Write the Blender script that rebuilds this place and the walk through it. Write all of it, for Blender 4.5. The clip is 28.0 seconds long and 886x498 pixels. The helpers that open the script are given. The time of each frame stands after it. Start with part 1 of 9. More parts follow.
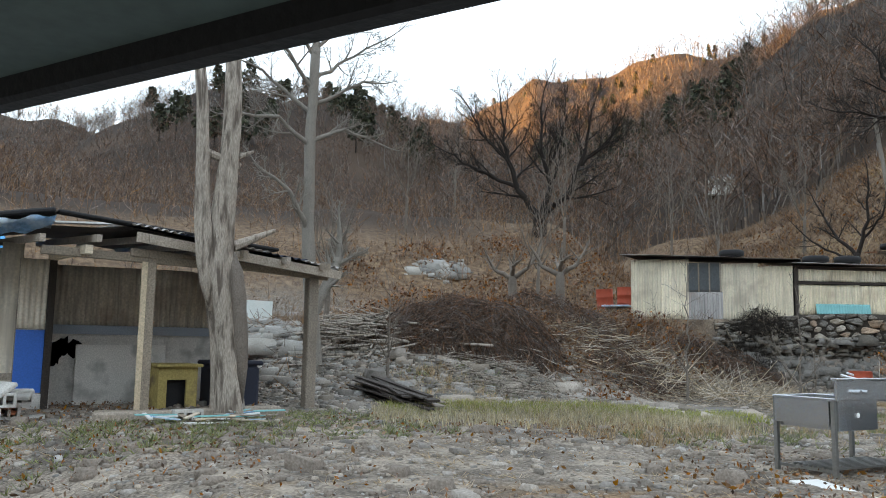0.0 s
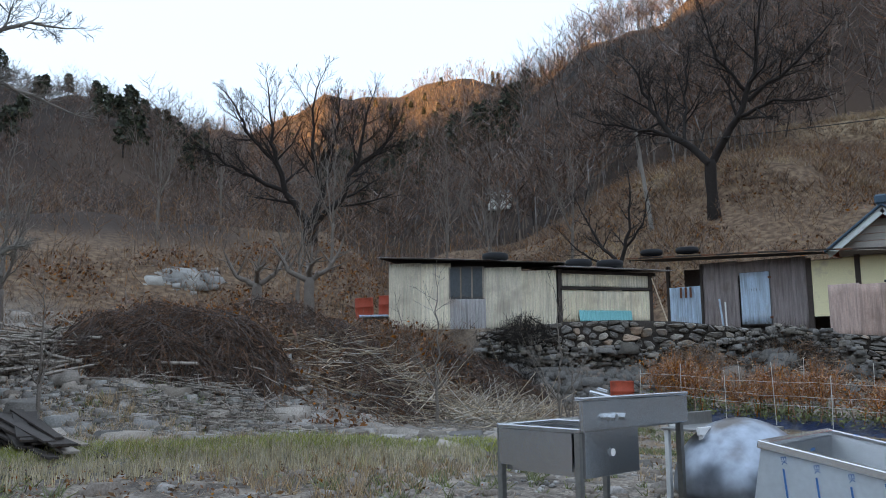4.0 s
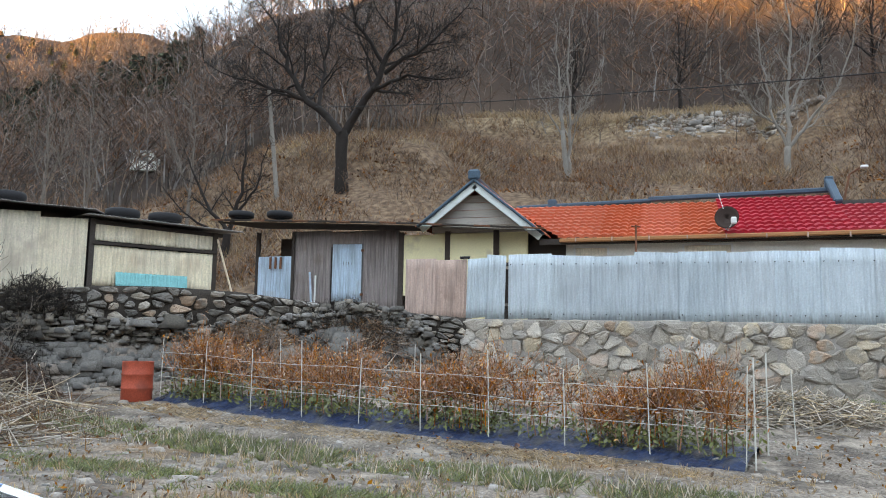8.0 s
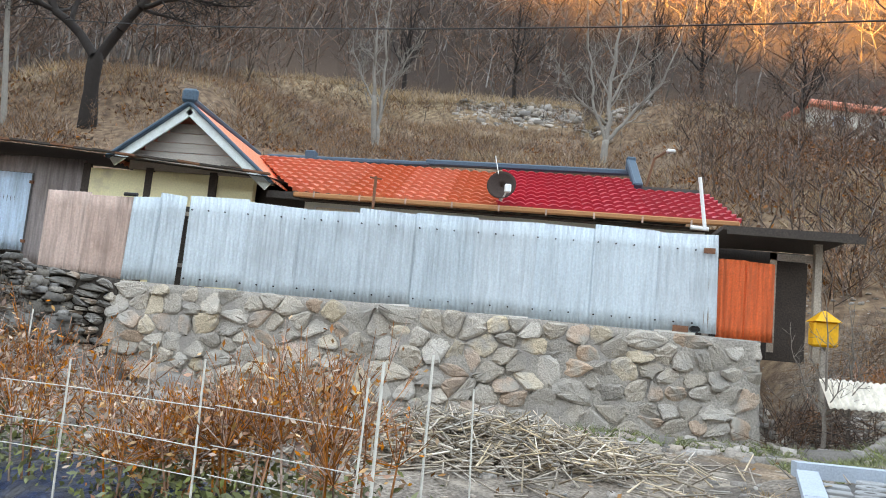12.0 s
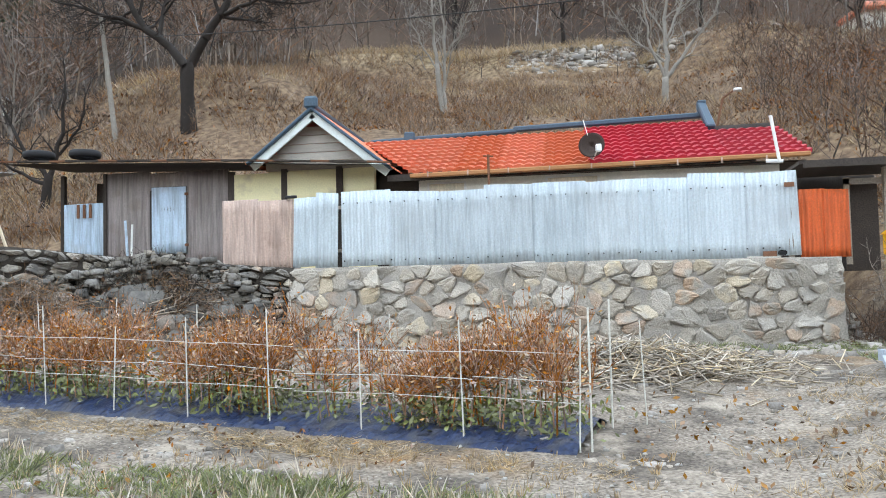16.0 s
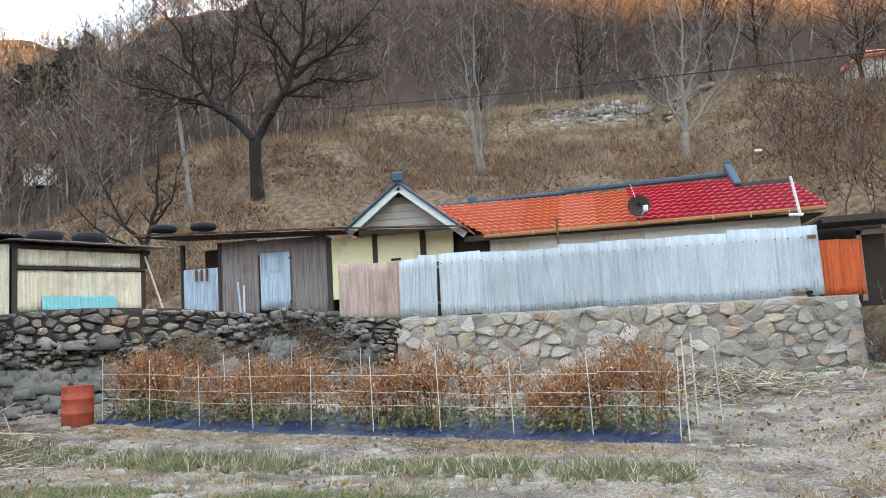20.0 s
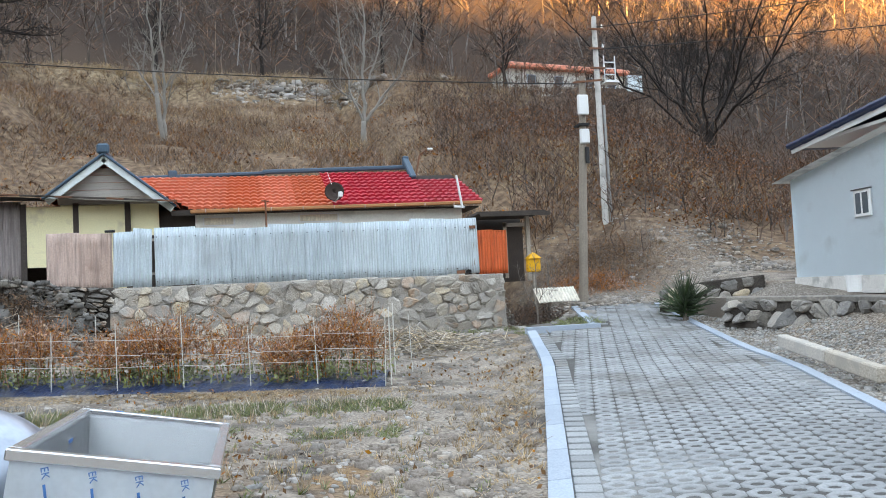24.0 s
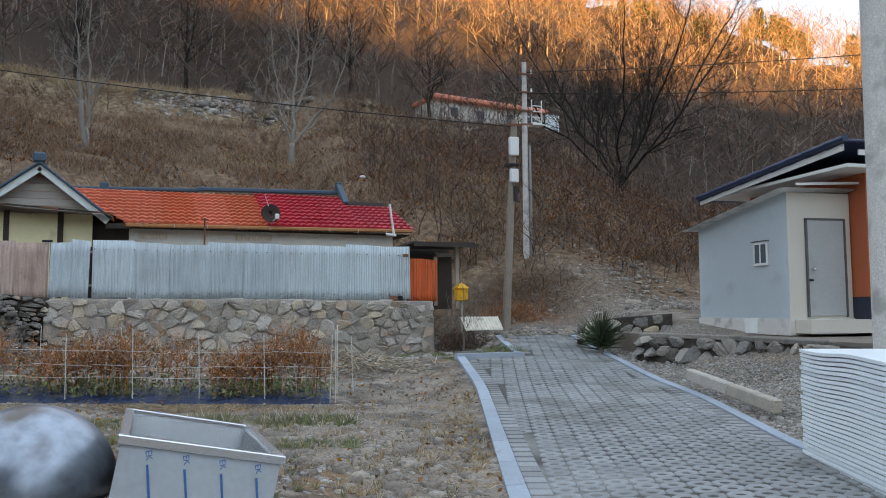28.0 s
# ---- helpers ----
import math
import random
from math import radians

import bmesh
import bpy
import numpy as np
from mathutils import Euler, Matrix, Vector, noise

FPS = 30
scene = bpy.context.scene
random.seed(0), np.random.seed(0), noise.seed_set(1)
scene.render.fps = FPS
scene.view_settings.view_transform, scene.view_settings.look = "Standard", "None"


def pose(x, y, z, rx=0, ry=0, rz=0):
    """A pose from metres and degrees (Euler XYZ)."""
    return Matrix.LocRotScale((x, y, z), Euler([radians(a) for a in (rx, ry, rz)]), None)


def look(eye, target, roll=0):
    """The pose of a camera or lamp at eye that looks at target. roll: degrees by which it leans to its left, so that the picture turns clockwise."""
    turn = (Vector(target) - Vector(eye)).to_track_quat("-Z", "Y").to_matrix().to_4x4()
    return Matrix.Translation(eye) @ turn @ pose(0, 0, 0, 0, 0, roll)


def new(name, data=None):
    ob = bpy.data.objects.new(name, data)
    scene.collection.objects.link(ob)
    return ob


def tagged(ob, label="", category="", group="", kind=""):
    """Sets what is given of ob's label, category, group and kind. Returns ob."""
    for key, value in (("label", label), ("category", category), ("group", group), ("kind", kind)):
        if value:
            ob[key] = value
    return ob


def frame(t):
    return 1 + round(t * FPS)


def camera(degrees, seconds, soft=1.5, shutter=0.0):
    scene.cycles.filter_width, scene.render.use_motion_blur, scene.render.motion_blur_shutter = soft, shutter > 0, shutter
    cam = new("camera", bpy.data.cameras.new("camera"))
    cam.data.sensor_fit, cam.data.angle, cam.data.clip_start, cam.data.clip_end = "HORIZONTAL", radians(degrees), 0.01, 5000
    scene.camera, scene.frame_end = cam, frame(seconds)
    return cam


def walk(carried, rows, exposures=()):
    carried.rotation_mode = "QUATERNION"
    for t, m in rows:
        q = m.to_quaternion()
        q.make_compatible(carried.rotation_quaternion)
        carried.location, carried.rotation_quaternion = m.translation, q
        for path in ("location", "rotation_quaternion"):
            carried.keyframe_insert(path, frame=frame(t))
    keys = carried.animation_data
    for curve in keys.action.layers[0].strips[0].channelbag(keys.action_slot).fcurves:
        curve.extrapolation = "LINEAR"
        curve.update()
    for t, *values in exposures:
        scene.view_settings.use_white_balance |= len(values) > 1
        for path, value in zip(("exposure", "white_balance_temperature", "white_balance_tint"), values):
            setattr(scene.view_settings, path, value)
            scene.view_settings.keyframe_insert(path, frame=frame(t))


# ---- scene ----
EXPO = [(0.0, 3.68, 7900, 8), (1.0, 2.73, 6300, 8), (1.7, 2.8, 6450, 8), (2.0, 3.03, 6500, 9), (3.0, 3.22, 6750, 10), (6.0, 3.5, 7100, 10), (8.0, 3.95, 7650, 10), (9.0, 3.9, 7850, 10), (10.0, 4.2, 7900, 10), (11.0, 4.4, 7950, 10), (12.0, 4.3, 7900, 10), (15.0, 4.15, 7850, 10), (16.0, 4.45, 7850, 10), (17.0, 3.1, 7250, 10), (18.0, 3.85, 7550, 10), (19.0, 3.75, 7450, 10), (20.0, 4.25, 7750, 10), (24.0, 4.15, 7600, 10), (25.0, 4.2, 7600, 10), (26.0, 3.85, 7500, 10), (26.6, 2.95, 7450, 10), (27.0, 3.13, 7350, 10), (28.0, 3.30, 7350, 10)]
cam = camera(58.1, 28.0, soft=1.0)
PATH = [
    (0, (4.79, -11.27, 2.078), (3.179, -10.107, 2.309), 1.0),
    (0.5, (4.614, -10.747, 2.044), (2.826, -9.88, 2.274), 0.9),
    (1, (4.382, -10.379, 2.042), (2.53, -9.661, 2.278), -0.4),
    (1.5, (4.159, -10.178, 2.022), (2.292, -9.506, 2.27), -0.7),
    (2, (3.741, -9.857, 2.001), (1.898, -9.126, 2.258), -0.5),
    (2.5, (3.41, -9.517, 2.016), (1.679, -8.549, 2.272), -0.0),
    (3, (3.363, -9.135, 2.032), (1.809, -7.903, 2.293), 0.7),
    (3.5, (3.323, -8.692, 2.043), (1.952, -7.262, 2.315), -0.0),
    (5.5, (3.408, -6.847, 1.977), (2.341, -5.176, 2.236), -0.7),
    (6, (3.477, -6.348, 1.972), (2.536, -4.6, 2.213), -1.2),
    (6.5, (3.548, -5.759, 1.968), (2.71, -3.958, 2.202), -1.0),
    (7, (3.607, -5.111, 1.952), (2.914, -3.25, 2.188), -0.5),
    (7.5, (3.832, -4.444, 1.926), (3.235, -2.55, 2.162), 0.2),
    (8, (4.03, -3.727, 1.941), (3.471, -1.822, 2.177), 1.0),
    (8.5, (4.255, -2.938, 1.983), (3.759, -1.016, 2.225), 2.0),
    (9, (4.536, -1.999, 2.002), (4.087, -0.067, 2.253), 2.0),
    (9.5, (4.791, -0.976, 1.933), (4.352, 0.958, 2.19), 1.7),
    (10, (5.066, -0.01, 1.922), (4.711, 1.941, 2.185), 1.7),
    (10.5, (5.418, 0.844, 1.914), (5.174, 2.812, 2.169), 1.2),
    (11, (5.591, 1.292, 1.954), (5.415, 3.269, 2.2), 1.2),
    (11.5, (5.621, 1.377, 1.964), (5.441, 3.356, 2.198), 1.9),
    (12, (5.577, 1.354, 1.991), (5.399, 3.333, 2.224), 5.3),
    (12.5, (5.558, 1.172, 2.008), (5.339, 3.147, 2.239), 4.0),
    (14.5, (5.024, -0.486, 2.025), (4.776, 1.486, 2.244), 1.1),
    (15, (4.927, -0.638, 2.035), (4.655, 1.336, 2.207), -0.1),
    (15.5, (4.84, -0.802, 2.003), (4.55, 1.174, 2.103), -0.6),
    (16, (4.747, -1.052, 2.033), (4.427, 0.92, 2.135), -1.4),
    (16.5, (4.559, -1.33, 2.126), (4.114, 0.607, 2.353), -1.9),
    (17, (4.391, -1.673, 2.102), (3.89, 0.241, 2.394), -1.8),
    (17.5, (4.292, -2.134, 2.068), (3.768, -0.227, 2.363), -2.3),
    (18, (4.204, -2.546, 2.054), (3.657, -0.644, 2.341), -2.4),
    (18.5, (4.091, -2.942, 2.037), (3.55, -1.036, 2.311), -3.5),
    (19, (3.96, -3.365, 2.005), (3.431, -1.454, 2.262), -4.0),
    (19.5, (3.801, -3.877, 2.007), (3.353, -1.942, 2.241), -3.3),
    (20, (3.732, -4.312, 2.025), (3.389, -2.354, 2.245), -3.2),
    (20.5, (3.638, -4.66, 2.01), (3.401, -2.687, 2.229), -3.5),
    (22.5, (3.191, -5.745, 2.04), (3.305, -3.755, 2.196), -3.9),
    (23, (3.028, -6.131, 2.065), (3.261, -4.148, 2.192), -3.6),
    (23.5, (2.792, -6.539, 2.093), (3.151, -4.574, 2.198), -2.9),
    (24, (2.617, -6.783, 2.103), (3.101, -4.845, 2.202), -2.9),
    (24.5, (2.54, -6.903, 2.105), (3.056, -4.973, 2.207), -3.5),
    (25, (2.448, -7.039, 2.116), (3.01, -5.122, 2.213), -4.2),
    (25.5, (2.342, -7.098, 2.135), (2.937, -5.191, 2.23), -4.2),
    (26, (2.339, -7.118, 2.169), (2.991, -5.231, 2.278), -3.4),
    (26.5, (2.3, -7.159, 2.152), (2.982, -5.283, 2.271), -1.1),
    (27, (2.179, -7.242, 2.16), (2.876, -5.372, 2.296), -1.2),
    (27.5, (2.02, -7.35, 2.177), (2.717, -5.481, 2.326), -0.3),
    (28, (1.725, -7.569, 2.157), (2.426, -5.702, 2.311), -0.3),
]
walk(cam, [(t, look(eye, target, roll)) for t, eye, target, roll in PATH], EXPO)

# ---- light: open sky, the low sun stands behind an unseen ridge added at the back ----
SUN_AZ, SUN_EL = 132.0, 9.0          # azimuth counted from +y towards -x
world = bpy.data.worlds.new("sky")
scene.world = world
world.use_nodes = True
wn, wl = world.node_tree.nodes, world.node_tree.links
wn.clear()
w_out, w_bg, w_sky = wn.new("ShaderNodeOutputWorld"), wn.new("ShaderNodeBackground"), wn.new("ShaderNodeTexSky")
w_sky.sky_type, w_sky.sun_disc = "NISHITA", False
w_sky.sun_elevation, w_sky.sun_rotation = radians(SUN_EL), radians(-SUN_AZ)
w_sky.air_density, w_sky.dust_density, w_sky.ozone_density = 1.0, 0.6, 1.5
w_bg.inputs["Strength"].default_value = 0.10
# a flat blue, mixed in at 0.94, evens out the sky's light
w_mix = wn.new("ShaderNodeMix")
w_mix.data_type = "RGBA"
w_mix.inputs["Factor"].default_value = 0.94
w_mix.inputs[7].default_value = (0.98, 1.25, 1.66, 1)
wl.new(w_sky.outputs[0], w_mix.inputs[6])
wl.new(w_mix.outputs[2], w_bg.inputs[0])
wl.new(w_bg.outputs[0], w_out.inputs[0])
to_sun = Vector((-math.sin(radians(SUN_AZ)) * math.cos(radians(SUN_EL)), math.cos(radians(SUN_AZ)) * math.cos(radians(SUN_EL)), math.sin(radians(SUN_EL))))
sun_data = bpy.data.lights.new("sun", "SUN")
sun_data.energy, sun_data.angle, sun_data.color = 2.7, radians(0.53), (1.0, 0.55, 0.15)
sun = new("sun", sun_data)
sun.matrix_world = look(to_sun * 500, (0, 0, 0))


# ---- small tools ----
def S(a, b, x):
    """Smooth step from a to b (a may be the larger); numbers or arrays."""
    t = np.clip((np.asarray(x, float) - a) / (b - a), 0, 1)
    return t * t * (3 - 2 * t)


def mesh_of(bm, name, mat):
    me = bpy.data.meshes.new(name)
    bm.to_mesh(me)
    bm.free()
    for m in mat if isinstance(mat, (list, tuple)) else [mat]:
        me.materials.append(m)
    return me


def part(name, bm, mat, parent=None, label=""):
    """Links a bmesh (or a mesh) as one object under a thing or a part."""
    me = bm if isinstance(bm, bpy.types.Mesh) else mesh_of(bm, name, mat)
    ob = new(name, me)
    ob.parent = parent
    return tagged(ob, label)


def thing(name, label, category, m=Matrix(), group="", kind=""):
    ob = new(name)
    ob.empty_display_size = 0.1
    ob.matrix_world = m
    return tagged(ob, label, category, group, kind)


def single(name, bm, mat, label, category="", group="", kind=""):
    return tagged(part(name, bm, mat), label, category, group, kind)


def box(bm, x0, x1, y0, y1, z0, z1, bevel=0.0, m=None):
    v = bmesh.ops.create_cube(bm, size=1)["verts"]
    for q in v:
        q.co = Vector(((x0 + x1) / 2 + q.co.x * (x1 - x0), (y0 + y1) / 2 + q.co.y * (y1 - y0), (z0 + z1) / 2 + q.co.z * (z1 - z0)))
    if bevel:
        e = list({e for q in v for e in q.link_edges})
        r = bmesh.ops.bevel(bm, geom=e, offset=bevel, segments=1, affect="EDGES")
        v = list({q for f in r["faces"] for q in f.verts})
    if m:
        bmesh.ops.transform(bm, matrix=m, verts=v)
    return v


def bx(*a, bevel=0.0, m=None):
    bm = bmesh.new()
    box(bm, *a, bevel=bevel, m=m)
    return bm


def cyl(bm, p, q, r0, r1=None, n=10, caps=True):
    p, q = Vector(p), Vector(q)
    d = q - p
    rot = d.to_track_quat("Z", "Y").to_matrix().to_4x4()
    m = Matrix.Translation((p + q) / 2) @ rot
    return bmesh.ops.create_cone(bm, cap_ends=caps, segments=n, radius1=r0, radius2=r0 if r1 is None else r1, depth=d.length, matrix=m)["verts"]


def cy(p, q, r0, r1=None, n=10):
    bm = bmesh.new()
    cyl(bm, p, q, r0, r1, n)
    return bm


def beam(bm, p, q, w, h, bevel=0.0):
    """A squared timber from p to q."""
    p, q = Vector(p), Vector(q)
    d = q - p
    m = Matrix.Translation((p + q) / 2) @ d.to_track_quat("X", "Z").to_matrix().to_4x4()
    return box(bm, -d.length / 2, d.length / 2, -w / 2, w / 2, -h / 2, h / 2, bevel, m)


def bmm(p, q, w, h, bevel=0.0):
    bm = bmesh.new()
    beam(bm, p, q, w, h, bevel)
    return bm


def smooth(ob):
    ob.data.polygons.foreach_set("use_smooth", [True] * len(ob.data.polygons))
    return ob


def corrugated(w, h, pitch=0.076, amp=0.011, thick=0.004, ragged=0.0, seed=0, rows=6, lean=0.0):
    """A corrugated sheet: x along its width, z up, waves in y; both faces and the rims."""
    rnd = random.Random(seed)
    n = max(4, int(w / pitch * 6))
    bm = bmesh.new()
    bend = [rnd.uniform(-1, 1) * 0.012 for _ in range(rows + 1)]
    top, bot = [rnd.uniform(-1, 1) * ragged for _ in range(2)], [rnd.uniform(-1, 1) * ragged for _ in range(2)]
    grids = []
    for side in (0, 1):
        g = []
        for i in range(n + 1):
            x = w * i / n
            col = []
            for k in range(rows + 1):
                f = k / rows
                z0, z1 = bot[0] + (bot[1] - bot[0]) * i / n, h + top[0] + (top[1] - top[0]) * i / n
                y = amp * math.sin(2 * math.pi * x / pitch) + bend[k] * math.sin(math.pi * i / n) + side * thick
                col.append(bm.verts.new((x + lean * f, y, z0 + (z1 - z0) * f)))
            g.append(col)
        grids.append(g)
    a, b = grids
    for i in range(n):
        for k in range(rows):
            bm.faces.new((a[i][k], a[i + 1][k], a[i + 1][k + 1], a[i][k + 1]))
            bm.faces.new((b[i][k + 1], b[i + 1][k + 1], b[i + 1][k], b[i][k]))
        for k in (0, rows):
            f = (a[i][k], b[i][k], b[i + 1][k], a[i + 1][k])
            bm.faces.new(f if k == 0 else f[::-1])
    for i in (0, n):
        for k in range(rows):
            f = (a[i][k], a[i][k + 1], b[i][k + 1], b[i][k])
            bm.faces.new(f if i == 0 else f[::-1])
    for f in bm.faces:
        f.smooth = True
    return bm


def sticks_mesh(name, p0, p1, r0, r1, mat, sides=3):
    """Many thin tapered sticks in one mesh, from arrays of ends and radii."""
    p0, p1 = np.asarray(p0, float), np.asarray(p1, float)
    n = len(p0)
    r0, r1 = np.broadcast_to(r0, (n,)), np.broadcast_to(r1, (n,))
    d = p1 - p0
    d /= np.linalg.norm(d, axis=1, keepdims=True) + 1e-9
    ref = np.where(np.abs(d[:, 2:3]) < 0.9, [[0, 0, 1.0]], [[1.0, 0, 0]])
    u = np.cross(d, ref)
    u /= np.linalg.norm(u, axis=1, keepdims=True)
    v = np.cross(d, u)
    ang = np.arange(sides) * 2 * np.pi / sides
    ring = u[:, None] * np.cos(ang)[None, :, None] + v[:, None] * np.sin(ang)[None, :, None]
    verts = np.concatenate([p0[:, None] + ring * r0[:, None, None], p1[:, None] + ring * r1[:, None, None]], 1).reshape(-1, 3)
    i = np.arange(sides)
    j = (i + 1) % sides
    quad = np.stack([i, j, j + sides, i + sides], 1)
    faces = (quad[None] + (np.arange(n) * 2 * sides)[:, None, None]).reshape(-1, 4)
    return raw_mesh(name, verts, faces, mat)


def raw_mesh(name, verts, faces, mat):
    """A mesh from arrays of corners and of faces that have all the same number of corners."""
    me = bpy.data.meshes.new(name)
    k = faces.shape[1]
    me.vertices.add(len(verts))
    me.vertices.foreach_set("co", np.asarray(verts, np.float32).ravel())
    me.loops.add(faces.size)
    me.loops.foreach_set("vertex_index", np.asarray(faces, np.int32).ravel())
    me.polygons.add(len(faces))
    me.polygons.foreach_set("loop_start", np.arange(0, faces.size, k, dtype=np.int32))
    for m in mat if isinstance(mat, (list, tuple)) else [mat]:
        me.materials.append(m)
    me.update(calc_edges=True)
    return me


# ---- materials ----
def material(name, base, rough=0.8, var=0.25, scale=6.0, fine=60.0, bump=0.3, metal=0.0, tint=None, tint_at=0.55, stretch=(1, 1, 1), per_piece=0.0, island=0.0, spec=0.4, streak=0.0):
    """Base colour with two scales of variation, a second colour in blotches, and fine relief."""
    m = bpy.data.materials.new(name)
    m.use_nodes = True
    n, l = m.node_tree.nodes, m.node_tree.links
    bsdf = n["Principled BSDF"]
    co, mp = n.new("ShaderNodeTexCoord"), n.new("ShaderNodeMapping")
    mp.inputs["Scale"].default_value = stretch
    geo = n.new("ShaderNodeNewGeometry")
    l.new(geo.outputs["Position"] if stretch == (1, 1, 1) else co.outputs["Object"], mp.inputs[0])
    big, small = n.new("ShaderNodeTexNoise"), n.new("ShaderNodeTexNoise")
    for t, s, d in ((big, scale, 5), (small, fine, 3)):
        t.inputs["Scale"].default_value, t.inputs["Detail"].default_value = s, d
        l.new(mp.outputs[0], t.inputs["Vector"])
    ramp = n.new("ShaderNodeValToRGB")
    lo, hi = [c * (1 - var) for c in base], [min(1, c * (1 + var)) for c in base]
    ramp.color_ramp.elements[0].position, ramp.color_ramp.elements[1].position = 0.3, 0.7
    ramp.color_ramp.elements[0].color, ramp.color_ramp.elements[1].color = (*lo, 1), (*hi, 1)
    l.new(small.outputs[0], ramp.inputs[0])
    colour = ramp.outputs[0]
    if tint:
        mix, rr = n.new("ShaderNodeMix"), n.new("ShaderNodeMapRange")
        mix.data_type = "RGBA"
        rr.inputs["From Min"].default_value, rr.inputs["From Max"].default_value = tint_at - 0.06, tint_at + 0.1
        l.new(big.outputs[0], rr.inputs[0])
        l.new(rr.outputs[0], mix.inputs["Factor"])
        l.new(colour, mix.inputs[6])
        mix.inputs[7].default_value = (*tint, 1)
        colour = mix.outputs[2]
    if streak:
        # runs of dirt and worn coating down the sheet
        m2, st, mx, mr = n.new("ShaderNodeMapping"), n.new("ShaderNodeTexNoise"), n.new("ShaderNodeMix"), n.new("ShaderNodeMapRange")
        m2.inputs["Scale"].default_value = (14, 14, 0.9)
        l.new(geo.outputs["Position"], m2.inputs[0])
        l.new(m2.outputs[0], st.inputs["Vector"])
        st.inputs["Scale"].default_value, st.inputs["Detail"].default_value = 1.0, 6
        mr.inputs["From Min"].default_value, mr.inputs["From Max"].default_value = 0.42, 0.72
        mr.inputs["To Max"].default_value = streak
        l.new(st.outputs[0], mr.inputs[0])
        l.new(mr.outputs[0], mx.inputs["Factor"])
        mx.data_type = "RGBA"
        l.new(colour, mx.inputs[6])
        mx.inputs[7].default_value = (*[c * 0.45 for c in base], 1)
        colour = mx.outputs[2]
    hsv = n.new("ShaderNodeHueSaturation")
    l.new(colour, hsv.inputs["Color"])
    add = n.new("ShaderNodeMath")
    add.operation = "MULTIPLY_ADD"
    l.new(big.outputs[0], add.inputs[0])
    add.inputs[1].default_value, add.inputs[2].default_value = var * 1.6, 1 - var * 0.8
    value = add.outputs[0]
    for amount, src in ((per_piece, "ob"), (island, "is")):
        if amount:
            r = n.new("ShaderNodeObjectInfo").outputs["Random"] if src == "ob" else geo.outputs["Random Per Island"]
            a2, mu = n.new("ShaderNodeMath"), n.new("ShaderNodeMath")
            a2.operation, mu.operation = "MULTIPLY_ADD", "MULTIPLY"
            l.new(r, a2.inputs[0])
            a2.inputs[1].default_value, a2.inputs[2].default_value = 2 * amount, 1 - amount
            l.new(a2.outputs[0], mu.inputs[0])
            l.new(value, mu.inputs[1])
            value = mu.outputs[0]
            sat = n.new("ShaderNodeMath")
            sat.operation = "MULTIPLY_ADD"
            frac = n.new("ShaderNodeMath")
            frac.operation = "FRACT"
            ten = n.new("ShaderNodeMath")
            ten.operation, ten.inputs[1].default_value = "MULTIPLY", 7.3
            l.new(r, ten.inputs[0])
            l.new(ten.outputs[0], frac.inputs[0])
            l.new(frac.outputs[0], sat.inputs[0])
            sat.inputs[1].default_value, sat.inputs[2].default_value = amount * 1.6, 1 - amount * 0.8
            l.new(sat.outputs[0], hsv.inputs["Saturation"])
    l.new(value, hsv.inputs["Value"])
    l.new(hsv.outputs[0], bsdf.inputs["Base Color"])
    bsdf.inputs["Roughness"].default_value, bsdf.inputs["Metallic"].default_value = rough, metal
    bsdf.inputs["Specular IOR Level"].default_value = spec
    if bump:
        b = n.new("ShaderNodeBump")
        b.inputs["Strength"].default_value, b.inputs["Distance"].default_value = bump, 0.02
        l.new(small.outputs[0], b.inputs["Height"])
        l.new(b.outputs[0], bsdf.inputs["Normal"])
    return m


M = {}
M["zinc"] = material("galvanised_sheet", (0.565, 0.63, 0.665), 0.5, 0.10, 1.2, 30, 0.1, 0.2, (0.47, 0.515, 0.54), 0.58, per_piece=0.13, streak=0.42)
M["zinc_grey"] = material("weathered_sheet", (0.468, 0.442, 0.429), 0.7, 0.16, 1.5, 40, 0.1, 0.1, (0.325, 0.26, 0.221), 0.58, per_piece=0.10, streak=0.75)
M["sheet_cream"] = material("cream_sheet", (0.86, 0.765, 0.59), 0.65, 0.14, 1.6, 30, 0.1, 0.0, (0.61, 0.52, 0.395), 0.6, per_piece=0.14, streak=0.5)
M["sheet_brown"] = material("brown_sheet", (0.598, 0.436, 0.364), 0.6, 0.12, 1.5, 30, 0.1, 0.0, (0.364, 0.247, 0.195), 0.62, per_piece=0.08, streak=0.75)
M["sheet_mauve"] = material("mauve_sheet", (0.351, 0.299, 0.286), 0.65, 0.12, 1.5, 30, 0.1, 0.0, (0.26, 0.208, 0.182), 0.6, per_piece=0.08, streak=0.75)
M["sheet_blue"] = material("pale_blue_sheet", (0.546, 0.676, 0.806), 0.55, 0.10, 1.5, 30, 0.1, 0.0, (0.455, 0.494, 0.546), 0.62, streak=0.75)
M["sheet_old"] = material("old_grey_sheet", (0.65, 0.585, 0.494), 0.75, 0.2, 1.3, 25, 0.15, 0.0, (0.312, 0.234, 0.182), 0.55, per_piece=0.15, streak=0.75)
M["rust"] = material("rust", (0.20, 0.09, 0.05), 0.85, 0.3, 8, 60, 0.3)
M["orange_door"] = material("orange_painted_sheet", (0.744, 0.144, 0.042), 0.6, 0.15, 3, 40, 0.1, 0.0, (0.36, 0.096, 0.048), 0.65, streak=0.75)
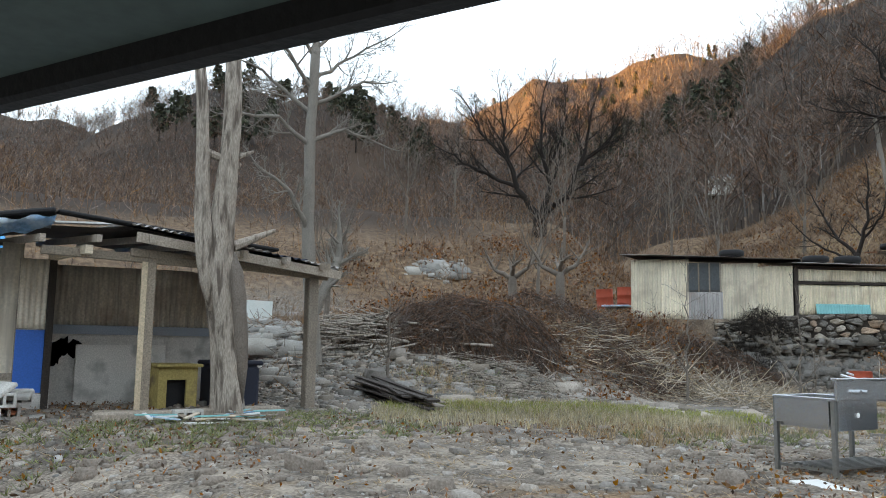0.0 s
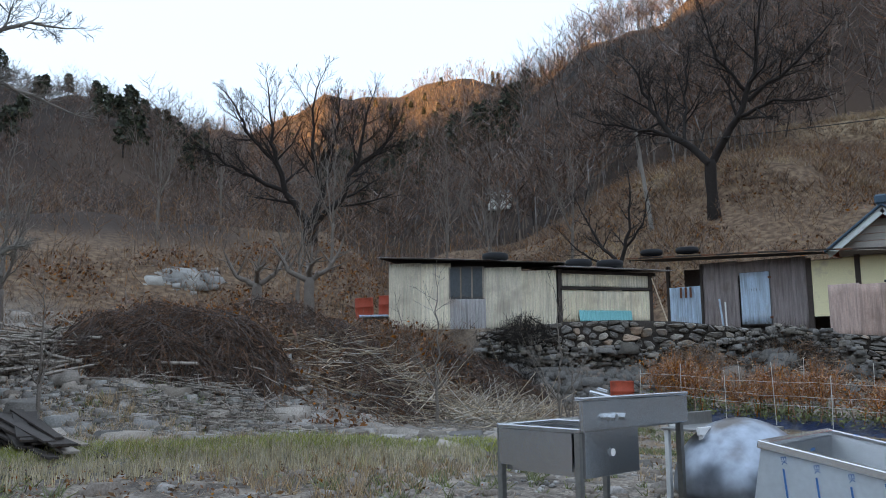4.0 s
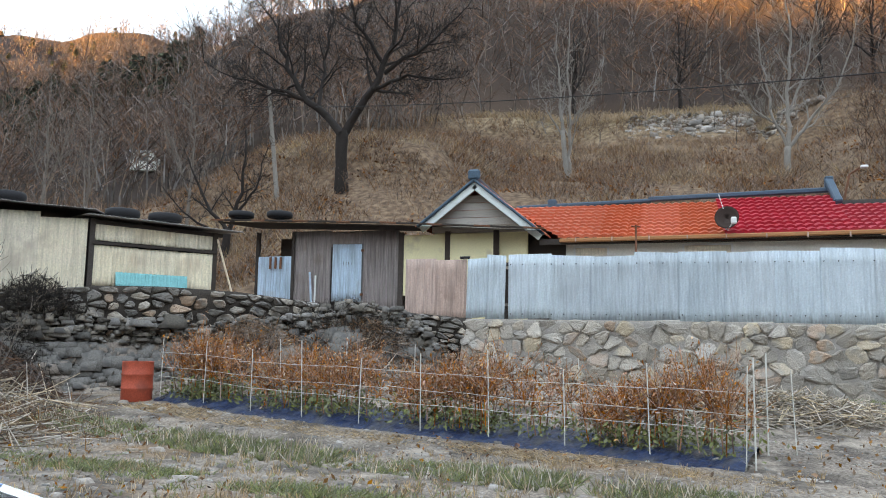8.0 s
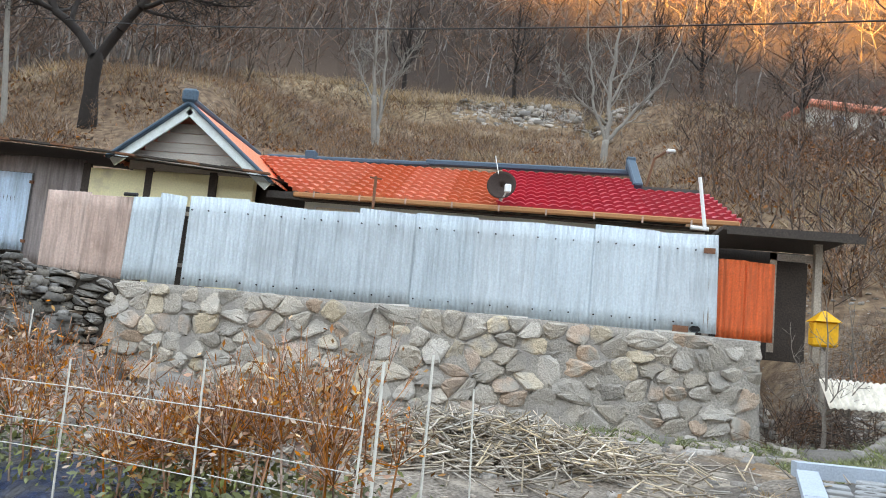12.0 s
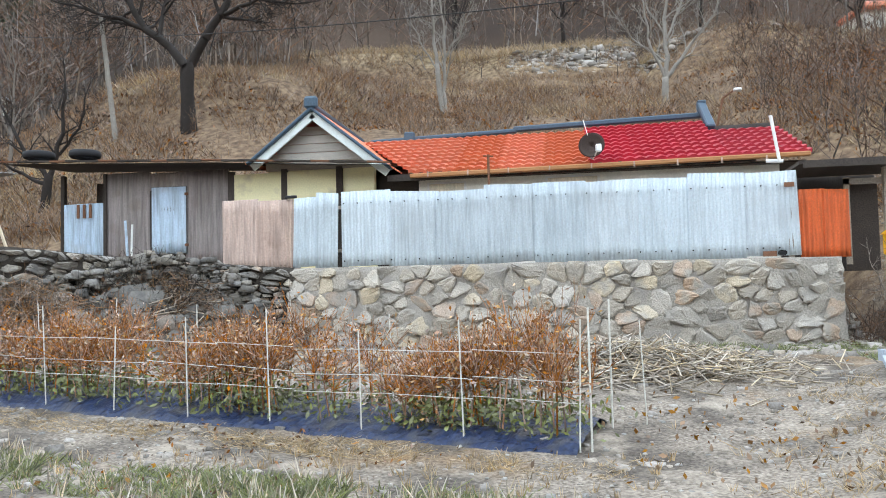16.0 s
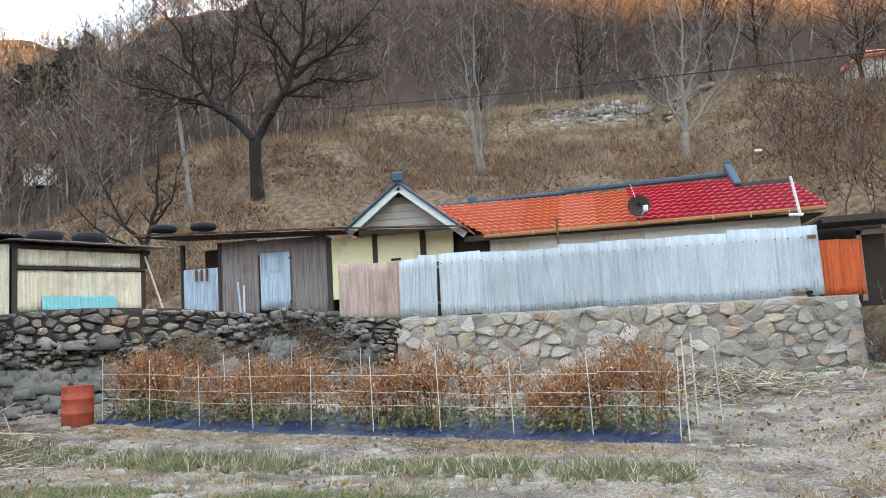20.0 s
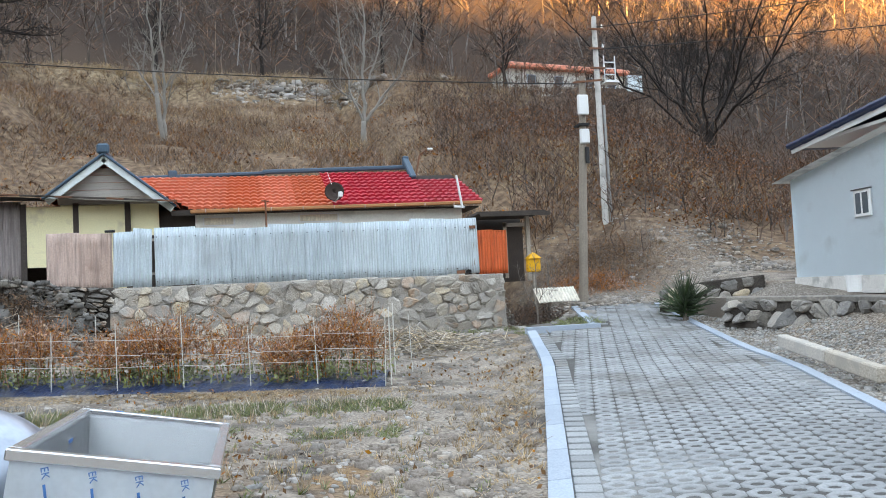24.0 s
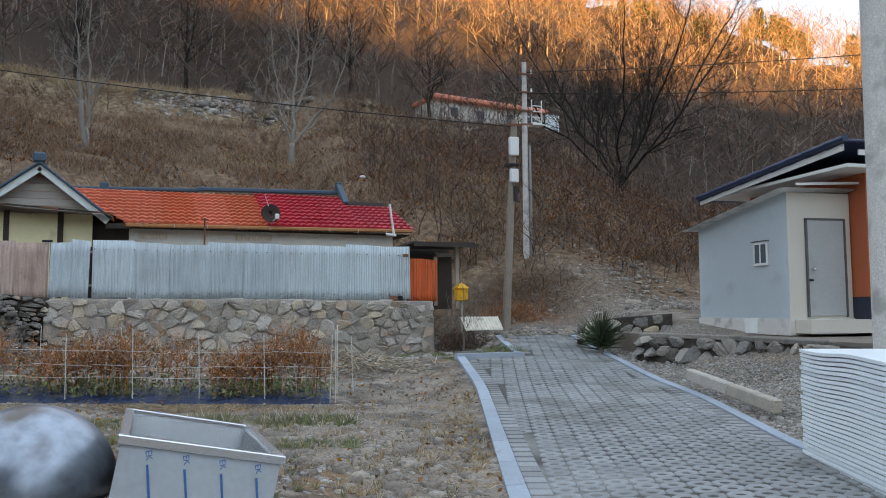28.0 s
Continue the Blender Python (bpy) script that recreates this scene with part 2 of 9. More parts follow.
M["roof_orange"] = material("orange_tile_sheet", (0.92, 0.29, 0.16), 0.34, 0.12, 2, 40, 0.1, per_piece=0.08)
M["roof_red"] = material("red_tile_sheet", (0.74, 0.085, 0.12), 0.34, 0.12, 2, 40, 0.1, per_piece=0.08)
M["ridge_dark"] = material("dark_blue_ridge_cap", (0.05, 0.09, 0.13), 0.5, 0.2, 4, 40, 0.1)
M["pale_trim"] = material("pale_green_white_paint", (0.80, 0.86, 0.83), 0.6, 0.1, 4, 40, 0.1, 0.0, (0.62, 0.66, 0.63), 0.66)
M["plank_grey"] = material("weathered_plank", (0.429, 0.377, 0.325), 0.85, 0.25, 3, 30, 0.3, stretch=(1, 8, 8), per_piece=0.2)
# dark timber; also colours the panels that stand for shade in openings
M["wood_and_shade_dark"] = material("dark_wood_and_shade", (0.055, 0.043, 0.036), 0.85, 0.3, 4, 40, 0.3, per_piece=0.2)
M["wood_grey"] = material("grey_timber", (0.338, 0.286, 0.234), 0.9, 0.3, 3, 40, 0.4, per_piece=0.25)
M["wood_pale"] = material("pale_timber", (0.624, 0.52, 0.39), 0.85, 0.2, 4, 40, 0.3, per_piece=0.2)
M["cream_wall"] = material("cream_plaster", (0.88, 0.799, 0.497), 0.8, 0.08, 2, 30, 0.1, 0.0, (0.594, 0.508, 0.346), 0.64)
M["white_wall"] = material("white_plaster", (0.82, 0.80, 0.72), 0.8, 0.08, 1.5, 30, 0.1, 0.0, (0.58, 0.57, 0.52), 0.66)
M["wall_blue_white"] = material("pale_rendered_wall", (0.82, 0.90, 0.93), 0.8, 0.06, 1.2, 60, 0.08, 0.0, (0.68, 0.73, 0.74), 0.66)
M["wall_cream_white"] = material("cream_rendered_wall", (0.62, 0.58, 0.50), 0.8, 0.06, 1.2, 60, 0.08)
M["concrete"] = material("concrete", (0.598, 0.572, 0.533), 0.9, 0.18, 3, 50, 0.3, 0.0, (0.351, 0.338, 0.312), 0.58, per_piece=0.12)
M["concrete_pale"] = material("kerb_concrete", (0.33, 0.375, 0.43), 0.9, 0.12, 3, 50, 0.25, per_piece=0.10)
M["paver"] = material("grey_paving_block", (0.285, 0.29, 0.29), 0.92, 0.14, 0.8, 50, 0.3, 0.0, (0.20, 0.195, 0.185), 0.56, per_piece=0.14, island=0.14)
M["grout"] = material("sand_in_joints", (0.085, 0.080, 0.074), 0.95, 0.25, 0.55, 60, 0.4, 0.0, (0.24, 0.235, 0.22), 0.56)
M["stone"] = material("granite_stone", (0.43, 0.38, 0.32), 0.9, 0.25, 3.2, 45, 0.9, 0.0, (0.34, 0.308, 0.268), 0.53, per_piece=0.22)
M["stone_rose"] = material("rust_stained_stone", (0.44, 0.33, 0.25), 0.9, 0.25, 3.2, 45, 0.9, 0.0, (0.34, 0.308, 0.268), 0.53, per_piece=0.16)
M["stone_buff"] = material("buff_stone", (0.52, 0.43, 0.315), 0.9, 0.22, 3.2, 45, 0.9, 0.0, (0.34, 0.308, 0.268), 0.53, per_piece=0.16)
M["stone_dark"] = material("dark_field_stone", (0.225, 0.205, 0.18), 0.9, 0.3, 5, 40, 0.5, 0.0, (0.14, 0.13, 0.12), 0.56, per_piece=0.35)
M["jumble_stone"] = material("dark_loose_stones", (0.21, 0.19, 0.165), 0.9, 0.3, 5, 40, 0.5, 0.0, (0.13, 0.12, 0.11), 0.56, island=0.5)
M["mortar"] = material("mortar", (0.35, 0.315, 0.272), 0.95, 0.3, 3.2, 36, 0.9, 0.0, (0.29, 0.262, 0.235), 0.53)
# near-black core that shows between the stones of the unmortared walls
M["earth_dark"] = material("dark_wall_earth", (0.055, 0.045, 0.037), 0.95, 0.4, 3, 40, 0.6)
M["gutter_brown"] = material("brown_painted_gutter", (0.42, 0.185, 0.07), 0.55, 0.12, 3, 40, 0.05)
M["pole_wood"] = material("weathered_pole_wood", (0.27, 0.225, 0.18), 0.9, 0.25, 3, 40, 0.4)
M["pane_dark"] = material("dim_window_pane", (0.10, 0.115, 0.125), 0.12, 0.15, 2, 20, 0.0, spec=0.6)
M["earth"] = material("packed_earth", (0.221, 0.182, 0.15), 0.95, 0.3, 3, 40, 0.5)
M["loose_stone"] = material("loose_stones", (0.29, 0.255, 0.22), 0.95, 0.25, 4, 40, 0.4, island=0.45)
M["bark"] = material("grey_bark", (0.19, 0.16, 0.135), 0.95, 0.3, 6, 50, 0.5)
M["bark_dark"] = material("dark_bark", (0.026, 0.020, 0.017), 0.95, 0.3, 6, 50, 0.5)
M["bark_pale"] = material("pale_bark", (0.26, 0.235, 0.205), 0.95, 0.25, 6, 50, 0.4)
M["dead_wood"] = material("bleached_dead_wood", (0.429, 0.37, 0.312), 0.9, 0.35, 2.2, 14, 1.0, 0.0, (0.13, 0.104, 0.085), 0.54, stretch=(6, 6, 1))
M["forest"] = material("bare_forest_twigs", (0.165, 0.112, 0.086), 0.95, 0.35, 0.05, 3, 0.0, island=0.7)
M["forest_trunk"] = material("grey_forest_trunks", (0.165, 0.135, 0.113), 0.95, 0.3, 0.05, 3, 0.0, island=0.75)
M["forest_floor"] = material("forest_floor", (0.15, 0.115, 0.09), 0.95, 0.3, 0.05, 0.8, 0.4)
M["pine"] = material("pine_needles", (0.052, 0.058, 0.036), 0.9, 0.3, 0.2, 3, 0.0, island=0.45)
M["brush"] = material("dead_brush", (0.225, 0.145, 0.096), 0.95, 0.5, 0.22, 8, 0.0, island=0.65)
M["vine"] = material("dead_vines", (0.12, 0.078, 0.058), 0.95, 0.3, 0.8, 8, 0.0, island=0.7)
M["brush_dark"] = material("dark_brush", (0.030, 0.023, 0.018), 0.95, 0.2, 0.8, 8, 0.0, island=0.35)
M["drygrass"] = material("dry_grass", (0.40, 0.295, 0.185), 0.95, 0.4, 0.3, 8, 0.0, island=0.4)
M["straw"] = material("cut_stalks", (0.46, 0.385, 0.295), 0.9, 0.25, 0.8, 8, 0.0, island=0.55)
M["rustplant"] = material("dried_pepper_plants", (0.36, 0.165, 0.078), 0.9, 0.3, 0.9, 8, 0.0, island=0.65)
M["greenplant"] = material("winter_weeds", (0.19, 0.205, 0.095), 0.9, 0.25, 0.9, 8, 0.0, island=0.45)
M["yucca"] = material("yucca_leaf", (0.05, 0.075, 0.035), 0.6, 0.25, 0.9, 8, 0.0, island=0.3)
M["tan_leaf"] = material("tan_dried_leaves", (0.43, 0.285, 0.165), 0.9, 0.3, 0.9, 8, 0.0, island=0.5)
M["stubble"] = material("pale_cut_stubble", (0.50, 0.43, 0.29), 0.9, 0.25, 0.6, 8, 0.0, island=0.4)
M["fresh_weed"] = material("yellow_green_weeds", (0.30, 0.31, 0.10), 0.9, 0.25, 0.6, 8, 0.0, island=0.4)
M["fibre_sheet"] = material("stained_fibre_sheet", (0.78, 0.71, 0.60), 0.8, 0.14, 1.2, 25, 0.12, 0.0, (0.62, 0.55, 0.45), 0.58, per_piece=0.12, streak=0.55)
M["blue_film"] = material("navy_mulch_film", (0.010, 0.024, 0.068), 0.34, 0.4, 3, 22, 0.6, 0.0, (0.05, 0.05, 0.055), 0.55)
M["blue_paint"] = material("blue_panel", (0.035, 0.17, 0.62), 0.5, 0.1, 2, 40, 0.05)
M["blue_roof"] = material("blue_roof_sheet", (0.088, 0.506, 0.88), 0.5, 0.08, 1, 40, 0.05)
M["blue_wall"] = material("deep_blue_wall_sheet", (0.016, 0.058, 0.39), 0.5, 0.1, 1, 40, 0.05)
M["blue_tarp"] = material("blue_tarp", (0.26, 0.46, 0.66), 0.5, 0.25, 3, 20, 0.3, 0.0, (0.62, 0.70, 0.76), 0.50)
M["navy_tile"] = material("navy_roof_tile", (0.018, 0.034, 0.085), 0.4, 0.2, 3, 40, 0.1, per_piece=0.15)
M["drum_red"] = material("rust_red_drum", (0.46, 0.085, 0.045), 0.65, 0.18, 4, 40, 0.1, 0.0, (0.27, 0.06, 0.035), 0.62)
M["steel"] = material("stainless_steel", (0.62, 0.635, 0.65), 0.27, 0.06, 2, 30, 0.02, 1.0)
# lighter copy of the steel, with the rim's sky reflection in its colour
M["steel_rim_lit"] = material("lit_steel_rim", (0.82, 0.83, 0.84), 0.22, 0.04, 2, 30, 0.02, 0.9)
M["steel_dull"] = material("dull_steel", (0.30, 0.30, 0.29), 0.45, 0.1, 3, 30, 0.05, 0.9)
M["film_white"] = material("white_protective_film", (0.86, 0.91, 0.94), 0.35, 0.04, 3, 30, 0.03)
M["white_plastic"] = material("white_plastic", (0.78, 0.78, 0.76), 0.4, 0.04, 3, 30, 0.0)
M["blue_ink"] = material("blue_print", (0.05, 0.17, 0.42), 0.5, 0.05, 3, 30, 0.0)
M["black"] = material("black_rubber", (0.018, 0.018, 0.02), 0.75, 0.2, 5, 50, 0.2)
# cauldron iron: the blue of the reflected sky is put into its colour
M["pot_metal"] = material("sky_tinted_iron", (0.36, 0.40, 0.46), 0.36, 0.2, 2.2, 10, 0.02, 0.8, (0.15, 0.13, 0.115), 0.58)
M["dish_rust"] = material("brown_dish", (0.045, 0.028, 0.022), 0.85, 0.2, 5, 40, 0.1)
M["teal"] = material("turquoise_sheet", (0.22, 0.55, 0.56), 0.5, 0.12, 3, 30, 0.05)
M["yellow"] = material("yellow_plastic", (0.80, 0.40, 0.01), 0.5, 0.08, 3, 30, 0.0)
M["yellow_old"] = material("faded_yellow_paint", (0.42, 0.33, 0.12), 0.75, 0.2, 4, 40, 0.2, 0.0, (0.2, 0.15, 0.08), 0.58)
M["wall_orange"] = material("terracotta_wall", (0.45, 0.12, 0.05), 0.8, 0.08, 2, 50, 0.08)
M["wall_navy"] = material("navy_wall_base", (0.03, 0.035, 0.055), 0.75, 0.1, 2, 50, 0.08)
M["door_grey"] = material("grey_steel_door", (0.40, 0.41, 0.40), 0.55, 0.08, 2, 40, 0.04, 0.0, (0.33, 0.33, 0.32), 0.64)
M["door_frame"] = material("dark_door_frame", (0.10, 0.10, 0.10), 0.6, 0.1, 3, 40, 0.0)
M["twine"] = material("white_twine", (0.62, 0.60, 0.54), 0.8, 0.1, 3, 30, 0.0)
M["wire"] = material("black_wire", (0.02, 0.02, 0.02), 0.6, 0.1, 3, 30, 0.0)
M["canopy"] = material("dark_canopy_sheet", (0.10, 0.12, 0.11), 0.7, 0.1, 1, 30, 0.05)
M["post_grey"] = material("grey_steel_post", (0.36, 0.38, 0.38), 0.5, 0.1, 2, 40, 0.05, 0.3)
M["brick"] = material("red_brick", (0.338, 0.144, 0.094), 0.9, 0.25, 5, 40, 0.4, per_piece=0.3)


def glass_material():
    m = bpy.data.materials.new("window_glass")
    m.use_nodes = True
    b = m.node_tree.nodes["Principled BSDF"]
    b.inputs["Base Color"].default_value = (0.8, 0.85, 0.85, 1)
    b.inputs["Roughness"].default_value = 0.06
    b.inputs["Transmission Weight"].default_value = 0.9
    b.inputs["IOR"].default_value = 1.45
    return m


M["glass"] = glass_material()
M["pale_stone"] = material("pale_broken_stone", (0.31, 0.295, 0.27), 0.95, 0.2, 4, 40, 0.4, island=0.35)
M["russet_leaf"] = material("russet_dead_leaves", (0.20, 0.098, 0.052), 0.9, 0.3, 0.35, 8, 0.0, island=0.7)
M["leaf_litter"] = material("fallen_leaves", (0.24, 0.126, 0.054), 0.9, 0.25, 1.0, 10, 0.0, island=0.5)

# ---- the lie of the land ----
CX, CY = 4.0, -3.0
NEAR_AZ = [-180, -120, -90, -70, -49, -45, -40, -20, 0, 20, 25, 29, 32, 37, 42, 45, 50, 55, 58, 60, 62, 65, 71, 75, 80, 84, 95, 110, 180]
NEAR_EL = [8, 12, 12, 13, 15, 16.3, 18, 23, 25.5, 23.6, 22.0, 20.4, 19.2, 15.8, 12.8, 12.2, 12.2, 12.6, 13.4, 14.8, 15.6, 16.5, 16.8, 15.9, 14.0, 10.5, 8, 7, 8]
FAR_AZ = [-180, -90, -40, 10, 27, 31, 35, 39, 41.4, 45, 48.6, 51.7, 54.4, 58, 62, 66, 84, 89, 93, 98, 120, 180]
FAR_EL = [10, 12, 13, 18, 20.2, 20.8, 20.2, 20.4, 19.6, 18.6, 18.3, 16.8, 15.9, 15.8, 15.3, 14, 14.0, 13.8, 14.9, 14.2, 13, 10]
WALL_X = [-30, -13, -11.2, -8.9, -6.6, -5.4, -3.0, -0.3, 9.2, 30]      # foot of the terrace, seen from above
WALL_Y = [2.5, 5.2, 6.8, 8.6, 10.6, 11.7, 12.5, 12.95, 13.0, 13.6]
ROAD_Y = [-40, -12, 0.25, 5.8, 9.3, 12.2, 13.6, 16]
ROAD_Z = [0.35, 0.42, 0.55, 0.78, 1.09, 1.36, 1.55, 2.0]


def road_left(y):
    return np.interp(y, [-20, -9, 0.25, 5.8, 9.3, 9.35, 13.6], [-2.0, 1.9, 5.47, 7.57, 8.58, 10.1, 11.3])


def road_right(y):
    return np.interp(y, [-20, -9, 0, 3.7, 12.2, 13.6], [0.6, 5.2, 8.95, 10.5, 13.05, 13.5])


def land(x, y):
    """Height of the ground; numbers or arrays."""
    x, y = np.asarray(x, float), np.asarray(y, float)
    yard = 0.55 + 0.42 * S(5, 11, y) + 0.32 * S(4.5, 1.0, x) * S(5, -1, y) + 0.08 * S(-2, -6, x)
    yard = yard + 1.9 * S(-6.5, -11.0, x) * S(-6, 2, y) + 0.12 * S(-9, -16, x) * S(-2, -8, y)
    yard = yard - 0.36 * S(2.0, 0.1, y + 10.48 - 0.217 * (x + 2.67)) * S(3.0, 1.5, x)
    yard = yard + 0.9 * np.exp(-((x + 14.2) ** 2 + (y + 3.4) ** 2) / 2.2)
    road = np.interp(y, ROAD_Y, ROAD_Z)
    on_road = S(-1.2, 0.2, x - road_left(y))
    yard = yard + (road - yard) * on_road
    right_bank = 0.75 * S(0.5, 2.6, x - road_right(y)) * S(-4, 4, y)
    yard = yard + right_bank
    back = y - np.interp(x, WALL_X, WALL_Y)
    # debris banked against the dry wall
    yard = yard + 0.70 * S(-1.6, 0.0, back) * S(-0.3, -1.6, x) * S(-9, -7, x)
    yard = yard + 0.60 * S(-2.2, 0.0, back) * np.exp(-((x + 2.5) / 1.6) ** 2)
    left = S(-4, -7, x)
    step = S(0.0, 0.45, back) * S(9.6, 9.0, x)
    z = yard + (2.42 + 0.45 * left - yard) * step
    r = np.hypot(x - CX, y - CY)
    az = np.degrees(np.arctan2(-(x - CX), y - CY))
    # the slope behind the house: bank, grass, a low terrace, then forest
    h = y - 18.5 + 3.5 * S(9.5, 14, x) + 0.12 * np.clip(-x - 4, 0, 60)
    slope = np.interp(h, [0, 4, 10.4, 16.5, 19, 32, 35, 43, 70], [0, 2.0, 5.6, 7.5, 8.0, 13.0, 15.9, 16.6, 30])
    slope = slope + 2.0 * S(29.0, 32.5, y) * S(-4, -9, x) * S(52, 38, y)
    slope = slope * (1 - 0.38 * S(26, 39, az) - 0.11 * S(-9, -20, az) - 0.36 * S(-25, -41, az))
    front = S(54, 43, az) * S(-100, -60, az)
    valley = 0.9 + 0.27 * np.clip(r - 14, 0, 36)
    z = np.where((h > 0), z + slope * front, z)
    out = S(22, 36, r)
    z = z + (valley - z) * out * (1 - front)
    near_z = np.tan(np.radians(np.interp(az, NEAR_AZ, NEAR_EL)))
    far_z = np.tan(np.radians(np.interp(az, FAR_AZ, FAR_EL)))
    rough_az = 1 + 0.012 * np.sin(az * 0.7) + 0.010 * np.sin(az * 1.7 + 1)
    ridge = 175.0
    t = np.clip((r - 62) / (ridge - 62), 0, 1)
    z1 = 2 + near_z * ridge * rough_az
    z62 = z
    z = np.where(r > 62, z62 + (z1 - z62) * (0.25 * t + 0.75 * t * t * (3 - 2 * t)), z)
    drop = S(ridge, 290, r)
    z = np.where(r > ridge, z1 + (0.45 * z1 - z1) * drop, z)
    t2 = np.clip((r - 215) / 235, 0, 1) ** 0.85
    z = np.where(r > 215, np.maximum(z, 0.3 * z1 + (2 + far_z * 450 * rough_az - 0.3 * z1) * t2), z)
    z = np.where(r > 450, (2 + far_z * 450 * rough_az) * S(1100, 450, r), z)
    # unseen ridge added at the back, before the sun, to shade the valley
    up = -((x - CX) * math.sin(radians(180 - SUN_AZ)) + (y - CY) * math.cos(radians(180 - SUN_AZ)))
    along = -(x - CX) * math.cos(radians(180 - SUN_AZ)) + (y - CY) * math.sin(radians(180 - SUN_AZ))
    z = np.maximum(z, (SHADE_RIDGE + 24 * S(40, 115, along)) * S(250, 600, up) * S(1200, 640, up))
    return z


# height of the added ridge, set by where sunlight starts on the hills
SHADE_RIDGE = 137.0


def roughness(x, y):
    r = math.hypot(x - CX, y - CY)
    v = Vector((x, y, 0))
    a = 0.020 * noise.noise(v * 2.1) + 0.012 * noise.noise(v * 6.3)
    if r > 16:
        a += min(1.0, (r - 16) / 40) * (0.5 * noise.noise(v * 0.23) + 1.0 * noise.noise(v * 0.06))
    if r > 90:
        a += min(1.0, (r - 90) / 60) * (4.0 * noise.noise(v * 0.017) + 2.0 * noise.noise(v * 0.05))
    if r > 240:
        a += min(1.0, (r - 240) / 80) * (7.0 * noise.noise(v * 0.011) + 2.5 * noise.noise(v * 0.028) + 0.8 * noise.noise(v * 0.07))
    on_road = road_left(y) - 0.3 < x < road_right(y) + 0.3 and -12 < y < 14
    return a * (0.1 if on_road else 1)


def height(x, y):
    return float(land(x, y)) + roughness(x, y)


rings = list(np.arange(0.2, 32, 0.22))
while rings[-1] < 3000:
    rings.append(rings[-1] * 1.035 + 0.1)
rings = np.array(rings)
NA = 520
azs = np.linspace(0, 2 * np.pi, NA, endpoint=False)
gx = CX - rings[:, None] * np.sin(azs)[None]
gy = CY + rings[:, None] * np.cos(azs)[None]
gz = land(gx, gy)
gz += np.array([[roughness(a, b) for a, b in zip(ra, rb)] for ra, rb in zip(gx.tolist(), gy.tolist())])
# sink the sheet under the paving so that the blocks lie on it
paved = (gx > road_left(gy)) & (gx < road_right(gy)) & (gy > -13) & (gy < 13.5)
gz -= 0.09 * paved
apron = (gx < 2.2) & (gx > -14.5) & (gy < -10.48 + 0.217 * (gx + 2.67) + 0.15) & (gy > -17)
gz = np.where(apron, np.minimum(gz, 0.42), gz)
verts = np.concatenate([np.stack([gx, gy, gz], -1).reshape(-1, 3), [[CX, CY, height(CX, CY)]]])
i, j = np.meshgrid(np.arange(len(rings) - 1), np.arange(NA), indexing="ij")
j2 = (j + 1) % NA
quads = np.stack([i * NA + j, i * NA + j2, (i + 1) * NA + j2, (i + 1) * NA + j], -1).reshape(-1, 4)[:, ::-1]
hub = len(verts) - 1


